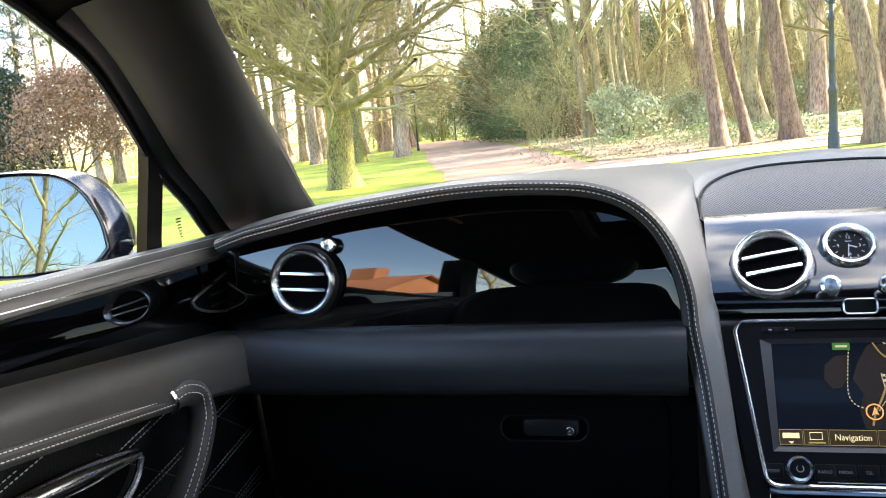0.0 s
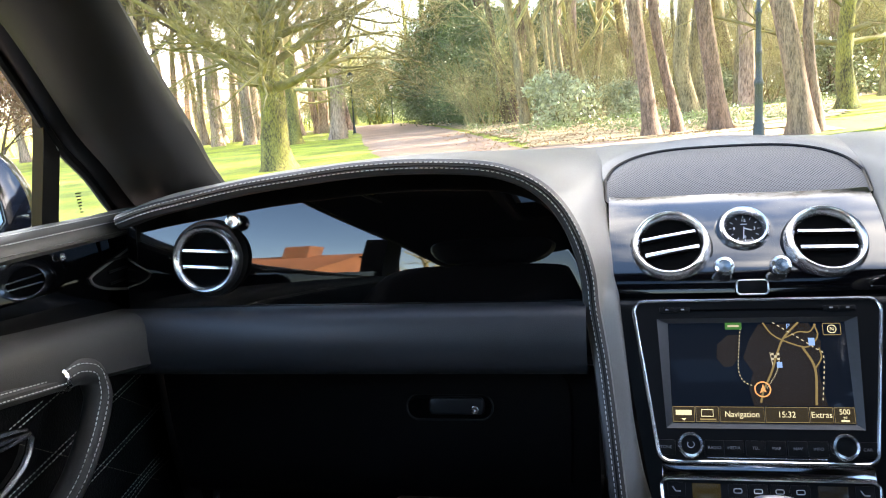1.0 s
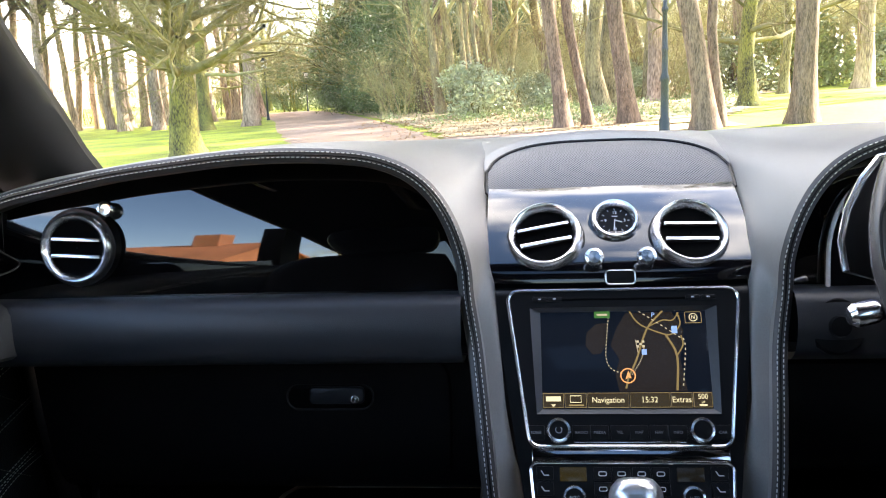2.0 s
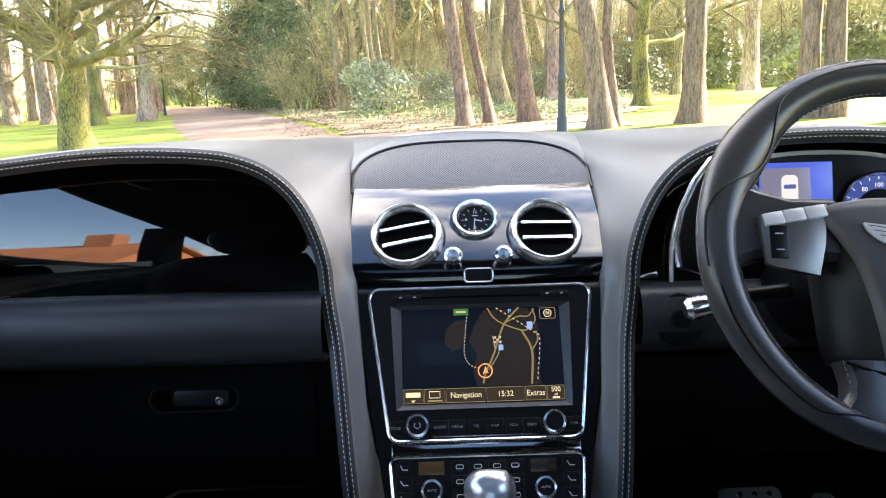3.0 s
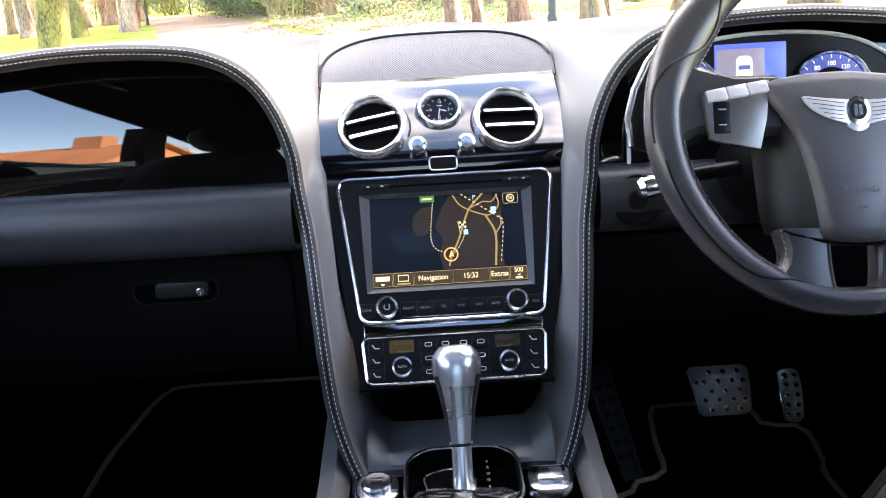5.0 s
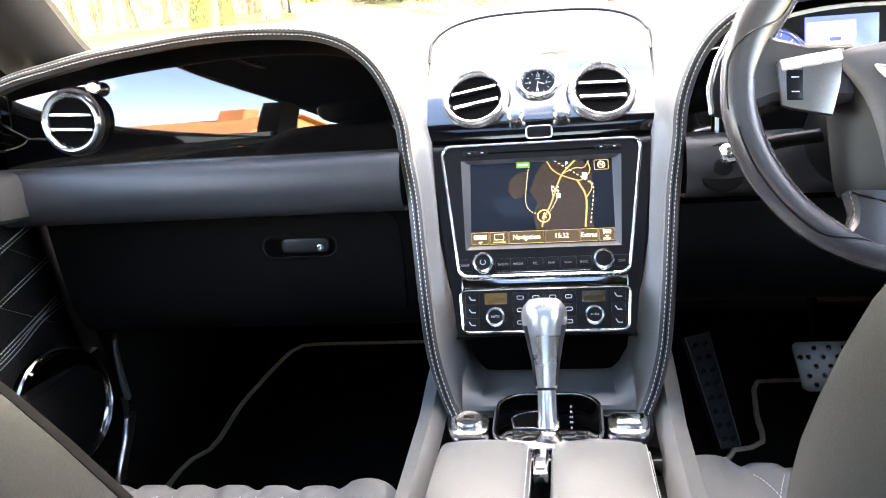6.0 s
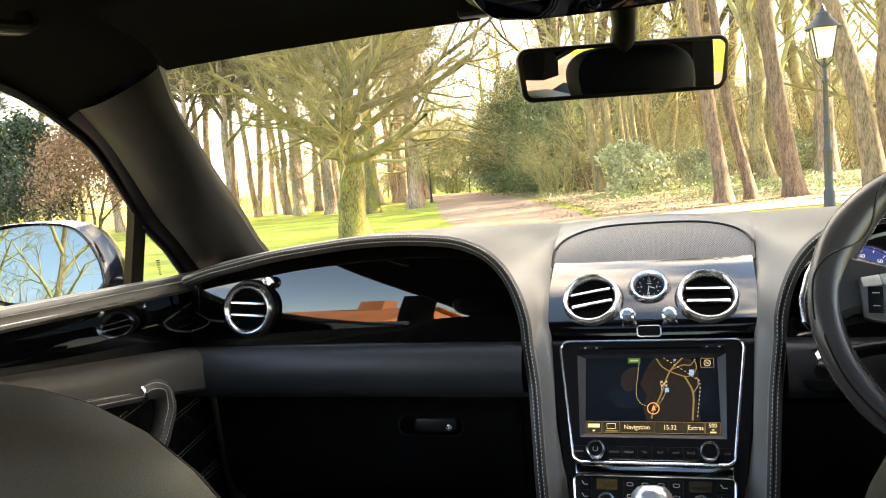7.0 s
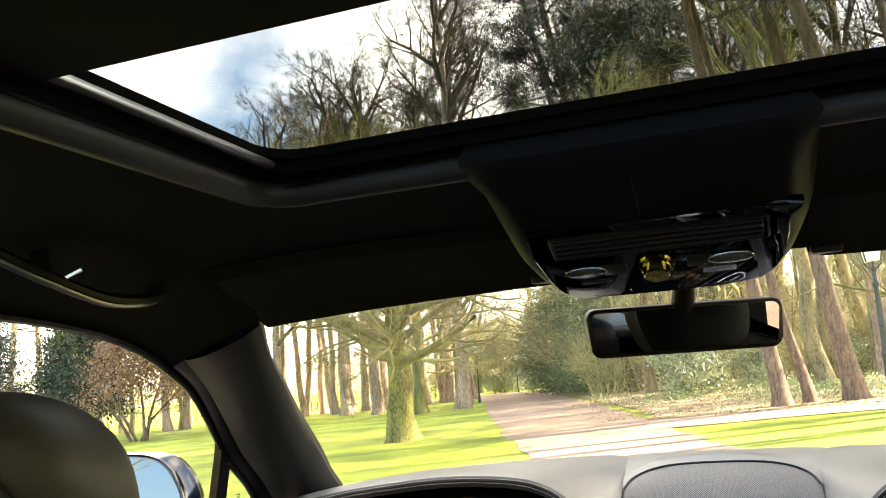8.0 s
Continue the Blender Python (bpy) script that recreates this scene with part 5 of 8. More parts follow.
for a_, b_, c_ in (((0.320, -0.115, 0.868), (0.262, -0.112, 0.862), (0.225, -0.115, 0.855)), ((0.420, -0.105, 0.862), (0.500, -0.102, 0.855), (0.565, -0.100, 0.850))):
    p0, p1, p2 = Vector(a_), Vector(b_), Vector(c_)
    u_ = (p2 - p1).normalized()
    st = part("stalk", tube([p0, p1, p2], [0.0075, 0.0085, 0.0100], 12), BLACK, column, "black control stalk with a chrome tip")
    part("tip", tube([p2, p2 + u_ * 0.004, p2 + u_ * 0.022, p2 + u_ * 0.027], [0.0105, 0.0120, 0.0120, 0.008], 16), CHROME, st, "chrome stalk tip")
rot = facing((0.213, -0.050, 0.822), (0, -0.97, 0.2))
part("lamp_switch", lathe([(0.030, -0.02), (0.030, 0.0), (0.027, 0.004), (0.012, 0.003), (0.010, 0.012), (0.0, 0.012)], rot, 32), BLACK, dash, "black rotary lamp switch")

# ---- pedals, foot rest and mats ----
RUBBER_BLUE = mat("worn_rubber", (0.010, 0.010, 0.012), 0.55, bump=0.3, scale=300, vary=0.2)
ALLOY = mat("worn_alloy", (0.86, 0.87, 0.92), 0.45, metal=0.3, bump=0.2, scale=400, vary=0.15)


def pedal(name, m, w, h, dots, label, lean=0.0):
    """Curved metal pad with rounded corners, ringed studs and an arm."""
    p = thing(name, tuple(m.translation), label, "pedal", "foot pedals")

    def bow(f):
        return 0.010 * (1 - (2 * f - 1) ** 2)
    rings = []
    for f in (0.0, 0.015, 0.05, 0.10, 0.2, 0.35, 0.5, 0.65, 0.8, 0.90, 0.95, 0.985, 1.0):
        c = 0.011 * max(0, 1 - min(f, 1 - f) / 0.10) ** 2.2
        l, r = -w / 2 + c + lean * (1 - f), w / 2 - c
        rings.append([m @ Vector((x, -h / 2 + h * f, bow(f) + dz)) for x, dz in ((l, -0.006), (l, 0), (l + 0.003, 0.002), ((l + r) / 2, 0.0032), (r - 0.003, 0.002), (r, 0), (r, -0.006))])
    pad_ = part("plate", loft(rings), ALLOY, p, "studded metal pad")
    part("edge", ring_bar([(-w / 2 + 0.008 + lean, -h / 2), (w / 2 - 0.008, -h / 2), (w / 2 - 0.001, -h / 2 + 0.010), (w / 2 - 0.001, 0), (w / 2 - 0.001, h / 2 - 0.010), (w / 2 - 0.008, h / 2), (-w / 2 + 0.008, h / 2), (-w / 2 + 0.001, h / 2 - 0.010), (-w / 2 + 0.001 + lean / 2, 0), (-w / 2 + 0.001 + lean, -h / 2 + 0.010)], m @ Matrix.Translation((0, 0, -0.002)), 0.0016, 6), CHROME, pad_)
    for x, y in dots:
        z = bow((y + h / 2) / h) + 0.0026
        stud = part("stud", lathe([(0.0056, -0.001), (0.0050, 0.0018), (0.0030, 0.0022), (0.0024, -0.0005)], m @ Matrix.Translation((x, y, z)), 12), CHROME, pad_)
        part("hole", disc(m @ Matrix.Translation((x, y, z + 0.0009)), 0.0026, 10), RECESS_SHADE, stud)
    part("arm", tube([m @ Vector((0, 0, -0.004)), m @ Vector((0, 0.12, -0.05)), m @ Vector((0, 0.26, -0.06))], 0.011, 8), BLACK, p)
    return p


brk = facing((0.494, 0.446, 0.318), (0, -0.90, 0.44))
pedal("brake_pedal", brk, 0.112, 0.092, [(x + (0.0 if r % 2 else 0.012), y) for r, y in enumerate((-0.034, -0.017, 0.0, 0.017, 0.034)) for x in (-0.030, -0.004, 0.022, 0.042)[:4 if r % 2 else 3]] + [(-0.044, 0.017)], "wide studded metal brake pedal", 0.016)
acc = facing((0.622, 0.433, 0.306), (-0.03, -0.88, 0.47))
pedal("accelerator_pedal", acc, 0.040, 0.098, [(x, y) for y in (-0.036, -0.018, 0.0, 0.018, 0.036) for x in (-0.009, 0.009)], "narrow studded metal accelerator pedal", 0.006)
rest = thing("foot_rest", (0.30, 0.36, 0.22), "dark studded foot rest beside the tunnel", "foot rest")
rest_l, rest_r = (Vector((0.285, 0.300, 0.232)), Vector((0.243, 0.450, 0.380))), (Vector((0.320, 0.308, 0.232)), Vector((0.286, 0.452, 0.390)))
rest_n = (rest_r[0] - rest_l[0]).cross(rest_l[1] - rest_l[0]).normalized()
rest_rows = []
for k in range(9):
    l, r = rest_l[0].lerp(rest_l[1], k / 8), rest_r[0].lerp(rest_r[1], k / 8)
    rest_rows.append([l - rest_n * 0.02, l, l.lerp(r, 0.06) + rest_n * 0.002, l.lerp(r, 0.94) + rest_n * 0.002, r, r - rest_n * 0.02])
part("pad", loft(rest_rows, caps=True), RUBBER_BLUE, rest, "dark ribbed pad")
for e in (rest_l, rest_r):
    part("trim", tube([e[0] + rest_n * 0.002, e[1] + rest_n * 0.002], 0.0010, 6), mat("dim_edge", (0.16, 0.15, 0.145), 0.5, vary=0.1), rest)
for j in range(8):
    for f in (0.28, 0.72):
        q = rest_l[0].lerp(rest_l[1], (j + 0.6) / 8.4).lerp(rest_r[0].lerp(rest_r[1], (j + 0.6) / 8.4), f)
        part("stud", lathe([(0.0058, -0.001), (0.0050, 0.003), (0.003, 0.004), (0, 0.004)], facing(tuple(q + rest_n * 0.0015), tuple(rest_n)), 10), BLACK, rest)


def floor_mat(pts, label):
    """Carpet mat with a pale bound edge, rising at its front."""
    o = [Vector(p) for p in spline(pts + pts[:1], 80)][:-1]
    mt = thing("floor_mat", (o[0].x, -0.1, 0.216), label, "floor mat", "floor mats")
    top = [p + Vector((0, 0, 0.010)) for p in o]
    c = sum(top, Vector()) / len(top)
    v = [tuple(p) for p in o] + [tuple(p) for p in top]
    n = len(o)
    f = [(k, (k + 1) % n, n + (k + 1) % n, n + k) for k in range(n)] + [tuple(range(n, 2 * n))]
    part("carpet", (v, f), CARPET, mt, "black carpet pile")
    part("binding", tube([p + Vector((0, 0, 0.001)) for p in top], 0.0056, 6, loop=True), PIPING, mt, "pale bound edge")
    return mt


floor_mat([(-0.175, 0.793, 0.217), (-0.34, 0.794, 0.217), (-0.50, 0.794, 0.217), (-0.60, 0.791, 0.217), (-0.632, 0.775, 0.217), (-0.645, 0.73, 0.217), (-0.655, 0.66, 0.217), (-0.666, 0.54, 0.217), (-0.669, 0.46, 0.217), (-0.663, 0.34, 0.217), (-0.672, 0.295, 0.217), (-0.690, 0.270, 0.217), (-0.696, 0.22, 0.217), (-0.70, 0.0, 0.217), (-0.70, -0.30, 0.217), (-0.18, -0.30, 0.217), (-0.175, 0.3, 0.217)], "black carpet mat with a beige bound edge in the passenger footwell")
floor_mat([(0.387, 0.52, 0.222), (0.395, 0.545, 0.224), (0.43, 0.552, 0.224), (0.565, 0.550, 0.224), (0.585, 0.515, 0.222), (0.586, 0.474, 0.219), (0.605, 0.460, 0.218), (0.648, 0.455, 0.218), (0.660, 0.425, 0.217), (0.642, 0.318, 0.217), (0.628, 0.245, 0.217), (0.640, -0.30, 0.217), (0.20, -0.30, 0.217), (0.20, 0.20, 0.217), (0.285, 0.265, 0.217), (0.305, 0.300, 0.217), (0.345, 0.312, 0.217), (0.362, 0.330, 0.217), (0.369, 0.368, 0.217), (0.371, 0.417, 0.218)], "black carpet mat with a beige bound edge below the pedals")

GREY_PLASTIC = mat("grey_plastic", (0.075, 0.08, 0.088), 0.4, vary=0.12, scale=300)
release = thing("bonnet_release", (-0.76, 0.19, 0.30), "grey plastic release lever with a metal foot on the kick panel", "lever")
part("lever", loft([[Vector((-0.750 - 0.004 * math.cos(a), y + w * math.cos(a), z + 0.0 * w)) + Vector((0.006 * math.sin(a), 0, 0)) for a in [2 * math.pi * k / 10 for k in range(10)]] for y, z, w in ((0.203, 0.520, 0.002), (0.200, 0.514, 0.009), (0.196, 0.490, 0.012), (0.198, 0.44, 0.013), (0.204, 0.400, 0.014), (0.205, 0.396, 0.010))], True, True), GREY_PLASTIC, release)
part("foot", loft([[Vector((-0.750 + 0.008 * math.sin(a), y + w * math.cos(a), z)) for a in [2 * math.pi * k / 12 for k in range(12)]] for y, z, w in ((0.199, 0.366, 0.016), (0.198, 0.362, 0.018), (0.180, 0.335, 0.018), (0.150, 0.305, 0.017), (0.13, 0.275, 0.016))], True, True), SATIN, release, "satin metal foot")
part("link", tube([Vector((-0.756, 0.200, 0.400)), Vector((-0.756, 0.199, 0.362))], 0.006, 8), BLACK, release)

# ---- centre console ----
con = thing("centre_console", (0, -0.4, 0.22), "dark leather centre console with stitched edges", "console")
side_prof = [(0.175, 0.20), (0.172, 0.40), (0.165, 0.50), (0.158, 0.548), (0.148, 0.562), (0.134, 0.562), (0.126, 0.552), (0.122, 0.535), (0.120, 0.50)]
cys = [0.28, 0.10, -0.02, -0.08, -0.15, -0.22, -0.32, -0.45, -0.6, -0.8, -1.05]


def rail(sx, y):
    w = 1.0 + 0.10 * max(0, min(1, (y + 0.15) / 0.3))
    dz = 0.0 if y < -0.05 else -0.10 * (y + 0.05)
    return [Vector((sx * x * w, y, z + (dz if z > 0.3 else 0))) for x, z in [(p.x, p.z) for p in spline([(a, 0, b) for a, b in side_prof], 20)]]


for sx in (-1, 1):
    rr = [rail(sx, y) for y in cys]
    rl = part("side_rail", loft(rr), LEATHER_ARM_LIT, con, "dark leather side rail with double stitching")
    for k in (10, 12):
        part("stitching", stitches([r[k] + Vector((0, 0, 0.0012)) for r in rr]), THREAD, rl, "pale contrast stitching", kind="stuff")
part("well", block(-0.122, 0.122, -1.05, -0.10, 0.50, 0.535, 0.002), BLACK, con)
# padded lip and shelf under the stack
shelf = []
for x in [i / 10 for i in range(-10, 11)]:
    s_ = abs(x)
    lift = 0.030 * max(0, (s_ - 0.75) / 0.25) ** 2
    shelf.append(spline([Vector((x * 0.100, -0.05, 0.563 + lift)), Vector((x * 0.100, -0.105, 0.566 + lift)), Vector((x * 0.101, -0.132, 0.567 + lift)), Vector((x * 0.103, -0.144, 0.560 + lift * 0.5)), Vector((x * 0.104, -0.146, 0.540))], 12))
part("shelf_lip", loft(shelf), LEATHER_SKYLIT, con, "padded leather lip below the controls")
# inside coloured near-black, as the shade of the cubby
part("cubby", loft([[Vector((x, -0.122, 0.640)), Vector((x, -0.03, 0.635)), Vector((x, 0.01, 0.60)), Vector((x, 0.0, 0.562)), Vector((x, -0.06, 0.560))] for x in (-0.108, 0.108)]), RECESS_SHADE, con, "open cubby, coloured near-black for its shade")
# gear gate
gm = facing((0, -0.180, 0.560), (0, -0.06, 1.0), (0, 1, 0))
gate = part("gate_plate", plate(round_rect(0.120, 0.112, 0.034, 8), 0.014, gm @ Matrix.Translation((0, 0, 0.004)), 0.003), PIANO, con, "gloss black gear gate plate")
part("chrome_rim", ring_bar(round_rect(0.122, 0.114, 0.035, 8), gm @ Matrix.Translation((0, 0, 0.0025)), 0.0026, 8), CHROME, gate)
slot = [(p.x, p.y) for p in spline([(-0.038, -0.020, 0), (-0.040, 0.002, 0), (-0.022, 0.012, 0), (0.0, 0.015, 0), (0.010, 0.020, 0), (0.012, -0.020, 0), (0.0, -0.025, 0), (-0.02, -0.020, 0), (-0.038, -0.020, 0)], 40)][:-1]
part("slot", ([gm @ Vector((x, y, 0.0046)) for x, y in slot], [tuple(range(len(slot)))]), RECESS_SHADE, gate)
part("slot_rim", ring_bar(slot, gm @ Matrix.Translation((0, 0, 0.0046)), 0.0015, 6), CHROME, gate)
for k, s_ in enumerate(("P", "R", "N", "D", "S")):
    text(s_, 0.0052, gm @ Matrix.Translation((0.027, 0.024 - 0.011 * k, 0.0046)), INK, gate)
for sx, nm_ in ((-1, "start_button"), (1, "brake_switch")):
    hm = gm @ Matrix.Translation((sx * 0.091, -0.008, 0.004))
    bse = part(nm_, plate(round_rect(0.046, 0.044, 0.014, 6), 0.012, hm, 0.003), CHROME, con, "chrome surround with a button")
    if sx < 0:
        part("button", lathe([(0.0165, -0.002), (0.0165, 0.005), (0.0145, 0.007), (0.010, 0.0065), (0, 0.0060)], hm, 28), CHROME, bse)
        for k in range(3):
            part("mark", ribbon([(-0.006, 0.005 - 0.005 * k), (0.006, 0.005 - 0.005 * k)], hm, 0.0013, 0.0072), BLACK, bse)
    else:
        part("button", slab(hm, -0.014, 0.014, -0.012, 0.008, -0.002, 0.007, 0.003), CHROME, bse)
        part("well", slab(hm, -0.018, 0.018, 0.009, 0.017, -0.002, 0.0008, 0.0005), RECESS_SHADE, bse)
part("front_plate", block(-0.122, 0.122, -0.255, -0.105, 0.535, 0.5555, 0.003), PIANO, con)
for sx in (-1, 1):
    part("tray_trim", tube([Vector((sx * 0.066, -0.232, 0.5575)), Vector((sx * 0.085, -0.234, 0.5575)), Vector((sx * 0.089, -0.242, 0.5575)), Vector((sx * 0.089, -0.262, 0.5565))], 0.0012, 6), CHROME, con)

LEVER = mat("brushed_silver", (0.92, 0.92, 0.91), 0.27, metal=1.0, vary=0.04, scale=200)
lever = thing("gear_lever", (0, -0.165, 0.560), "satin metal gear lever with a broad bright head", "gear lever")
l0, l1 = Vector((0.0, -0.197, 0.553)), Vector((0.0, -0.130, 0.697))
ax = (l1 - l0).normalized()
lm = Matrix.Translation(l0) @ ax.to_track_quat("Z", "Y").to_matrix().to_4x4()
part("boot", lathe([(0.0145, 0.0), (0.0125, 0.006), (0.0105, 0.020), (0.0105, 0.052), (0.0, 0.052)], lm, 24), LEVER, lever, "satin metal collar")
part("joint", lathe([(0.0112, 0.050), (0.0118, 0.0515), (0.0112, 0.053)], lm, 24), BLACK, lever)
grip = [(0.0122, 0.052), (0.0126, 0.055), (0.0140, 0.068), (0.0162, 0.083), (0.0190, 0.098), (0.0222, 0.112), (0.0250, 0.124), (0.0264, 0.133), (0.0262, 0.140), (0.0240, 0.147), (0.0195, 0.152), (0.0170, 0.1545), (0.0110, 0.156), (0.0, 0.1565)]
flat = lm @ Matrix.Diagonal((1.0, 0.78, 1.0, 1.0))
part("grip", lathe(grip[:6], flat, 32), LEVER, lever, "waisted satin metal grip")
part("head", lathe(grip[5:], flat, 32), mat("bright_silver", (0.95, 0.95, 0.95), 0.30, metal=1.0, vary=0.03, scale=200), lever, "broad bright metal head")
for sx in (-1, 1):
    part("grip_inlay", loft([[flat @ Vector((sx * (r * math.cos(a) + 0.0006), r * math.sin(a) * 1.02, h)) for a in [radians(d) for d in range(-40, 41, 16)]] for r, h in grip[1:7]]), LEATHER, lever, "dark leather inlay")

for sx, x0, x1 in ((-1, -0.120, -0.018), (1, 0.004, 0.108)):
    ar = thing("armrest", ((x0 + x1) / 2, -0.4, 0.535), "padded grey leather armrest lid with stitched edges", "armrest", "armrest lids")
    rg = []
    for y, dz in ((-0.224, -0.03), (-0.226, -0.008), (-0.233, 0.002), (-0.250, 0.007), (-0.31, 0.014), (-0.40, 0.022), (-0.60, 0.028), (-0.80, 0.030), (-0.84, 0.02), (-0.845, -0.03)):
        z = 0.562 + dz
        w = x1 - x0
        rg.append([Vector((x0 + w * f, y, z + h)) for f, h in ((0, -0.04), (0.0, -0.012), (0.025, -0.004), (0.08, 0.0), (0.3, 0.003), (0.5, 0.004), (0.7, 0.003), (0.92, 0.0), (0.975, -0.004), (1.0, -0.012), (1.0, -0.04))])
    pad_ = part("pad", loft(rg, caps=True), LEATHER_ARM_LIT, ar, "grey leather pad")
    for f in (9, 8):
        part("stitching", stitches([r[f] + Vector((0.001 if f == 9 else 0.0, 0, 0.0012)) for r in rg[2:-2]]), THREAD, pad_, "pale contrast stitching", kind="stuff")
latch = thing("armrest_latch", (-0.007, -0.27, 0.556), "chrome catch between the armrest lids", "latch")
part("catch", block(-0.0145, 0.0015, -0.297, -0.247, 0.553, 0.566, 0.003), CHROME, latch)
part("key", block(-0.012, -0.001, -0.291, -0.271, 0.564, 0.570, 0.002), SATIN, latch)

# ---- front seats ----


def front_seat(sx, name, label, forward=0.0, reach=0.0, inward=0.0, slim=0.0):
    s = thing(name, (sx * 0.40, -0.55, 0.22), label, "car seat", "front seats")
    cx = sx * (0.405 - inward)
    # cushion with bolsters
    rg = []
    for y, z, w, puff in ((-0.205, 0.36, 0.170, 0.0), (-0.188, 0.42, 0.190, 0.0), (-0.192, 0.468, 0.200, 0.1), (-0.212, 0.494, 0.222, 0.35), (-0.250, 0.502, 0.242, 0.7), (-0.33, 0.503, 0.255, 1.0), (-0.50, 0.490, 0.26, 1.0), (-0.72, 0.470, 0.26, 1.0), (-0.80, 0.46, 0.25, 1.0)):
        y += reach * max(0, min(1, (y + 0.8) / 0.5))
        rg.append([Vector((cx + w * u, y, z + (h * puff if h > 0 else h))) for u, h in ((-1.0, -0.22), (-1.02, -0.07), (-1.0, -0.02), (-0.96, 0.010), (-0.84, 0.028), (-0.68, 0.004), (-0.4, 0.0), (0, 0.002), (0.4, 0.0), (0.68, 0.004), (0.84, 0.028), (0.96, 0.010), (1.0, -0.02), (1.02, -0.07), (1.0, -0.22))])
    rg1 = [spline(r, 109) for r in rg]
    rg2 = [list(q) for q in zip(*[spline([r[k] for r in rg1], 90) for k in range(109)])]

    def quilt(p):
        """Sinks the diagonal seams of the quilting."""
        if abs(p.x - cx) > 0.17 or p.z < 0.44:
            return p
        dip = 0.0
        for d in (-1, 1):
            u = (p.x - cx - d * 0.333 * (-0.21 + reach * 0.98 - p.y)) / 0.052
            dip += math.exp(-((u - round(u)) * 0.052 / 0.007) ** 2)
        return p - Vector((0, 0, 0.007)) * min(1.0, dip)
    cush = part("cushion", loft([[quilt(p) for p in r] for r in rg2]), LEATHER_ARM_LIT, s, "quilted grey leather cushion", 80)
    rg2 = [r[::3] for r in rg2[::3]]
    for k in range(-3, 4):
        for d in (-1, 1):
            pts = []
            for q in range(12):
                y = -0.21 + reach * 0.98 - 0.30 * q / 11
                x = cx + 0.052 * k + d * 0.10 * (q / 11) 
                if abs(x - cx) < 0.165:
                    pts.append(Vector((x, y, 0.501 - 0.012 * max(0, (reach - y - 0.32)) / 0.2 - (0.022 if q == 0 else 0.006 if q == 1 else 0))))
            if len(pts) > 2:
                part("stitching", stitches(pts, 0.004, 0.0025, 0.0006), THREAD, cush, kind="stuff")
    for d in (-1, 1):
        part("stitching", stitches([r[18 + d * 10] + Vector((0, 0, 0.002)) for r in rg2[1:]]), THREAD, cush, kind="stuff")
    # backrest: shell behind, pads in front
    outline = [(0.20, 0.46), (0.235, 0.55), (0.25, 0.68), (0.250, 0.80), (0.240, 0.87), (0.226, 0.93), (0.206, 0.97), (0.17, 0.996), (0.12, 1.006), (0.06, 1.011), (0.0, 1.012)]
    half = spline([(x - slim * max(0, 0.90 - z), 0, z) for x, z in outline], 26)
    loop = [Vector((cx + p.x, 0, p.z)) for p in half] + [Vector((cx - p.x, 0, p.z)) for p in reversed(half[:-1])]
    mid = Vector((cx, 0, 0.72))

    def sect(scale, y0):
        return [Vector((mid.x + (p.x - mid.x) * scale, y0 + forward - 0.145 - 0.50 * (p.z - 1.0), mid.z + (p.z - mid.z) * scale)) for p in loop]
    back = part("back_shell", loft([sect(0.02, -0.745), sect(0.5, -0.744), sect(0.80, -0.740), sect(0.93, -0.728), sect(0.985, -0.712), sect(1.0, -0.697)]), LEATHER_GREY, s, "plain grey leather seat back")
    # seat front darkened in its colour, to mirror black in the fascia
    part("side_bolster", loft([sect(1.0, -0.6965), sect(0.97, -0.682), sect(0.91, -0.672), sect(0.84, -0.665), sect(0.76, -0.660), sect(0.62, -0.645), sect(0.3, -0.640), sect(0.02, -0.640)]), LEATHER_SHADED, s, "leather bolster and front of the backrest, coloured black for shade")
    # headrest
    hr = []
    for z, w, d0, d1 in ((1.015, 0.085, 0.040, 0.030), (1.03, 0.105, 0.050, 0.042), (1.06, 0.125, 0.056, 0.050), (1.10, 0.138, 0.056, 0.050), (1.135, 0.138, 0.054, 0.048), (1.158, 0.122, 0.046, 0.042), (1.172, 0.092, 0.030, 0.028), (1.177, 0.045, 0.012, 0.012)):
        yc = forward - 0.885 - 0.30 * (z - 1.05)
        ring = []
        for k in range(28):
            a = 2 * math.pi * k / 28
            c_, s__ = math.cos(a), math.sin(a)
            ring.append(Vector((cx + w * math.copysign(abs(c_) ** 0.6, c_), yc + (d0 if s__ > 0 else d1) * math.copysign(abs(s__) ** 0.7, s__), z)))
        hr.append(ring)
    hr = [list(q) for q in zip(*[spline([r[k] for r in hr], 24) for k in range(28)])]
    head = part("headrest", loft([r[12:] + r[:3] for r in hr], False, True), LEATHER_DOOR, s, "rounded grey leather headrest with piped edge")
    # front half painted black, so its lit face stays hidden in reflections
    part("front_pad", loft([r[2:13] for r in hr], False, True), LEATHER_POD, head, "leather front of the headrest, coloured black for shade")
    part("piping", tube([Vector((cx + math.cos(a) * 0.117, forward - 0.929 - 0.30 * (1.100 + 0.062 * math.sin(a) - 1.05), 1.100 + 0.062 * math.sin(a))) for a in [radians(d) for d in range(-50, 231, 6)]], 0.0035, 6), LEATHER, head)
    for d in (-1, 1):
        part("post", tube([Vector((cx + d * 0.06, forward - 0.86, 0.99)), Vector((cx + d * 0.06, forward - 0.885, 1.05))], 0.007, 10), CHROME, s)
    part("base", block(cx - 0.24, cx + 0.24, -0.78, -0.22, 0.22, 0.40, 0.02), BLACK, s)
    return s


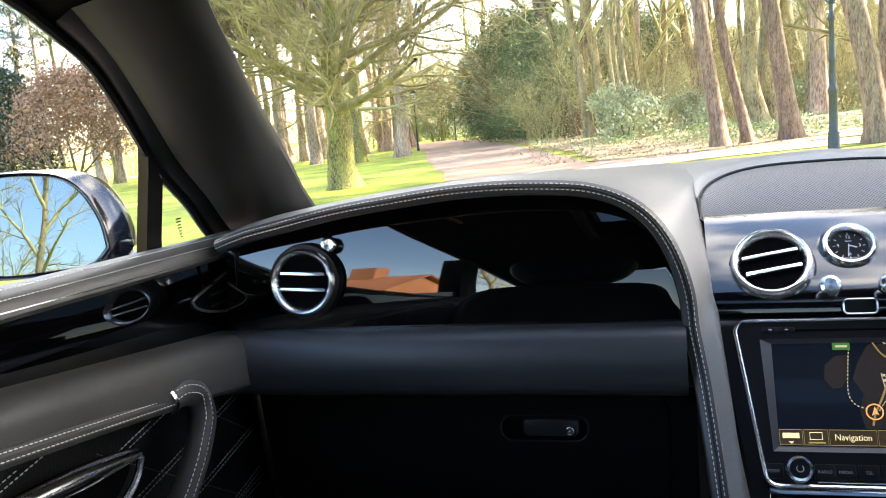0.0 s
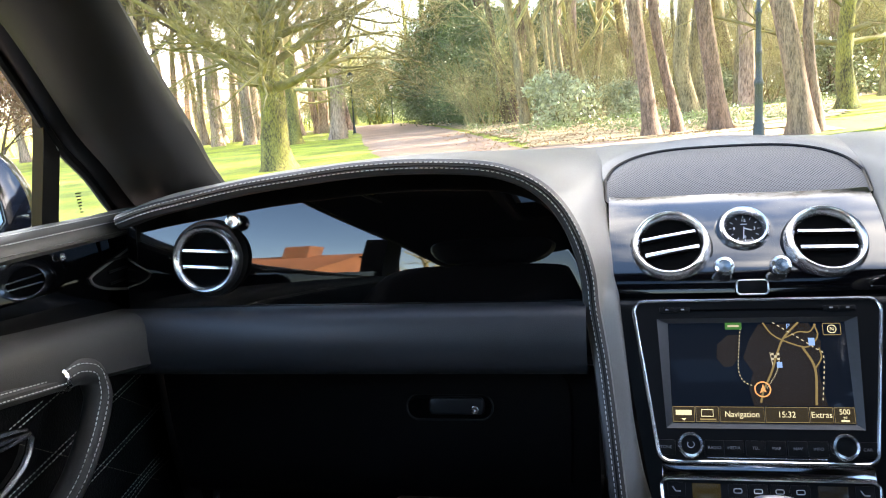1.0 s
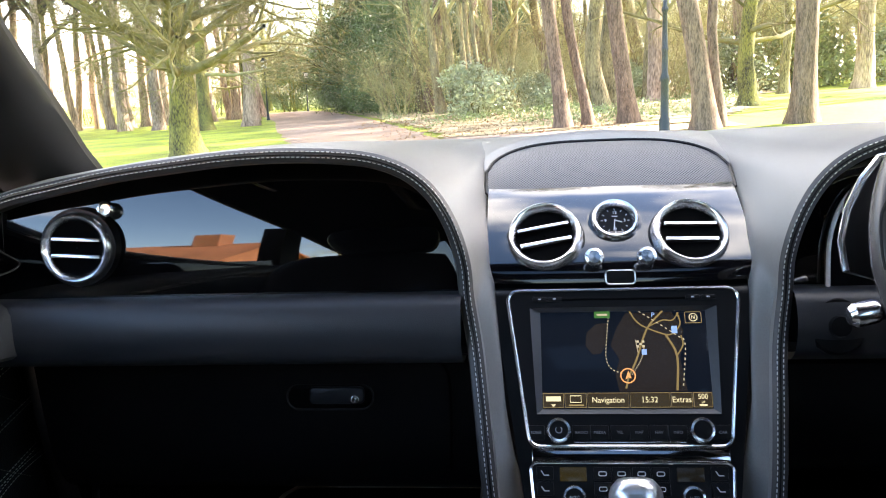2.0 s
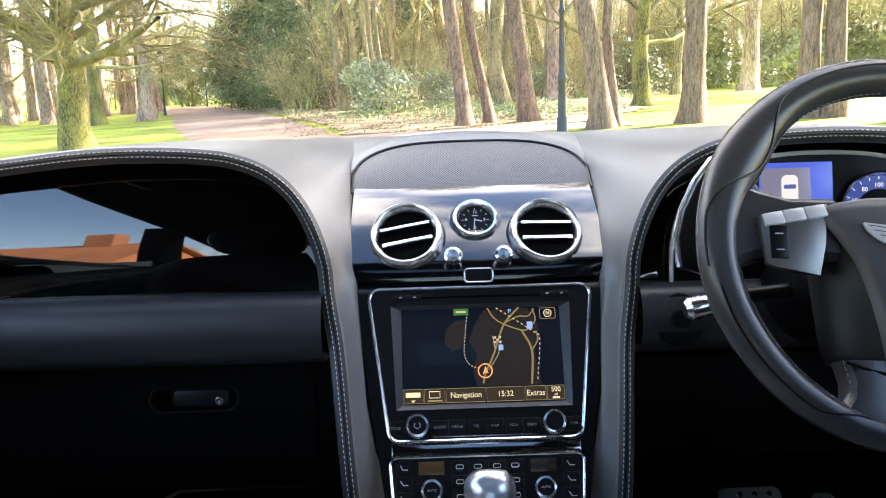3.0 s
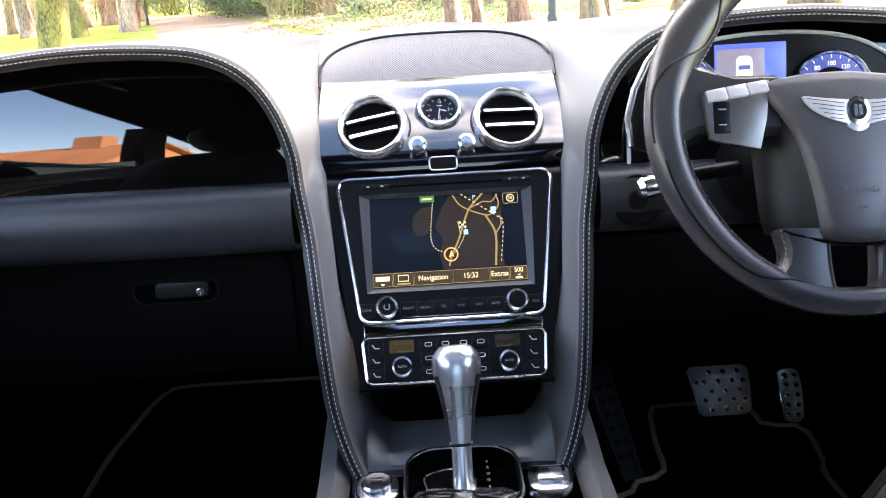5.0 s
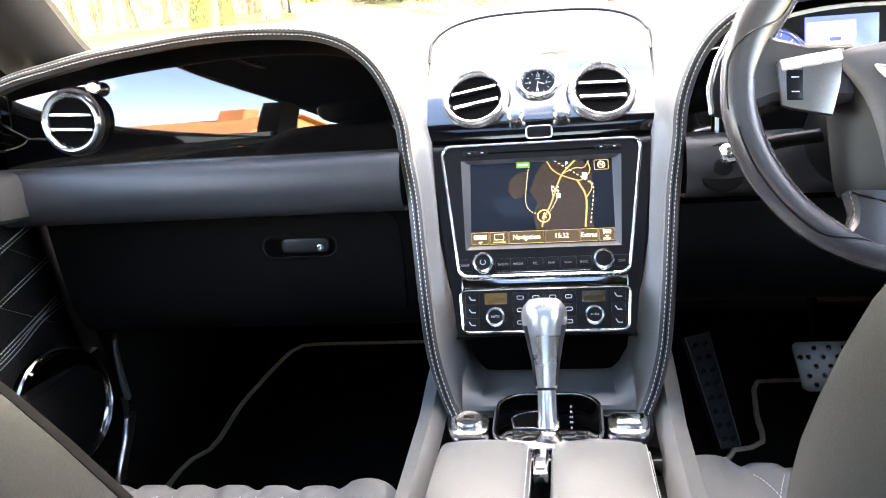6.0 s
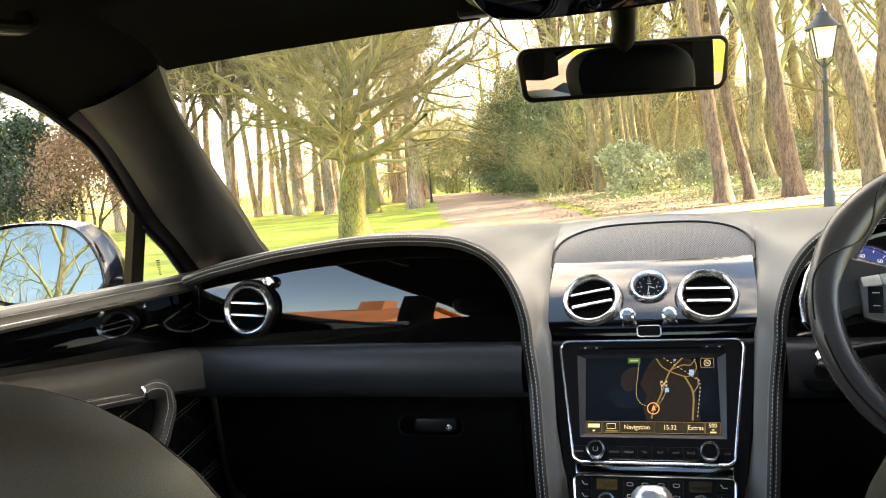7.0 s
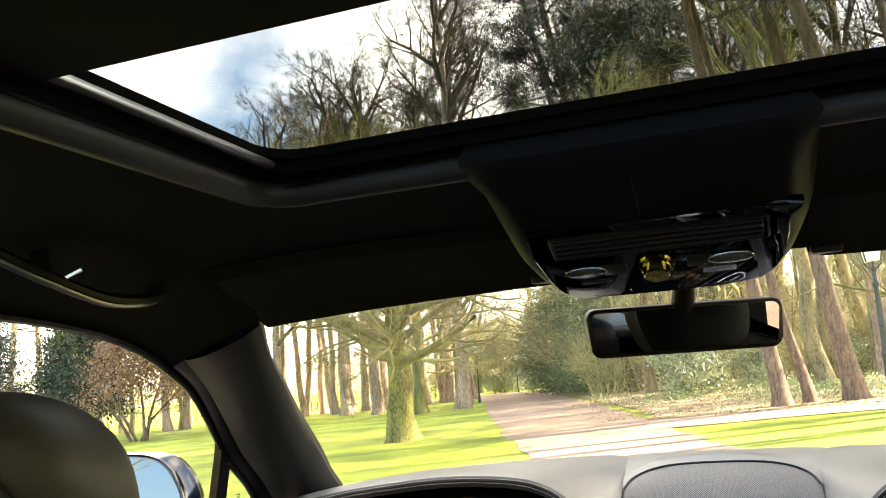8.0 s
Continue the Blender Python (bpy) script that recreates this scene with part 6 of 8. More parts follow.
front_seat(-1, "passenger_seat", "grey leather front seat with quilted cushion and plain back")
front_seat(1, "driver_seat", "grey leather driver's seat with quilted cushion and plain back", 0.076, 0.050, 0.029, 0.11)
# ---- door fittings ----


def door_fittings(sx, d):
    f = (lambda pts: [Vector(p) for p in pts]) if sx < 0 else mirrored
    # stitched roll below the pad that turns down into a pull loop
    roll_ = [Vector((-0.698, y, 0.797 - 0.14 * y)) for y in [-1.12 + 0.94 * k / 29 for k in range(30)]]
    loop = spline([(-0.699, -0.186, 0.826), (-0.695, -0.168, 0.829), (-0.692, -0.148, 0.822), (-0.691, -0.140, 0.808), (-0.690, -0.139, 0.790), (-0.691, -0.149, 0.768), (-0.694, -0.164, 0.742), (-0.702, -0.184, 0.710), (-0.72, -0.21, 0.675), (-0.75, -0.24, 0.64)], 50)
    pull = part("pull_handle", tube(f(loop), 0.0150, 14), LEATHER_DOOR, d, "curved leather pull handle with double stitching")
    bead = part("pad_roll", tube(f(roll_), 0.0092, 10), LEATHER_DOOR, d, "stitched leather roll along the arm rest")
    for base, owner, r, w in ((loop, pull, 0.0150, 0.0042), (roll_, bead, 0.0092, 0.0036)):
        for o in (w, -w):
            pts = []
            for i, p in enumerate(base):
                t = (base[min(len(base) - 1, i + 1)] - base[max(0, i - 1)]).normalized()
                out_ = Vector((0.85, -0.42, 0.32))
                out_ = (out_ - t * out_.dot(t)).normalized()
                side_ = t.cross(out_).normalized()
                pts.append(p + out_ * math.sqrt(r * r - o * o) * 1.03 + side_ * o)
            part("stitching", stitches(f(pts)), THREAD, owner, "pale contrast stitching", kind="stuff")
    t_ = (loop[2] - loop[0]).normalized()
    part("chrome_band", tube(f([loop[0] - t_ * 0.002, loop[0] + t_ * 0.002]), 0.0162, 18), CHROME, pull, "thin chrome band")
    # chrome release lever in its cup
    cup = [(-0.742, -0.44, 0.800), (-0.742, -0.36, 0.798), (-0.742, -0.28, 0.792), (-0.742, -0.212, 0.780), (-0.742, -0.200, 0.768), (-0.742, -0.222, 0.742), (-0.742, -0.28, 0.728), (-0.742, -0.44, 0.74)]
    cp = f(spline(cup + cup[:1], 40)[:-1])
    # flat near-black sheet in place of the cup's shaded depth
    rl = part("release_cup", (cp, [tuple(range(len(cp)))]), RECESS_SHADE, d, "chrome-edged door release")
    part("rim", tube([p + Vector((-sx * 0.012, 0, 0)) for p in cp], 0.0040, 8, loop=True), CHROME, rl)
    part("lever", tube(f(spline([(-0.726, -0.45, 0.798), (-0.722, -0.36, 0.793), (-0.719, -0.298, 0.788), (-0.721, -0.212, 0.778)], 16)), [0.0095] * 10 + [0.009, 0.008, 0.007, 0.006, 0.005, 0.003], 12), CHROME, rl, "polished chrome release lever")
    # double quilting seams on the lower panel, from the pad downwards
    for k in range(6):
        for o in (0.0, 0.0065):
            a = []
            for i in range(24):
                y = 0.075 - 0.75 * i / 23
                z = 0.62 + 0.065 * k + 0.2 * y + o
                if 0.58 < z < 0.785 - 0.14 * y - 0.008:
                    a.append(Vector((-0.7475 - 0.04 * (0.80 - z) * 0.8 + 0.0012, y, z)))
            if len(a) > 2:
                part("stitching", stitches(f(a), 0.0042, 0.0022, 0.0007), THREAD, d, kind="stuff")
    # seams the other way, that close the diamonds
    for k in range(7):
        a = []
        for i in range(20):
            y = 0.075 - 0.16 * k + 0.32 * i / 19
            z = 0.79 - 0.62 * (y - 0.075 + 0.16 * k)
            if y < 0.08 and 0.60 < z < 0.785 - 0.14 * y - 0.008:
                a.append(Vector((-0.7475 - 0.04 * (0.80 - z) * 0.8 + 0.0012, y, z)))
        if len(a) > 2:
            part("stitching", stitches(f(a), 0.0042, 0.0022, 0.0006), WHEEL_THREAD, d, kind="stuff")
    for o in (0.0, 0.007):
        lowline = [(-0.742, 0.09, 0.628 + o), (-0.742, 0.013, 0.622 + o), (-0.742, -0.08, 0.60 + o), (-0.742, -0.30, 0.57 + o)]
        part("stitching", stitches(f(spline(lowline, 20))), THREAD, d, kind="stuff")
    # leaf-shaped demister vent in the gloss insert
    vent = spline([(-0.7285, 0.072, 0.935), (-0.7285, 0.02, 0.928), (-0.7285, -0.045, 0.914), (-0.7285, -0.070, 0.906), (-0.7285, -0.05, 0.892), (-0.7285, 0.0, 0.880), (-0.7285, 0.064, 0.872), (-0.7285, 0.072, 0.935)], 40)[:-1]
    vp = f(vent)
    # vent opening is a flat sheet, dark as its shaded inside
    dv_ = part("demister_vent", (vp, [tuple(range(len(vp)))]), RECESS_SHADE, d, "leaf-shaped black demister vent")
    part("rim", tube(vp, 0.0017, 6, loop=True), SATIN, dv_)
    for z in (0.893, 0.907, 0.920):
        part("slat", tube(f([(-0.7275, 0.064, z), (-0.7275, -0.035, z)]), 0.0016, 6), BLACK, dv_)
    part("lock_light", lathe([(0.0045, 0), (0.004, 0.002), (0, 0.003)], facing(f([(-0.729, -0.112, 0.940)])[0], (-sx, 0, 0)), 14), CHROME, d, "small chrome door lamp")
    # speaker with bright dome at the front of the bin
    sm = facing(f([(-0.716, -0.02, 0.50)])[0], (-sx, -0.25, 0.15))
    sp = part("speaker", lathe([(0.085, -0.01), (0.085, 0.004), (0.078, 0.008), (0.072, 0.004), (0.03, -0.004), (0.0, -0.002)], sm, 36), PIANO, d, "dark round door speaker with a chrome edge")
    part("rim", lathe([(0.087, 0.002), (0.089, 0.006), (0.086, 0.009)], sm, 36), CHROME, sp)
    part("badge", lathe([(0.010, 0.0), (0.009, 0.006), (0, 0.007)], sm, 8), CHROME, sp)
    # window frame: divider post, corner pane, main pane
    bar = []
    for y0, y1, xo, z in ((-0.056, -0.024, -0.802, 0.945), (-0.056, -0.025, -0.797, 0.98), (-0.058, -0.028, -0.780, 1.065), (-0.060, -0.047, -0.774, 1.10)):
        bar.append(f([(xo - 0.006, y0, z), (xo + 0.008, y0, z), (xo + 0.008, y1, z), (xo - 0.006, y1, z)]))
    dp = part("divider_post", loft(bar, True, True), BLACK, d, "black window divider post")
    part("grey_strip", loft([f([(-0.7845, -0.040, 1.022), (-0.7845, -0.027, 1.019)]), f([(-0.7710, -0.046, 1.072), (-0.7710, -0.031, 1.064)])]), mat("grey_strip", (0.35, 0.36, 0.38), 0.4, vary=0.05), dp, "pale grey strip")
    e = spline(D_EDGE, 30)
    rail_ = spline(CANTRAIL, 40)
    glass_top = [p for p in e if p.y < -0.07] + [p for p in rail_ if p.y > -1.12]
    pane = part("window_pane", loft([f([(-0.803, p.y, 0.945) for p in glass_top]), f([(p.x - 0.006, p.y, p.z) for p in glass_top])]), GLASS, d, "clear door window")
    pane.visible_shadow = False
    glass_front = [p for p in e if p.y >= -0.07]
    pane = part("corner_pane", loft([f([(-0.803, p.y, 0.945) for p in glass_front]), f([(p.x - 0.006, p.y, max(0.946, p.z)) for p in glass_front])]), GLASS, d, "clear corner window")
    pane.visible_shadow = False
    part("seal", tube(f([Vector(p) + Vector((0.004, -0.004, -0.004)) for p in e[2:]] + [p + Vector((0.004, 0, -0.004)) for p in rail_[1:]]), 0.0065, 8), BLACK, d, "black rubber window seal")


door_fittings(-1, door_l)
door_fittings(1, door_r)
for k in range(7):
    part("sticker_bar", ribbon([(-0.006 + 0.001 * k, 0.012 - 0.004 * k), (0.006 - 0.001 * (k % 3), 0.012 - 0.004 * k)], facing((-0.7985, 0.030, 0.985), (1, 0, 0)), 0.0016), BLACK, door_l)

# ---- door mirrors ----


def wing_mirror(sx):
    f = (lambda pts: [Vector(p) for p in pts]) if sx < 0 else mirrored
    w = thing("wing_mirror", (sx * 0.90, 0.12, 0.93), "dark blue painted door mirror housing with bright glass", "door mirror", "door mirrors")
    outline = [(-0.955, 0.958), (-0.963, 0.995), (-0.985, 1.035), (-1.010, 1.057), (-1.045, 1.066), (-1.10, 1.068), (-1.15, 1.060), (-1.172, 1.03), (-1.172, 0.985), (-1.155, 0.948), (-1.10, 0.930), (-1.02, 0.932), (-0.975, 0.937)]
    o = spline([(x, 0, z) for x, z in outline + outline[:1]], 49)[:-1]
    c = Vector((-1.065, 0, 0.998))

    def ring(scale, y, shift=0.0, tilt=1.0):
        out_ = []
        for p in o:
            x, z = c.x + (p.x - c.x) * scale, c.z + (p.z - c.z) * scale
            out_.append((x + shift * (1 if p.x > c.x else 0.4), y + tilt * (0.284 * (x - c.x) + 0.132 * (z - c.z)) / 0.946, z))
        return f(out_)
    part("housing", loft([ring(1.0, 0.062), ring(1.07, 0.054), ring(1.10, 0.068), ring(1.10, 0.085, 0.014, 0.9), ring(1.04, 0.115, 0.014, 0.6), ring(0.90, 0.15, 0.012, 0.3), ring(0.68, 0.18, 0.01, 0), ring(0.3, 0.20, 0.0, 0)], True, True), PAINT, w, "gloss dark blue housing")
    g = part("mirror_glass", (ring(0.985, 0.0585), [tuple(range(48))]), MIRROR_DARKENED, w, "reflecting mirror glass")
    if sx < 0:
        g.data.flip_normals()
    part("foot", loft([f([(-0.82, 0.02, 0.925), (-0.82, 0.14, 0.925), (-0.82, 0.14, 0.90), (-0.82, 0.02, 0.90)]), f([(-0.90, 0.07, 0.928), (-0.90, 0.16, 0.928), (-0.90, 0.16, 0.905), (-0.90, 0.07, 0.905)]), f([(-1.02, 0.09, 0.955), (-1.02, 0.15, 0.955), (-1.02, 0.15, 0.925), (-1.02, 0.09, 0.925)])], True, True), PAINT, w, "painted mirror foot")
    return w


wing_mirror(-1)
wing_mirror(1)

# ---- overhead: console, mirror, visors, grab handles ----
om = facing((-0.010, -0.450, 1.3045), (0, -0.429, -0.903))
over = thing("overhead_console", (-0.01, -0.45, 1.36), "dark leather overhead console with gloss black switch panel and reading lamps", "overhead console")
pod_rings = []
for y, hw, z in ((0.124, 0.144, -0.024), (0.124, 0.150, -0.012), (0.121, 0.155, -0.003), (0.112, 0.159, 0.003), (0.094, 0.161, 0.007), (0.06, 0.160, 0.010), (0.0, 0.159, 0.012), (-0.05, 0.156, 0.012), (-0.09, 0.147, 0.009), (-0.115, 0.133, 0.003), (-0.128, 0.115, -0.006), (-0.134, 0.096, -0.018), (-0.136, 0.07, -0.036)):
    rr = []
    for u in [i / 24 for i in range(-24, 25)]:
        e = abs(u)
        x = hw * (u if e < 0.85 else math.copysign(0.85 + (e - 0.85) * 1.0, u))
        rr.append(om @ Vector((x, y, z - 0.055 * (1 - 0.75 * max(0, min(1, (y - 0.05) / 0.05))) * max(0, (e - 0.70) / 0.30) ** 2.6)))
    pod_rings.append(rr)
part("pod", loft(pod_rings), LEATHER_POD, over, "padded dark leather pod")
part("seam", tube([om @ Vector((-0.004, y, z + 0.0004)) for y, z in ((0.112, -0.010), (0.106, 0.000), (0.094, 0.006), (0.06, 0.0102), (0.03, 0.0115))], 0.0009, 5), BLACK, over)
oi = om @ Matrix.Translation((0, 0.026, 0))
ins = [(-0.118, -0.002), (0.124, -0.002), (0.128, -0.03), (0.124, -0.08), (0.110, -0.118), (0.075, -0.134), (-0.075, -0.134), (-0.104, -0.122), (-0.116, -0.08), (-0.120, -0.03)]
ip = [(p.x, p.y) for p in spline([(x, y, 0) for x, y in ins + ins[:1]], 60)][:-1]
inset = part("switch_panel", plate(ip, 0.010, oi @ Matrix.Translation((0, 0, 0.0165)), 0.003), PIANO, over, "gloss black switch panel")
part("frame", ring_bar(round_rect(0.205, 0.036, 0.004, 3, 0.006, -0.033), oi @ Matrix.Translation((0, 0, 0.017)), 0.0018, 6), BLACK, inset)
for k in range(4):
    part("louvre", slab(oi, -0.094, 0.104, -0.0475 + 0.0085 * k, -0.0425 + 0.0085 * k, 0.0160, 0.0195, 0.001), BLACK, inset)
part("bright_edge", ring_bar(round_rect(0.196, 0.030, 0.003, 3, 0.006, -0.033), oi @ Matrix.Translation((0, 0, 0.0178)), 0.0006, 5), CHROME, inset)
for x in (-0.072, 0.072):
    lens = part("reading_lamp", plate([(x + 0.021 * math.cos(radians(a)), -0.080 + 0.0085 * math.sin(radians(a))) for a in range(0, 360, 12)], 0.003, oi @ Matrix.Translation((0, 0, 0.0185)), 0.001), mat("lamp_lens", (0.05, 0.05, 0.05), 0.15, vary=0.2), inset, "oval clear reading lamp")
    part("rim", ring_bar([(x + 0.0215 * math.cos(radians(a)), -0.080 + 0.009 * math.sin(radians(a))) for a in range(0, 360, 12)], oi @ Matrix.Translation((0, 0, 0.0180)), 0.0008, 5), CHROME, lens)
rk = oi @ Matrix.Translation((0, -0.080, 0.0165))
kn = part("roof_knob", lathe([(0.0185, 0), (0.0180, 0.003), (0.0140, 0.004), (0.0130, 0.013), (0.0115, 0.0145), (0, 0.0145)], rk, 28), mat("amber_chrome", (0.55, 0.42, 0.18), 0.12, metal=1.0, vary=0.1), inset, "knurled metal sunroof knob")
for x in (-0.042, 0.042):
    part("key", slab(oi, x - 0.012, x + 0.012, -0.090, -0.070, 0.0155, 0.0180, 0.001), BLACK, inset)
for x in (-0.065, 0.0, 0.06):
    part("key", slab(oi, x - 0.016, x + 0.016, -0.1055, -0.0965, 0.0140, 0.0172, 0.001), SATIN if x == 0.06 else BLACK, inset)

mm = facing((-0.004, -0.150, 1.2105), (0.275, -0.95, -0.11))
rvm = thing("rear_view_mirror", (0.0, -0.16, 1.28), "black framed rear-view mirror on a short stalk", "rear-view mirror")
mo = round_rect(0.252, 0.064, 0.013, 6, 0, 0, 0.004)
part("housing", plate(mo, 0.028, mm, 0.004, 3), BLACK, rvm, "black mirror housing")
part("mirror_glass", plate(round_rect(0.240, 0.053, 0.009, 6, 0, 0, 0.004), 0.001, mm @ Matrix.Translation((0, 0, 0.0012))), MIRROR_REAR, rvm, "reflecting mirror glass")
part("stalk", tube([mm @ Vector((0, 0.01, -0.02)), Vector((0.0, -0.155, 1.262)), Vector((0.0, -0.165, 1.30))], [0.016, 0.015, 0.020], 12), BLACK, rvm)

for sx in (-1, 1):
    v = thing("sun_visor", (sx * 0.36, -0.28, 1.30), "folded dark fabric sun visor", "sun visor", "sun visors")
    rg = []
    for x in (0.148, 0.165, 0.19, 0.30, 0.42, 0.52, 0.548, 0.556):
        e = 0.0 if 0.16 < x < 0.55 else 0.006
        k = min(40, max(0, round((x + 0.571) / 1.142 * 40)))
        h = HEADER[k]
        y0, z0 = h.y - 0.012, h.z - 0.008
        pts = [Vector((sx * x, y0 - e, z0 + 0.004)), Vector((sx * x, y0 + 0.002 - e, z0 - 0.004 + e)), Vector((sx * x, y0 - 0.012, z0 - 0.009 + e))]
        for q in range(1, 6):
            y = y0 - 0.03 * q
            pts.append(Vector((sx * x, y, ceiling_z(x, y) - 0.016 + e - 0.003 * (5 - q) / 5)))
        pts.append(Vector((sx * x, y0 - 0.158, ceiling_z(x, y0 - 0.158) - 0.002)))
        rg.append(pts)
    part("board", loft(rg), LINING, v, "dark fabric visor board")
    part("clip", block(min(sx * 0.150, sx * 0.185), max(sx * 0.150, sx * 0.185), -0.222, -0.196, 1.281, 1.292, 0.003), BLACK, v, "black visor clip")
    gh = thing("grab_handle", (sx * 0.60, -0.52, 1.33), "dark folding grab handle with bright edge", "grab handle", "grab handles")
    path = spline([(sx * 0.615, -0.66, 1.318), (sx * 0.605, -0.60, 1.298), (sx * 0.603, -0.52, 1.282), (sx * 0.610, -0.44, 1.288), (sx * 0.625, -0.40, 1.302)], 30)
    part("grip", tube(path, 0.0085, 10), BLACK, gh)
    part("bright_edge", tube([p + Vector((-sx * 0.005, 0, -0.006)) for p in path], 0.0018, 6), SATIN, gh, "thin bright edge")
    for p in (path[6], path[-3]):
        part("mount", tube([p, p + Vector((sx * 0.01, 0, 0.045))], 0.010, 8), BLACK, gh)
    part("coat_hook", tube([path[8], path[8] + Vector((-sx * 0.012, 0.02, 0.014))], 0.003, 6), CHROME, gh, "small bright hook")
# ---- grounds ----


def ground_z(x, y):
    d = math.hypot(x, y)
    f = 1.0 if d < 70 else 70 / d
    return (0.03 * x + 0.0066 * y) * f


def sheet(inside, x0, x1, y0, y1, step, lift):
    nx, ny = int((x1 - x0) / step), int((y1 - y0) / step)
    ids, vs, fs = {}, [], []

    def vid(i, j):
        if (i, j) not in ids:
            x, y = x0 + i * step, y0 + j * step
            ids[i, j] = len(vs)
            vs.append((x, y, ground_z(x, y) + lift))
        return ids[i, j]
    for i in range(nx):
        for j in range(ny):
            if inside(x0 + (i + 0.5) * step, y0 + (j + 0.5) * step):
                fs.append((vid(i, j), vid(i + 1, j), vid(i + 1, j + 1), vid(i, j + 1)))
    return vs, fs


def wob(x, y, s=0.5, k=0.0):
    return noise.noise(Vector((x * s, y * s, k)))


rs = [0, 3, 6, 10, 14, 18, 24, 30, 40, 55, 75, 110, 200, 500, 1500, 4000]
gv = [(r * math.cos(a), r * math.sin(a), ground_z(r * math.cos(a), r * math.sin(a))) for r in rs for a in [2 * math.pi * k / 64 for k in range(64)]]
gf = [(i * 64 + k, i * 64 + (k + 1) % 64, (i + 1) * 64 + (k + 1) % 64, (i + 1) * 64 + k) for i in range(len(rs) - 1) for k in range(64)]
ground = part("ground", (gv, gf), GRASS, None, kind="structure")
tagged(ground, "bright green mown lawn in low spring sun", "lawn", "", "structure")

DRIVE_L = [(-2.4, 4.0), (-2.9, 10.8), (-4.5, 15.2), (-7.0, 22.9), (-10.2, 32.6), (-13.9, 45), (-19, 60), (-25, 76), (-38, 96)]
DRIVE_R = [(2.5, 4.0), (-0.2, 10.7), (-1.2, 14.6), (-2.7, 20.5), (-5.4, 31), (-9.6, 46), (-14.4, 62), (-19, 76), (-27, 96)]


def across(line, y):
    for (xa, ya), (xb, yb) in zip(line, line[1:]):
        if ya <= y <= yb:
            return xa + (xb - xa) * (y - ya) / (yb - ya)
    return line[0][0] if y < line[0][1] else line[-1][0]


rows = []
for i in range(90):
    y = -14 + 96 * i / 89
    a = across(DRIVE_L, y) + 0.25 * wob(0, y, 0.9, 1)
    b = across(DRIVE_R, y) + 0.25 * wob(0, y, 0.9, 2)
    if y < 4:
        a, b = a - 2.0 * min(1, (4 - y) / 6), b + 3.0 * min(1, (4 - y) / 6)
    rows.append([Vector((a + (b - a) * k / 12, y, 0)) for k in range(13)])
drive = part("drive", loft([[Vector((p.x, p.y, ground_z(p.x, p.y) + 0.012)) for p in r] for r in rows]), GRAVEL, None, kind="structure")
tagged(drive, "pale pinkish gravel drive curving into the wood", "drive", "", "structure")

side = [[Vector((x, 15.4 + 0.1 * x + 0.3 * wob(x, 0, 0.4, 3) + k * (2.7 - 0.25 * x) / 4, 0)) for k in range(5)] for x in [-2.0 + i * 0.6 for i in range(11)]]
track = part("side_track", loft([[Vector((p.x, p.y, ground_z(p.x, p.y) + 0.018)) for p in r] for r in side]), EARTH, None)
tagged(track, "narrow reddish earth track leaving the drive", "track", "", "structure")


def in_bed(x, y):
    edge = 18.1 - 0.12 * x + 0.6 * wob(x, y, 0.5, 5)
    right = across(DRIVE_R, y) + 0.3 + 0.5 * wob(x, y, 0.4, 6)
    lawn_r = x > 3.6 + (y - 18) * 0.35 + 1.2 * wob(x, y, 0.3, 7)
    return y > edge and x > right and not lawn_r


bed = part("woodland_floor", sheet(in_bed, -22, 40, 16, 78, 0.3, 0.03), LITTER, None, kind="structure")
tagged(bed, "brown leaf litter and ivy under the trees", "woodland floor", "", "structure")


def in_path(x, y):
    c = 66 + 0.25 * (x + 50)
    return abs(y - c) < 2.4 + 0.8 * wob(x, y, 0.2, 9) and x < -21


far_path = part("far_path", sheet(in_path, -62, -20, 50, 80, 0.8, 0.05), GRAVEL, None, kind="structure")
tagged(far_path, "pale path along the far side of the lawn", "path", "", "structure")

# ---- trees ----


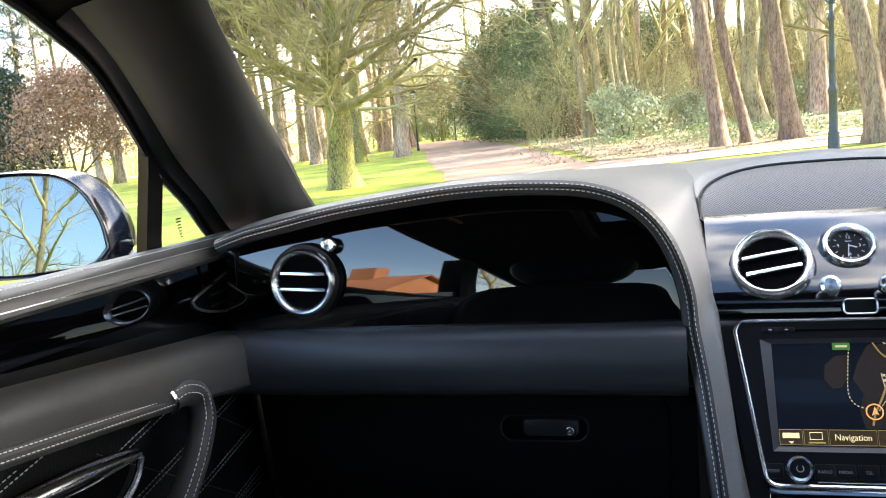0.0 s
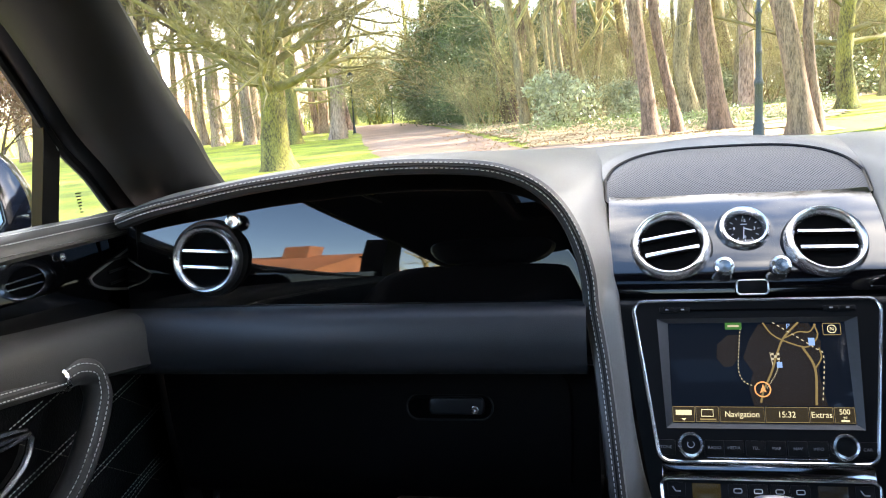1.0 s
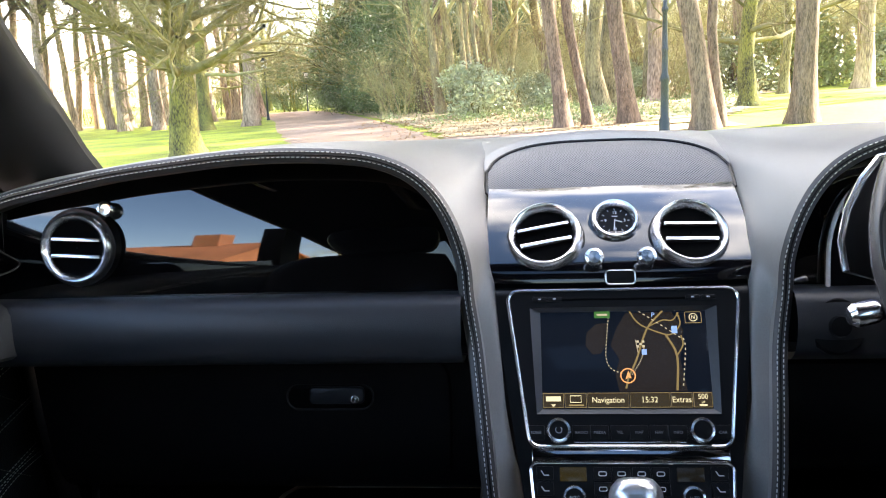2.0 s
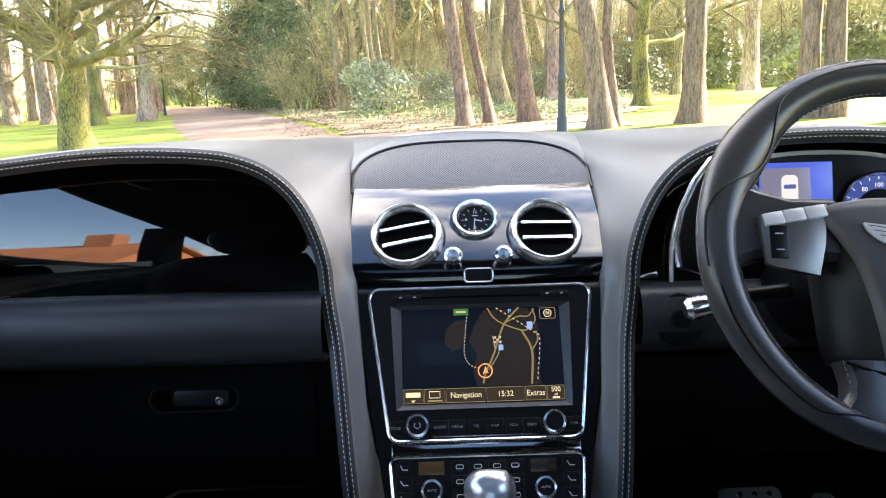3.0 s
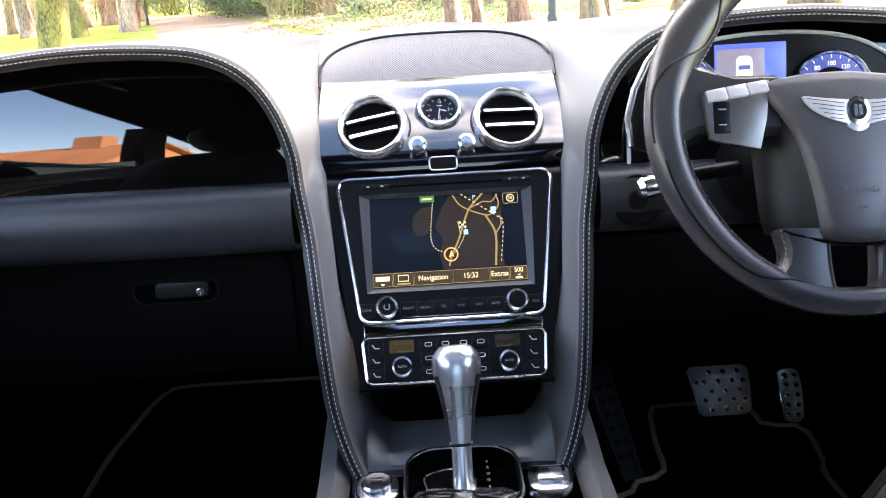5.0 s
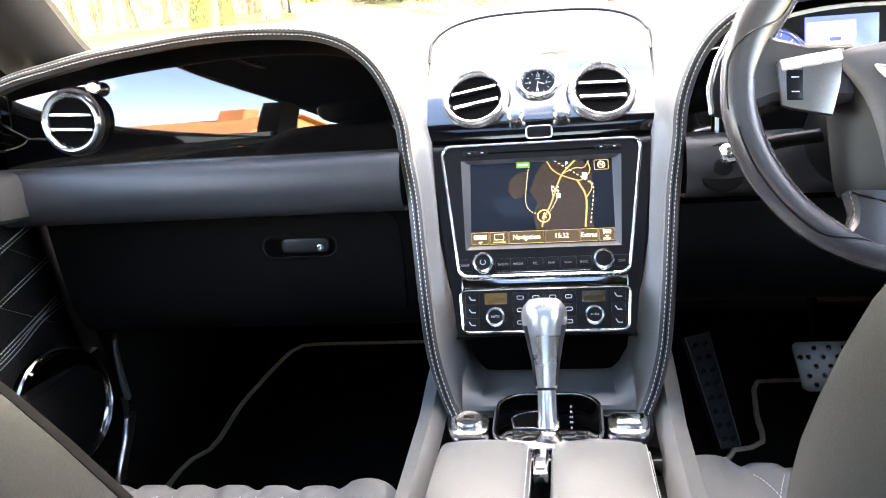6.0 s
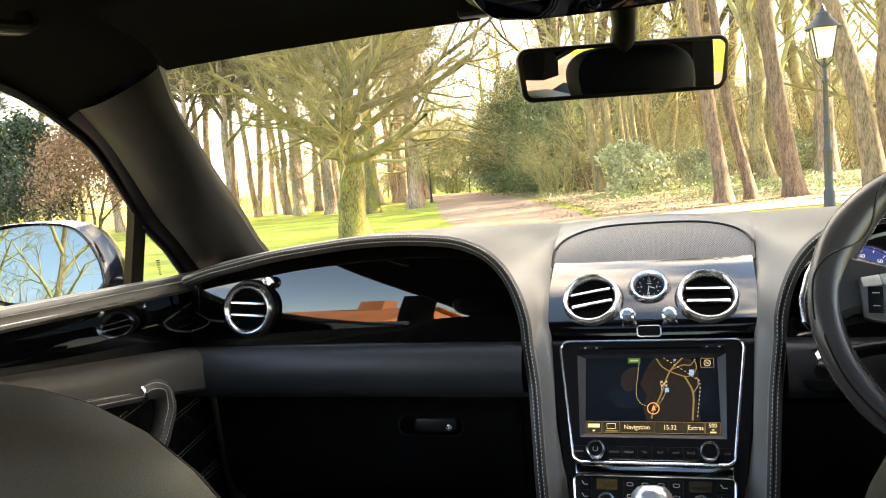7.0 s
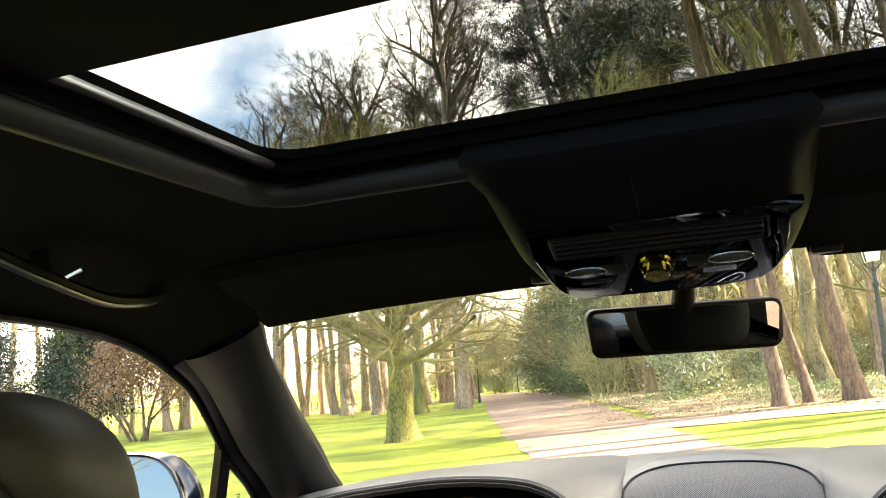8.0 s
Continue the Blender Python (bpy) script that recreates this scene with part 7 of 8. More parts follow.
class Wood:
    """Collects tapered bars and small leaf faces as plain vertex lists."""

    def __init__(self, seed):
        self.rnd = random.Random(seed)
        self.v, self.f = [], []
        self.lv, self.lf = [], []
        self.rise = 0.0

    def bar(self, pts, r0, r1, n):
        k = len(self.v)
        m = len(pts)
        for i, p in enumerate(pts):
            t = (pts[min(m - 1, i + 1)] - pts[max(0, i - 1)]).normalized()
            a = t.orthogonal().normalized()
            b = t.cross(a)
            r = r0 + (r1 - r0) * i / (m - 1)
            for j in range(n):
                c = 2 * math.pi * j / n
                self.v.append(p + a * (math.cos(c) * r) + b * (math.sin(c) * r))
        for i in range(m - 1):
            for j in range(n):
                self.f.append((k + i * n + j, k + i * n + (j + 1) % n, k + (i + 1) * n + (j + 1) % n, k + (i + 1) * n + j))

    def limb(self, p, d, length, r, depth, n=6, wiggle=0.25, droop=0.0, split=4, spread=0.7, thin=0.5, least=0.006, tip=True):
        rd = self.rnd
        steps = 5 if depth > 1 else 3
        pts, q, e = [p], p.copy(), d.normalized()
        for i in range(steps):
            e = (e + Vector((rd.uniform(-1, 1), rd.uniform(-1, 1), rd.uniform(-1, 1) - droop)) * wiggle * (1.0 if depth > 1 else 1.5) + Vector((0, 0, self.rise))).normalized()
            q = q + e * (length / steps)
            pts.append(q)
        self.bar(pts, r, max(least, r * 0.35), n)
        if depth <= 0:
            return
        for i in range(split):
            f = 0.25 + 0.75 * (i + rd.random()) / split
            j = min(steps - 1, int(f * steps))
            o = pts[j].lerp(pts[j + 1], f * steps - j)
            t = (pts[j + 1] - pts[j]).normalized()
            a = t.orthogonal().normalized()
            a.rotate(Matrix.Rotation(rd.uniform(0, 6.283), 3, t))
            nd = (t * (1 - spread * 0.5) + a * spread).normalized()
            self.limb(o, nd, length * rd.uniform(0.36, 0.60), max(least, r * thin * (1 - 0.4 * f)), depth - 1, max(3, n - 2), wiggle, droop, split, spread, thin, least)

    def clump(self, c, radius, count, size, flat=1.0, slim=0.45):
        rd = self.rnd
        for _ in range(count):
            o = Vector((rd.gauss(0, 1), rd.gauss(0, 1), rd.gauss(0, flat))) * (radius * 0.5) + c
            a = Vector((rd.gauss(0, 1), rd.gauss(0, 1), rd.gauss(0, 1))).normalized()
            b = a.orthogonal().normalized()
            s = size * rd.uniform(0.6, 1.3)
            k = len(self.lv)
            self.lv += [o - a * s, o + b * s * slim, o + a * s, o - b * s * slim]
            self.lf.append((k, k + 1, k + 2, k + 3))


def mesh_of(name, v, f, material):
    me = bpy.data.meshes.new(name)
    me.from_pydata([tuple(p) for p in v], [], f)
    me.materials.append(material)
    me.polygons.foreach_set("use_smooth", [True] * len(f))
    return me


def make_tree(name, wood_mat, twig_mat, leaf_mat, trunk, crown, label, category, group=""):
    """A tree thing at the origin out of two Wood builders."""
    t = thing(name, (0, 0, 0), label, category, group)
    ob = new("trunk", mesh_of("trunk", trunk.v, trunk.f, wood_mat))
    ob.parent = t
    if crown.v:
        ob = new("crown", mesh_of("crown", crown.v, crown.f, twig_mat))
        ob.parent = t
    if crown.lv:
        ob = new("foliage", mesh_of("foliage", crown.lv, crown.lf, leaf_mat))
        ob.parent = t
    return t


def trunk_path(rnd, h, lean, wig, n=8):
    return [Vector((lean[0] * i / n * h + rnd.uniform(-wig, wig) * (i > 0), lean[1] * i / n * h + rnd.uniform(-wig, wig) * (i > 0), h * i / n)) for i in range(n + 1)]


def flared(w, pts, r0, r1, n=12):
    """A trunk with a root flare and uneven girth."""
    k = len(w.v)
    m = len(pts)
    for i, p in enumerate(pts):
        f = i / (m - 1)
        r = r0 + (r1 - r0) * f
        if i < 3:
            r *= (1.55, 1.25, 1.08)[i]
        for j in range(n):
            c = 2 * math.pi * j / n
            rr = r * (1 + 0.10 * math.sin(3 * c + i) + w.rnd.uniform(-0.05, 0.05) + (0.16 * math.cos(5 * c) if i == 0 else 0))
            w.v.append(p + Vector((math.cos(c) * rr, math.sin(c) * rr, -0.15 if i == 0 else 0)))
    for i in range(m - 1):
        for j in range(n):
            w.f.append((k + i * n + j, k + i * n + (j + 1) % n, k + (i + 1) * n + (j + 1) % n, k + (i + 1) * n + j))


def fine_path(pts, per=3):
    out = spline(pts, (len(pts) - 1) * per + 1)
    out.insert(1, out[0].lerp(out[1], 0.35))
    return out


def spreading_tree(seed, h=9.0, r=0.36, fork=2.3, limbs=16, reach=5.5, depth=3, rise=0.07, level=0.9, split=6):
    t, c = Wood(seed), Wood(seed + 1)
    c.rise = rise
    rd = t.rnd
    pts = fine_path(trunk_path(rd, h, (0.01, 0.0), 0.10))
    flared(t, pts, r, r * 0.22)
    for i in range(limbs):
        f = i / (limbs - 1)
        z = fork + (h * 0.92 - fork) * f ** 1.2
        a = i * 2.399 + rd.uniform(-0.4, 0.4)
        p = Vector((0, 0, 0)) + pts[min(len(pts) - 1, int(z / h * (len(pts) - 1)))]
        d = Vector((math.cos(a), math.sin(a), 0.20 + level * f + rd.uniform(-0.1, 0.15)))
        big = reach * (1 - 0.45 * f) * rd.uniform(0.75, 1.1)
        c.limb(p, d, big, r * (0.33 - 0.15 * f), depth, 7, 0.24, 0.0, split, 0.72, 0.42, 0.0050)
    return t, c


def slender_tree(seed, h=13.0, r=0.2, fork=3.5, limbs=9, lean=(0, 0), depth=2, up=1.2):
    t, c = Wood(seed), Wood(seed + 1)
    rd = t.rnd
    pts = fine_path(trunk_path(rd, h, lean, 0.16))
    flared(t, pts, r, r * 0.3, 10)
    for i in range(limbs):
        f = i / max(1, limbs - 1)
        z = fork + (h * 0.95 - fork) * f
        a = i * 2.399 + rd.uniform(-0.5, 0.5)
        p = pts[min(len(pts) - 1, int(z / h * (len(pts) - 1)))]
        c.limb(p, Vector((math.cos(a), math.sin(a), up * rd.uniform(0.7, 1.3))), h * 0.30 * (1 - 0.4 * f), r * 0.45, depth, 6, 0.16, -0.05, 5, 0.55, 0.5, 0.008)
    return t, c


def pine_tree(seed, h=18.0, r=0.26, lean=(0, 0), first=0.5, leafy=1.0):
    t, c = Wood(seed), Wood(seed + 1)
    rd = t.rnd
    pts = fine_path(trunk_path(rd, h, lean, 0.12))
    flared(t, pts, r, r * 0.35)
    for i in range(26):
        f = i / 25
        z = h * (first + (0.98 - first) * f)
        a = i * 2.399
        p = pts[min(len(pts) - 1, int(z / h * (len(pts) - 1)))]
        d = Vector((math.cos(a), math.sin(a), 0.25 + 0.5 * f))
        L = h * 0.2 * (1 - 0.65 * f) * rd.uniform(0.7, 1.2)
        c.limb(p, d, L, r * 0.22, 1, 5, 0.2, 0.0, 4, 0.6, 0.5, 0.012)
        for _ in range(int(5 * leafy)):
            q = p + d.normalized() * L * rd.uniform(0.5, 1.15) + Vector((rd.gauss(0, 0.4), rd.gauss(0, 0.4), rd.gauss(0, 0.3)))
            c.clump(q, 0.85, 75, 0.19, 0.5, 0.13)
    return t, c


def evergreen(seed, h=4.0, w=2.0, clumps=60, leaf=0.09, per=70, stems=6, low=0.0):
    t, c = Wood(seed), Wood(seed + 1)
    rd = t.rnd
    for i in range(stems):
        a = rd.uniform(0, 6.28)
        t.limb(Vector((rd.uniform(-0.2, 0.2) * w, rd.uniform(-0.2, 0.2) * w, -0.1)), Vector((math.cos(a) * 0.5, math.sin(a) * 0.5, 1)), h * 0.7, 0.05 * h / 3, 1, 5, 0.2)
    for i in range(clumps):
        z = h * (low + (1 - low) * rd.random() ** 0.8)
        wide = w * (1 - 0.55 * (z / h) ** 2)
        a, q = rd.uniform(0, 6.28), math.sqrt(rd.random())
        c.clump(Vector((math.cos(a) * q * wide, math.sin(a) * q * wide, z)), 0.55 * w / 2, per, leaf, 0.8)
    return t, c


def place(ob, x, y, turn=0.0, size=1.0, dz=0.0):
    ob.location, ob.scale, ob.rotation_euler = (x, y, ground_z(x, y) + dz), (size, size, size), (0, 0, turn)
    return ob


def again(ob, x, y, turn=0.0, size=1.0):
    o = copy_thing(ob, Matrix())
    return place(o, x, y, turn, size)


rnd = random.Random(11)
place(make_tree("spreading_tree", BARK_MOSS, TWIG_MOSS, None, *spreading_tree(3, 6.4, 0.37, 2.1, 36, 3.9, 4, 0.06, 0.9, 5), "old moss-covered tree with wide bare limbs on the lawn", "tree"), -7.95, 18.1)
second = place(make_tree("spreading_tree", BARK_MOSS, TWIG, None, *spreading_tree(21, 10.5, 0.34, 3.0, 16, 5.0), "bare spreading tree with greenish bark", "tree", "bare trees"), -15.4, 38.6)

for x, y, s, q in ((-15.5, 70, 1.3, 1.0), (-20.5, 60, 0.9, 3.0), (-26, 72, 1.0, 5.0), (-22, 92, 1.4, 4.0), (-30, 96, 1.4, 0.9)):
    again(second, x, y, q, s)

# pines round the lamp, with their own lean
PINES = ((0.71, 19.0, 19, 0.165, -0.095, "tall pine with reddish bare trunk and high dark crown"), (1.34, 19.4, 17, 0.125, -0.16, "slim leaning pine with reddish bark"),
         (2.22, 19.1, 20, 0.195, -0.09, "thick pine with reddish fissured bark"), (3.22, 15.5, 17, 0.20, -0.19, "pine leaning over with pinkish bark"),
         (3.55, 15.8, 15, 0.10, -0.03, "thin straight pine with reddish bark"), (4.95, 15.5, 19, 0.21, 0.0, "stout upright pine with grey-brown fissured bark"),
         (-6.3, 47.0, 27, 0.34, -0.16, "very tall leaning pine with a dark crown"))
pines = [place(make_tree("pine_tree", BARK_PINE, BARK_PINE, NEEDLE, *pine_tree(31 + 10 * k, h, r, (lean, 0.0), 0.5 if k == 6 else 0.58, 2.6 if k == 6 else 0.7), label, "tree", "pines"), x, y) for k, (x, y, h, r, lean, label) in enumerate(PINES)]
for x, y, s in ((-2.6, 50, 1.1), (-7.4, 56, 1.25), (2.2, 56, 1.15), (-5.2, 43, 0.95)):
    again(pines[6], x, y, 2.0 + x, s)
pine_a, pine_b, pine_c, pine_e = pines[0], pines[4], pines[2], pines[5]
# pines between x 13.8, y 6.5 and x 23.5, y 13 are unseen, added to shade the car
for x, y, s in ((6.92, 14.9, 0.92), (7.32, 14.75, 0.9), (8.05, 13.1, 0.95), (8.45, 13.2, 0.9), (9.1, 12.4, 0.9), (18.4, 27.8, 1.5), (17.6, 28.6, 1.3), (20.7, 61, 1.2), (21.4, 60, 1.2), (14.6, 8.2, 1.0), (16.6, 7.9, 1.05), (17.8, 10.2, 1.1), (19.5, 9.1, 1.15), (15.6, 9.8, 1.05), (20.6, 11.4, 1.2), (13.8, 6.5, 1.0), (22.4, 9.8, 1.2), (17.9, 6.8, 1.0), (23.5, 13.0, 1.3), (29, 38, 1.2), (27, 47, 1.4)):
    again(pine_e, x, y, rnd.uniform(0, 6.28), s)

# bare broadleaf trees beyond the bed
BARE = ((2.3, 27.0, 14, 0.27, 3.6, 9, -0.08, 1.7, "mossy bare tree with upright limbs"), (9.6, 33.0, 11, 0.20, 2.7, 10, 0.0, 0.9, "bare tree with ascending limbs"),
        (-4.0, 37.5, 14, 0.22, 4.5, 9, -0.12, 1.2, "slender bare tree with tan bark"), (-2.7, 36, 12, 0.12, 5.0, 8, 0.03, 1.4, "thin bare tree with many fine twigs"),
        (0.9, 45.0, 16, 0.32, 4.0, 12, -0.10, 1.0, "dark bare tree with twisted limbs"))
place(make_tree("forked_tree", BARK_MOSS, TWIG_MOSS, None, *spreading_tree(83, 7.0, 0.27, 2.0, 16, 4.2, 3, 0.06, 1.0, 5), "bare tree forking low into spreading limbs", "tree", "bare trees"), 6.15, 24.3)
bare = [place(make_tree("bare_tree", BARK_SLIM, TWIG, None, *slender_tree(71 + 10 * k, h, r, fork, limbs, (lean, 0.0), 3 if k in (1, 2) else 2, up), label, "tree", "bare trees"), x, y) for k, (x, y, h, r, fork, limbs, lean, up, label) in enumerate(BARE)]
sl_a, sl_c, sl_b = bare[2], bare[3], bare[4]
for k, x, y, s in ((0, 2.75, 27.6, 0.95), (2, -3.35, 38.2, 1.05), (3, -2.35, 35.2, 1.0), (3, -3.0, 36.8, 1.1), (3, -2.0, 38.5, 1.1), (4, -1.5, 40.5, 0.8), (2, -5.3, 41, 0.9), (1, 4.8, 35, 1.2)):
    again(bare[k], x, y, 0.15 * rnd.uniform(-1, 1), s)
for x, y in ((-1.0, 43), (3.2, 41), (-4.0, 50), (-7.5, 56), (1.5, 49), (6, 44), (8, 51), (-10, 66), (-4, 60), (0, 63), (-14, 78), (-8, 72), (5, 66), (12, 60), (20, 66), (14, 47), (18, 50), (26, 56), (32, 60), (38, 50)):
    again(rnd.choice((sl_a, sl_b, sl_c)), x + rnd.uniform(-0.5, 0.5), y, rnd.uniform(0, 6.28), rnd.uniform(0.85, 1.25))
# stand of pines beyond the lawn
stand = [place(make_tree("pine_tree", BARK_SUNLIT, BARK_PINE, NEEDLE, *pine_tree(201 + 10 * k, h, r, (lean, 0.0), 0.55, 0.8), "far pine with a pale pinkish trunk", "tree", "pines"), x, y) for k, (x, y, h, r, lean) in enumerate(((-24.5, 58, 20, 0.30, -0.03), (-26.8, 60, 21, 0.26, -0.10), (-22.0, 62, 19, 0.34, 0.02)))]
for k, (u, d, s) in enumerate(((-0.515, 57, 0.9), (-0.489, 56, 1.0), (-0.470, 60, 1.05), (-0.455, 55, 0.95), (-0.438, 58, 1.1), (-0.431, 62, 1.0), (-0.385, 60, 0.9), (-0.362, 64, 1.05), (-0.350, 68, 1.1), (-0.332, 66, 1.25), (-0.322, 67, 1.3), (-0.40, 72, 1.0), (-0.53, 64, 1.0), (-0.56, 60, 1.0), (-0.60, 58, 0.95), (-0.64, 62, 1.0), (-0.69, 56, 0.95), (-0.75, 54, 0.9))):
    again(stand[k % 3], u * d, d, 0.3 * rnd.uniform(-1, 1), s)
for k in range(34):
    a = radians(112 + 45 * (k + rnd.random()) / 34)
    d = rnd.uniform(66, 84)
    again(rnd.choice((stand[0], stand[1], stand[2], sl_a)), d * math.cos(a), d * math.sin(a), rnd.uniform(0, 6.28), rnd.uniform(0.8, 1.1))

holly = place(make_tree("holly", BARK_MOSS, TWIG, LEAF, *evergreen(101, 5.8, 2.6, 170, 0.075, 110), "dense dark evergreen shrub beside the drive", "shrub", "evergreen shrubs"), -6.9, 44.5)
laurel = place(make_tree("laurel_bush", BARK_MOSS, TWIG, LEAF_LIGHT, *evergreen(111, 1.80, 1.55, 40, 0.085, 75), "pale glossy-leaved bush at the edge of the wood", "bush"), -1.95, 29.9)
for x, y, s in ((8.6, 37, 1.3), (12.0, 40, 1.7), (15.2, 36, 1.2), (18.5, 41, 1.9), (23, 39, 1.7), (27, 43, 2.0), (3.9, 36, 0.9), (0.4, 33.5, 0.75), (31, 39, 1.6)):
    again(laurel, x, y, rnd.uniform(0, 6.28), s)
for x, y, s in ((-5.0, 46, 0.85), (-8.6, 50, 1.0), (-6.6, 52, 1.1), (-10.8, 56, 1.05), (-8.8, 59, 1.2), (-12.8, 64, 1.25), (-10.5, 68, 1.5), (-9.6, 55, 1.35), (-13.6, 69, 1.6), (-16.2, 74, 1.2), (-14, 80, 1.4), (-19.5, 86, 1.4), (-23, 100, 1.5), (-28.5, 104, 1.5), (-34, 106, 1.5), (-40, 100, 1.4), (-1.5, 54, 1.1), (-4, 66, 1.4), (3, 58, 0.9), (0, 70, 1.5), (10, 72, 1.5), (20, 74, 1.4), (32, 66, 1.3), (-24, 84, 1.0), (-29, 84, 0.9)):
    again(holly, x, y, rnd.uniform(0, 6.28), s)


def thicket(seed, h=5.0, w=2.2, stems=26):
    t, c = Wood(seed), Wood(seed + 1)
    rd = t.rnd
    for i in range(6):
        a = rd.uniform(0, 6.28)
        t.limb(Vector((rd.uniform(-0.3, 0.3) * w, rd.uniform(-0.3, 0.3) * w, -0.1)), Vector((math.cos(a) * 0.3, math.sin(a) * 0.3, 1)), h * 0.9, 0.05, 1, 6, 0.15)
    for i in range(stems):
        a, q = rd.uniform(0, 6.28), math.sqrt(rd.random()) * w * 0.7
        c.limb(Vector((math.cos(a) * q, math.sin(a) * q, -0.1)), Vector((math.cos(a) * 0.35, math.sin(a) * 0.35, 1)), h * rd.uniform(0.5, 0.95), 0.025, 2, 5, 0.2, -0.05, 6, 0.6, 0.5, 0.007)
    for i in range(46):
        a, q = rd.uniform(0, 6.28), math.sqrt(rd.random()) * w
        c.clump(Vector((math.cos(a) * q, math.sin(a) * q, h * rd.random() * 0.95)), 0.9, 32, 0.05, 0.8)
    return t, c


BUD = mat("spring_bud", (0.46, 0.47, 0.18), 0.6, vary=0.25, scale=4, big=0.5, per_object=0.25)
scrub = place(make_tree("thicket", BARK_SLIM, TWIG, BUD, *thicket(141), "tangled yellowish thicket of bare stems and buds", "thicket", "thickets"), -3.4, 40)
for x, y, s in ((-0.6, 34, 0.4), (2.4, 35, 0.4), (6.4, 36, 0.45), (-1, 47, 1.0), (2, 43, 0.9), (6, 41, 0.85), (9.5, 40, 0.8), (4, 50, 1.1), (9, 47, 1.1), (13, 44, 1.1), (17, 40, 1.0), (16, 47, 1.2), (21, 43, 1.2), (20, 50, 1.3), (25, 44, 1.2), (29, 46, 1.3), (34, 41, 1.2), (28, 52, 1.5), (6, 57, 1.3), (11, 54, 1.4), (15, 57, 1.5), (24, 58, 1.5), (36, 49, 1.4), (40, 40, 1.3), (-6.2, 39.5, 0.5), (-7.6, 47, 0.7), (-9.6, 53, 0.75), (-33, 78, 0.7), (-40, 76, 0.6), (-21, 90, 1.2)):
    again(scrub, x, y, rnd.uniform(0, 6.28), s * rnd.uniform(0.85, 1.2))

for k in range(26):
    a = radians(110 + 50 * (k + rnd.random()) / 26)
    d = rnd.uniform(86, 98)
    again(scrub, d * math.cos(a), d * math.sin(a), rnd.uniform(0, 6.28), rnd.uniform(0.9, 1.3))

# tall trees whose tops show over the wood
tall_bare = place(make_tree("tall_bare_tree", BARK_SUNLIT, mat("dark_twig", (0.10, 0.075, 0.05), 0.9, vary=0.3, scale=3, big=0.5), None, *slender_tree(151, 23, 0.36, 7.0, 22, (0.01, 0), 4, 1.3), "tall leafless tree with a fan of fine branches", "tree", "tall bare trees"), -14.0, 41)
for x, y, s in ((-17.5, 52, 1.05), (-21.0, 46, 0.9), (-25, 50, 0.95), (-29, 48, 0.85), (-33, 50, 0.8), (-9.0, 62, 1.2), (1.0, 42, 0.95), (5, 34, 0.9), (9, 38, 1.0), (12.5, 33, 0.9), (-2.2, 49, 1.1)):
    again(tall_bare, x, y, rnd.uniform(0, 6.28), s)

# ivy and seedlings on the woodland floor
cover = Wood(171)
for _ in range(420):
    x, y = cover.rnd.uniform(-6, 9), cover.rnd.uniform(18.6, 36)
    if in_bed(x, y) and wob(x, y, 0.35, 12) > -0.05:
        cover.clump(Vector((x, y, ground_z(x, y) + 0.14)), 0.6, 34, 0.05, 0.28)
ivy = new("ground_cover", mesh_of("ground_cover", cover.lv, cover.lf, IVY))
tagged(ivy, "low ivy and seedlings over the leaf litter", "ground cover", "", "stuff")
dead = Wood(172)
for _ in range(2600):
    x, y = dead.rnd.uniform(-9, 5), dead.rnd.uniform(11, 34)
    e = x - across(DRIVE_R, y)
    if -1.2 < e < 5 and y > 17.5 - 0.2 * x and not (e < 0 and dead.rnd.random() < 0.6):
        dead.clump(Vector((x, y, ground_z(x, y) + 0.04)), 0.25, 4, 0.034, 0.1)
fallen = new("fallen_leaves", mesh_of("fallen_leaves", dead.lv, dead.lf, DEAD_LEAF))
tagged(fallen, "dry brown leaves scattered at the drive's edge", "leaves", "", "stuff")


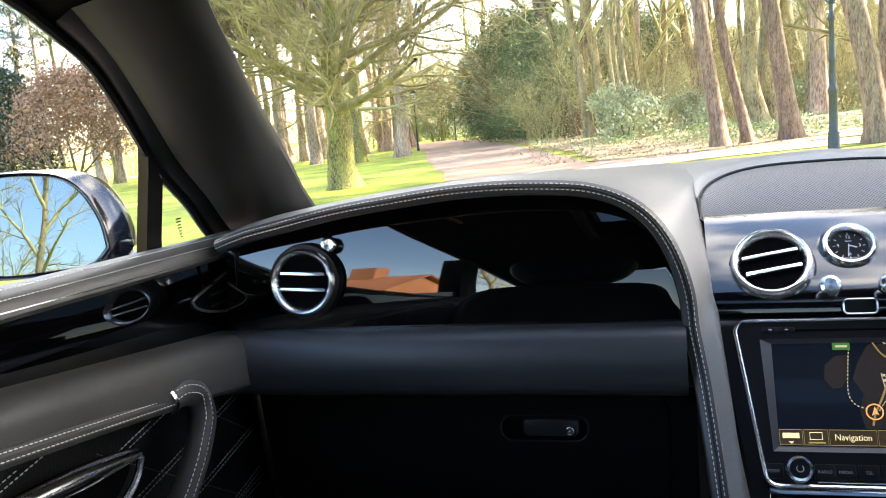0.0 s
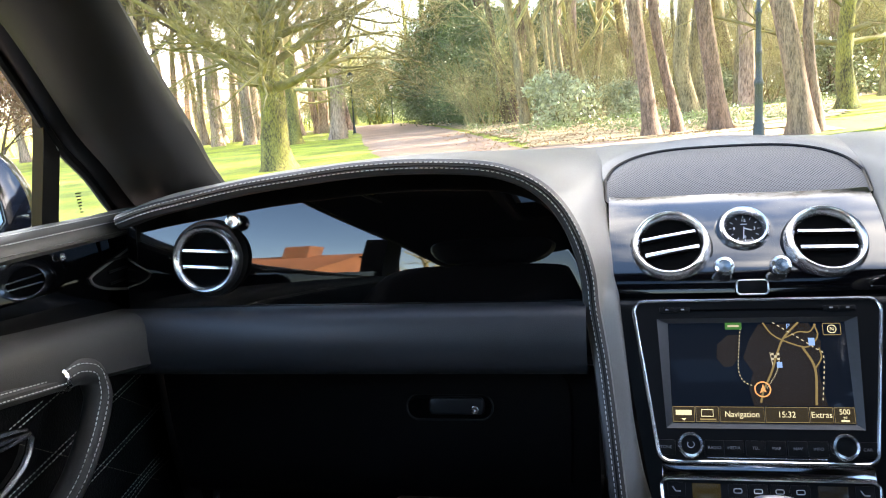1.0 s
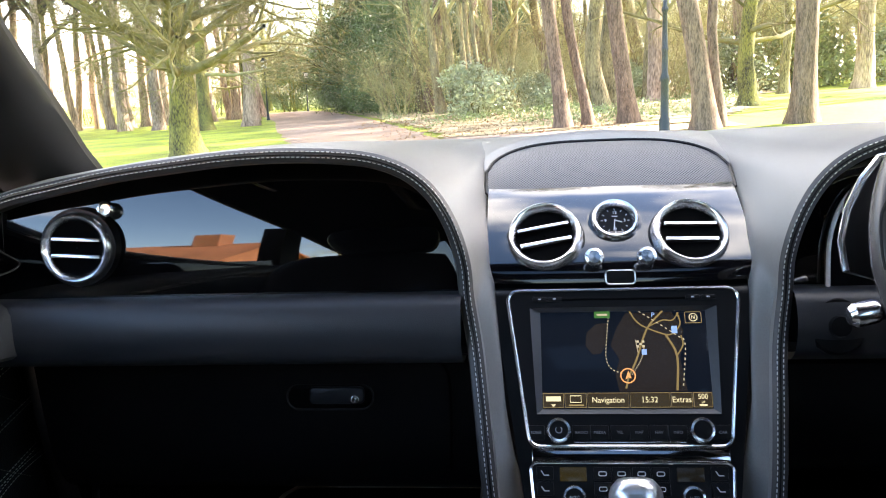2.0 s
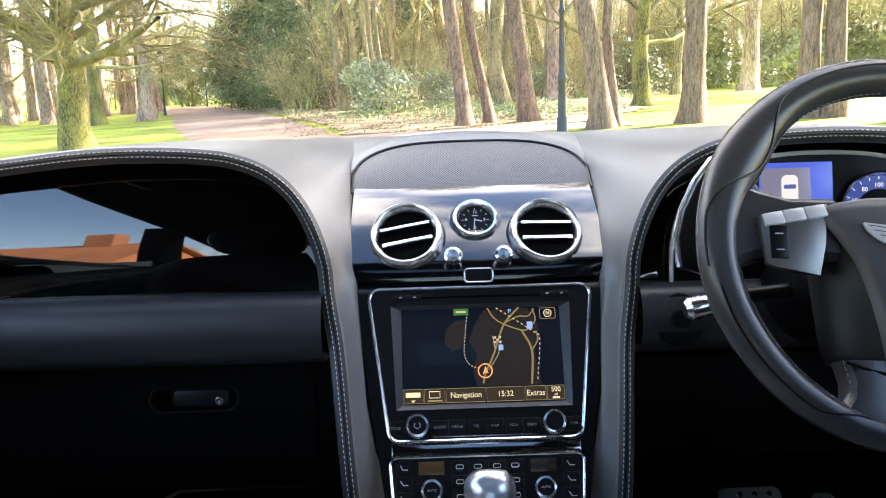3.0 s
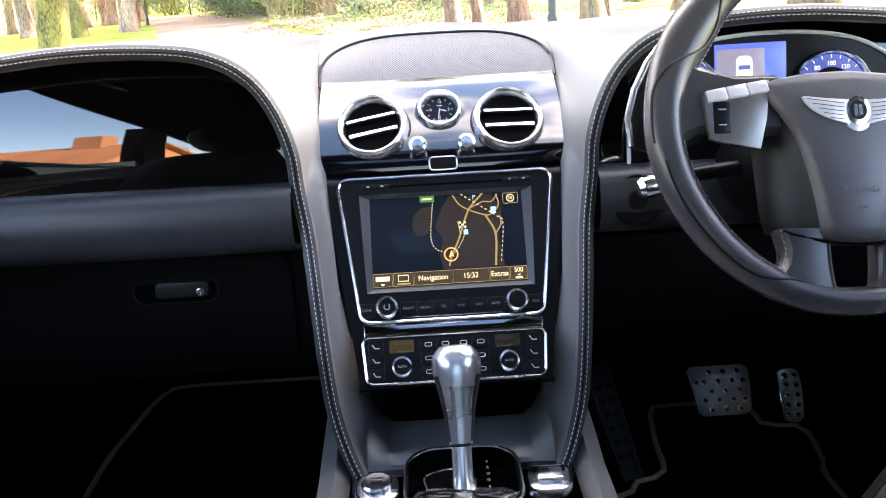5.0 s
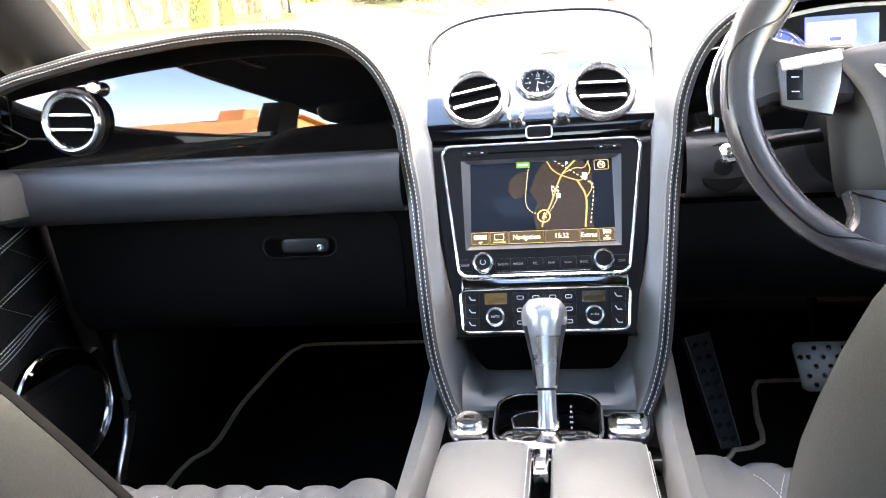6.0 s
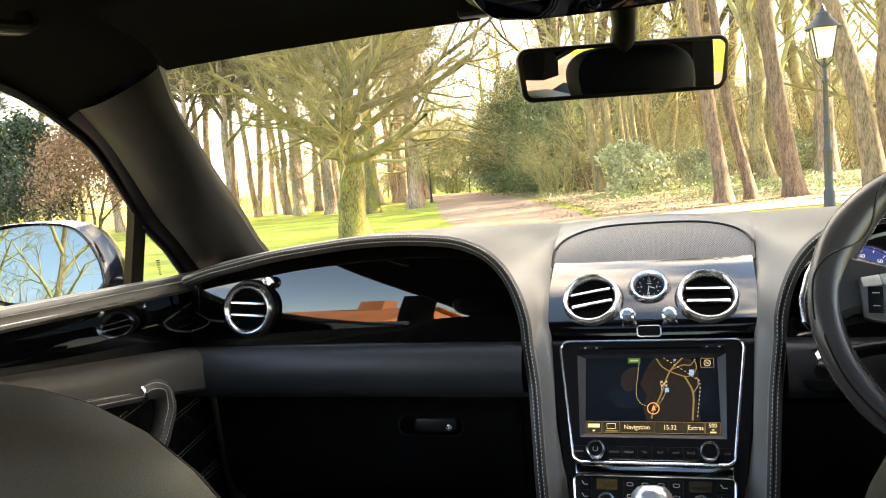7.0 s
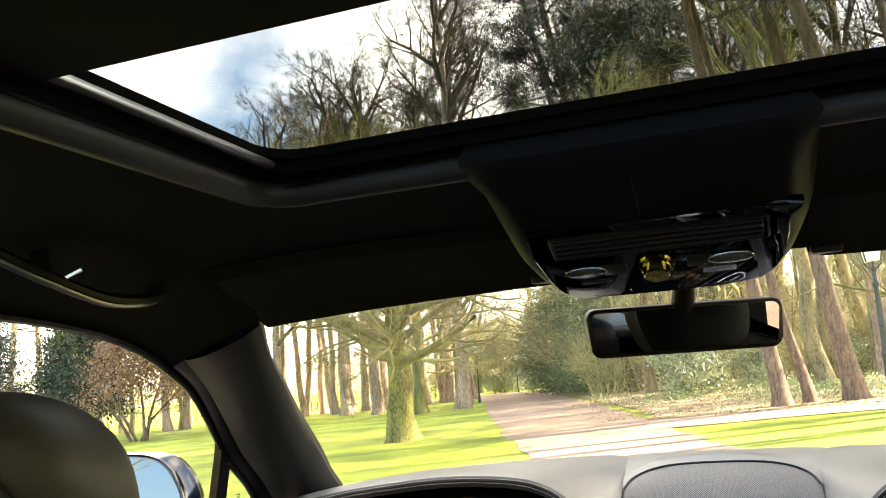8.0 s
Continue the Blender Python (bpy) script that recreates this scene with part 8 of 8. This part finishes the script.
def lamp_post(x, y, h=3.75):
    z = ground_z(x, y)
    p = thing("street_lamp", (x, y, z), "dark painted cast iron lamp post with a glazed lantern", "lamp post", "lamp posts")
    m = Matrix.Translation((x, y, z))
    prof = [(0.0, -0.05), (0.17, -0.05), (0.17, 0.10), (0.14, 0.14), (0.13, 0.40), (0.10, 0.44), (0.095, 0.95), (0.115, 0.98), (0.115, 1.02), (0.08, 1.08), (0.072, 1.40), (0.085, 1.42), (0.085, 1.45), (0.070, 1.48), (0.055, h - 1.08), (0.085, h - 1.05), (0.085, h - 1.02), (0.05, h - 0.98), (0.045, h - 0.85), (0.08, h - 0.82), (0.03, h - 0.76), (0.03, h - 0.70)]
    prof = [(r * 0.62, q) for r, q in prof]
    part("column", lathe(prof, m, 16), IRON, p)
    part("bracket", tube([m @ Vector((-0.12, 0, h - 0.72)), m @ Vector((-0.05, 0, h - 0.80)), m @ Vector((0.05, 0, h - 0.80)), m @ Vector((0.12, 0, h - 0.72))], 0.012, 8), IRON, p)
    lantern = part("lantern", lathe([(0.135, h - 0.70), (0.235, h - 0.28)], m @ Matrix.Rotation(radians(45), 4, "Z"), 4), LAMP_GLASS, p, "pale glass lantern")
    part("cap", lathe([(0.265, h - 0.28), (0.24, h - 0.25), (0.11, h - 0.12), (0.10, h - 0.06), (0.05, h - 0.03), (0.02, h + 0.05), (0.0, h + 0.08)], m, 12), IRON, lantern)
    for k in range(4):
        a = radians(45 + 90 * k)
        part("bar", tube([m @ Vector((0.137 * math.cos(a), 0.137 * math.sin(a), h - 0.71)), m @ Vector((0.238 * math.cos(a), 0.238 * math.sin(a), h - 0.27))], 0.012, 6), IRON, lantern)
    return p


lamp_post(1.97, 12.4, 3.05)
lamp_post(-16.3, 51.5, 3.9)
lamp_post(-20.6, 78, 3.8)
# ---- left of the lawn, and the house behind the car ----
conifer = place(make_tree("conifer", BARK_PINE, BARK_PINE, NEEDLE, *evergreen(121, 7.0, 3.0, 150, 0.12, 90, 3, 0.22), "dark green conifer at the edge of the lawn", "tree", "conifers"), -37.5, 39.5)
again(conifer, -42, 37, 2.0, 0.95)
again(conifer, -47, 31, 1.0, 1.1)
for x, y, s in ((-58, 62, 1.2), (-62, 50, 1.2), (-60, 30, 1.1)):
    again(conifer, x, y, rnd.uniform(0, 6.28), s)
for x, y, s in ((-6.6, -34, 0.9), (-8.8, -40, 1.0)):
    again(sl_a, x, y, rnd.uniform(0, 6.28), s)
place(make_tree("copper_tree", BARK_PINE, COPPER, COPPER, *evergreen(131, 6.3, 3.5, 210, 0.085, 80, 5, 0.34), "reddish copper-leaved tree beside the conifers", "tree"), -31.0, 37.5)
for k in range(26):
    a = radians(155 + 70 * (k + rnd.random()) / 26)
    d = rnd.uniform(40, 60)
    again(rnd.choice((pine_a, pine_e, sl_b, sl_a)), d * math.cos(a), d * math.sin(a), rnd.uniform(0, 6.28), rnd.uniform(0.8, 1.1))


def gabled_house(x, y, w, d, eave, ridge, turn, label):
    h = thing("house", (x, y, 0), label, "house", "houses")
    m = Matrix.Translation((x, y, ground_z(x, y))) @ Matrix.Rotation(turn, 4, "Z")

    def pt(a, b, c):
        return m @ Vector((a, b, c))
    hw, hd = w / 2, d / 2
    v = [pt(-hw, -hd, -0.3), pt(hw, -hd, -0.3), pt(hw, hd, -0.3), pt(-hw, hd, -0.3), pt(-hw, -hd, eave), pt(hw, -hd, eave), pt(hw, hd, eave), pt(-hw, hd, eave), pt(-hw, 0, ridge), pt(hw, 0, ridge)]
    part("wall", (v, [(0, 1, 5, 4), (2, 3, 7, 6), (1, 2, 6, 9, 5), (3, 0, 4, 8, 7)]), BRICK, h, "red brick wall")
    for s_ in (-1, 1):
        a, b = pt(-hw - 0.3, s_ * (hd + 0.3), eave - 0.15), pt(hw + 0.3, s_ * (hd + 0.3), eave - 0.15)
        c, e = pt(hw + 0.3, 0, ridge + 0.06), pt(-hw - 0.3, 0, ridge + 0.06)
        t = Vector((0, 0, 0.14))
        part("roof", ([a, b, c, e, a + t, b + t, c + t, e + t], [(0, 1, 2, 3), (4, 5, 6, 7), (0, 1, 5, 4), (1, 2, 6, 5), (2, 3, 7, 6), (3, 0, 4, 7)]), ROOF_TILE, h, "orange clay tiled roof")
    part("chimney", block(-0.45, 0.45, -0.35, 0.35, ridge - 0.8, ridge + 1.3, 0.03, 1, m @ Matrix.Translation((hw * 0.6, 0, 0))), BRICK, h)
    for k in range(int(w / 2.4)):
        xx = -hw + 1.4 + 2.4 * k
        wn_ = part("window", block(xx - 0.5, xx + 0.5, hd - 0.02, hd + 0.05, 0.9, 2.1, 0.01, 1, m), WHITE, h, "white framed window")
        for sx in (-1, 1):
            part("pane", block(xx + sx * 0.23 - 0.19, xx + sx * 0.23 + 0.19, hd + 0.04, hd + 0.065, 1.0, 2.0, 0.005, 1, m), PIANO, wn_)
    return h


gabled_house(-11.5, -22, 9, 6, 2.9, 5.6, 0.25, "low red brick house with orange clay roof behind the car")
gabled_house(-19.5, -24, 6.5, 6, 2.9, 5.0, 0.3, "red brick house with an orange tiled roof and chimney")
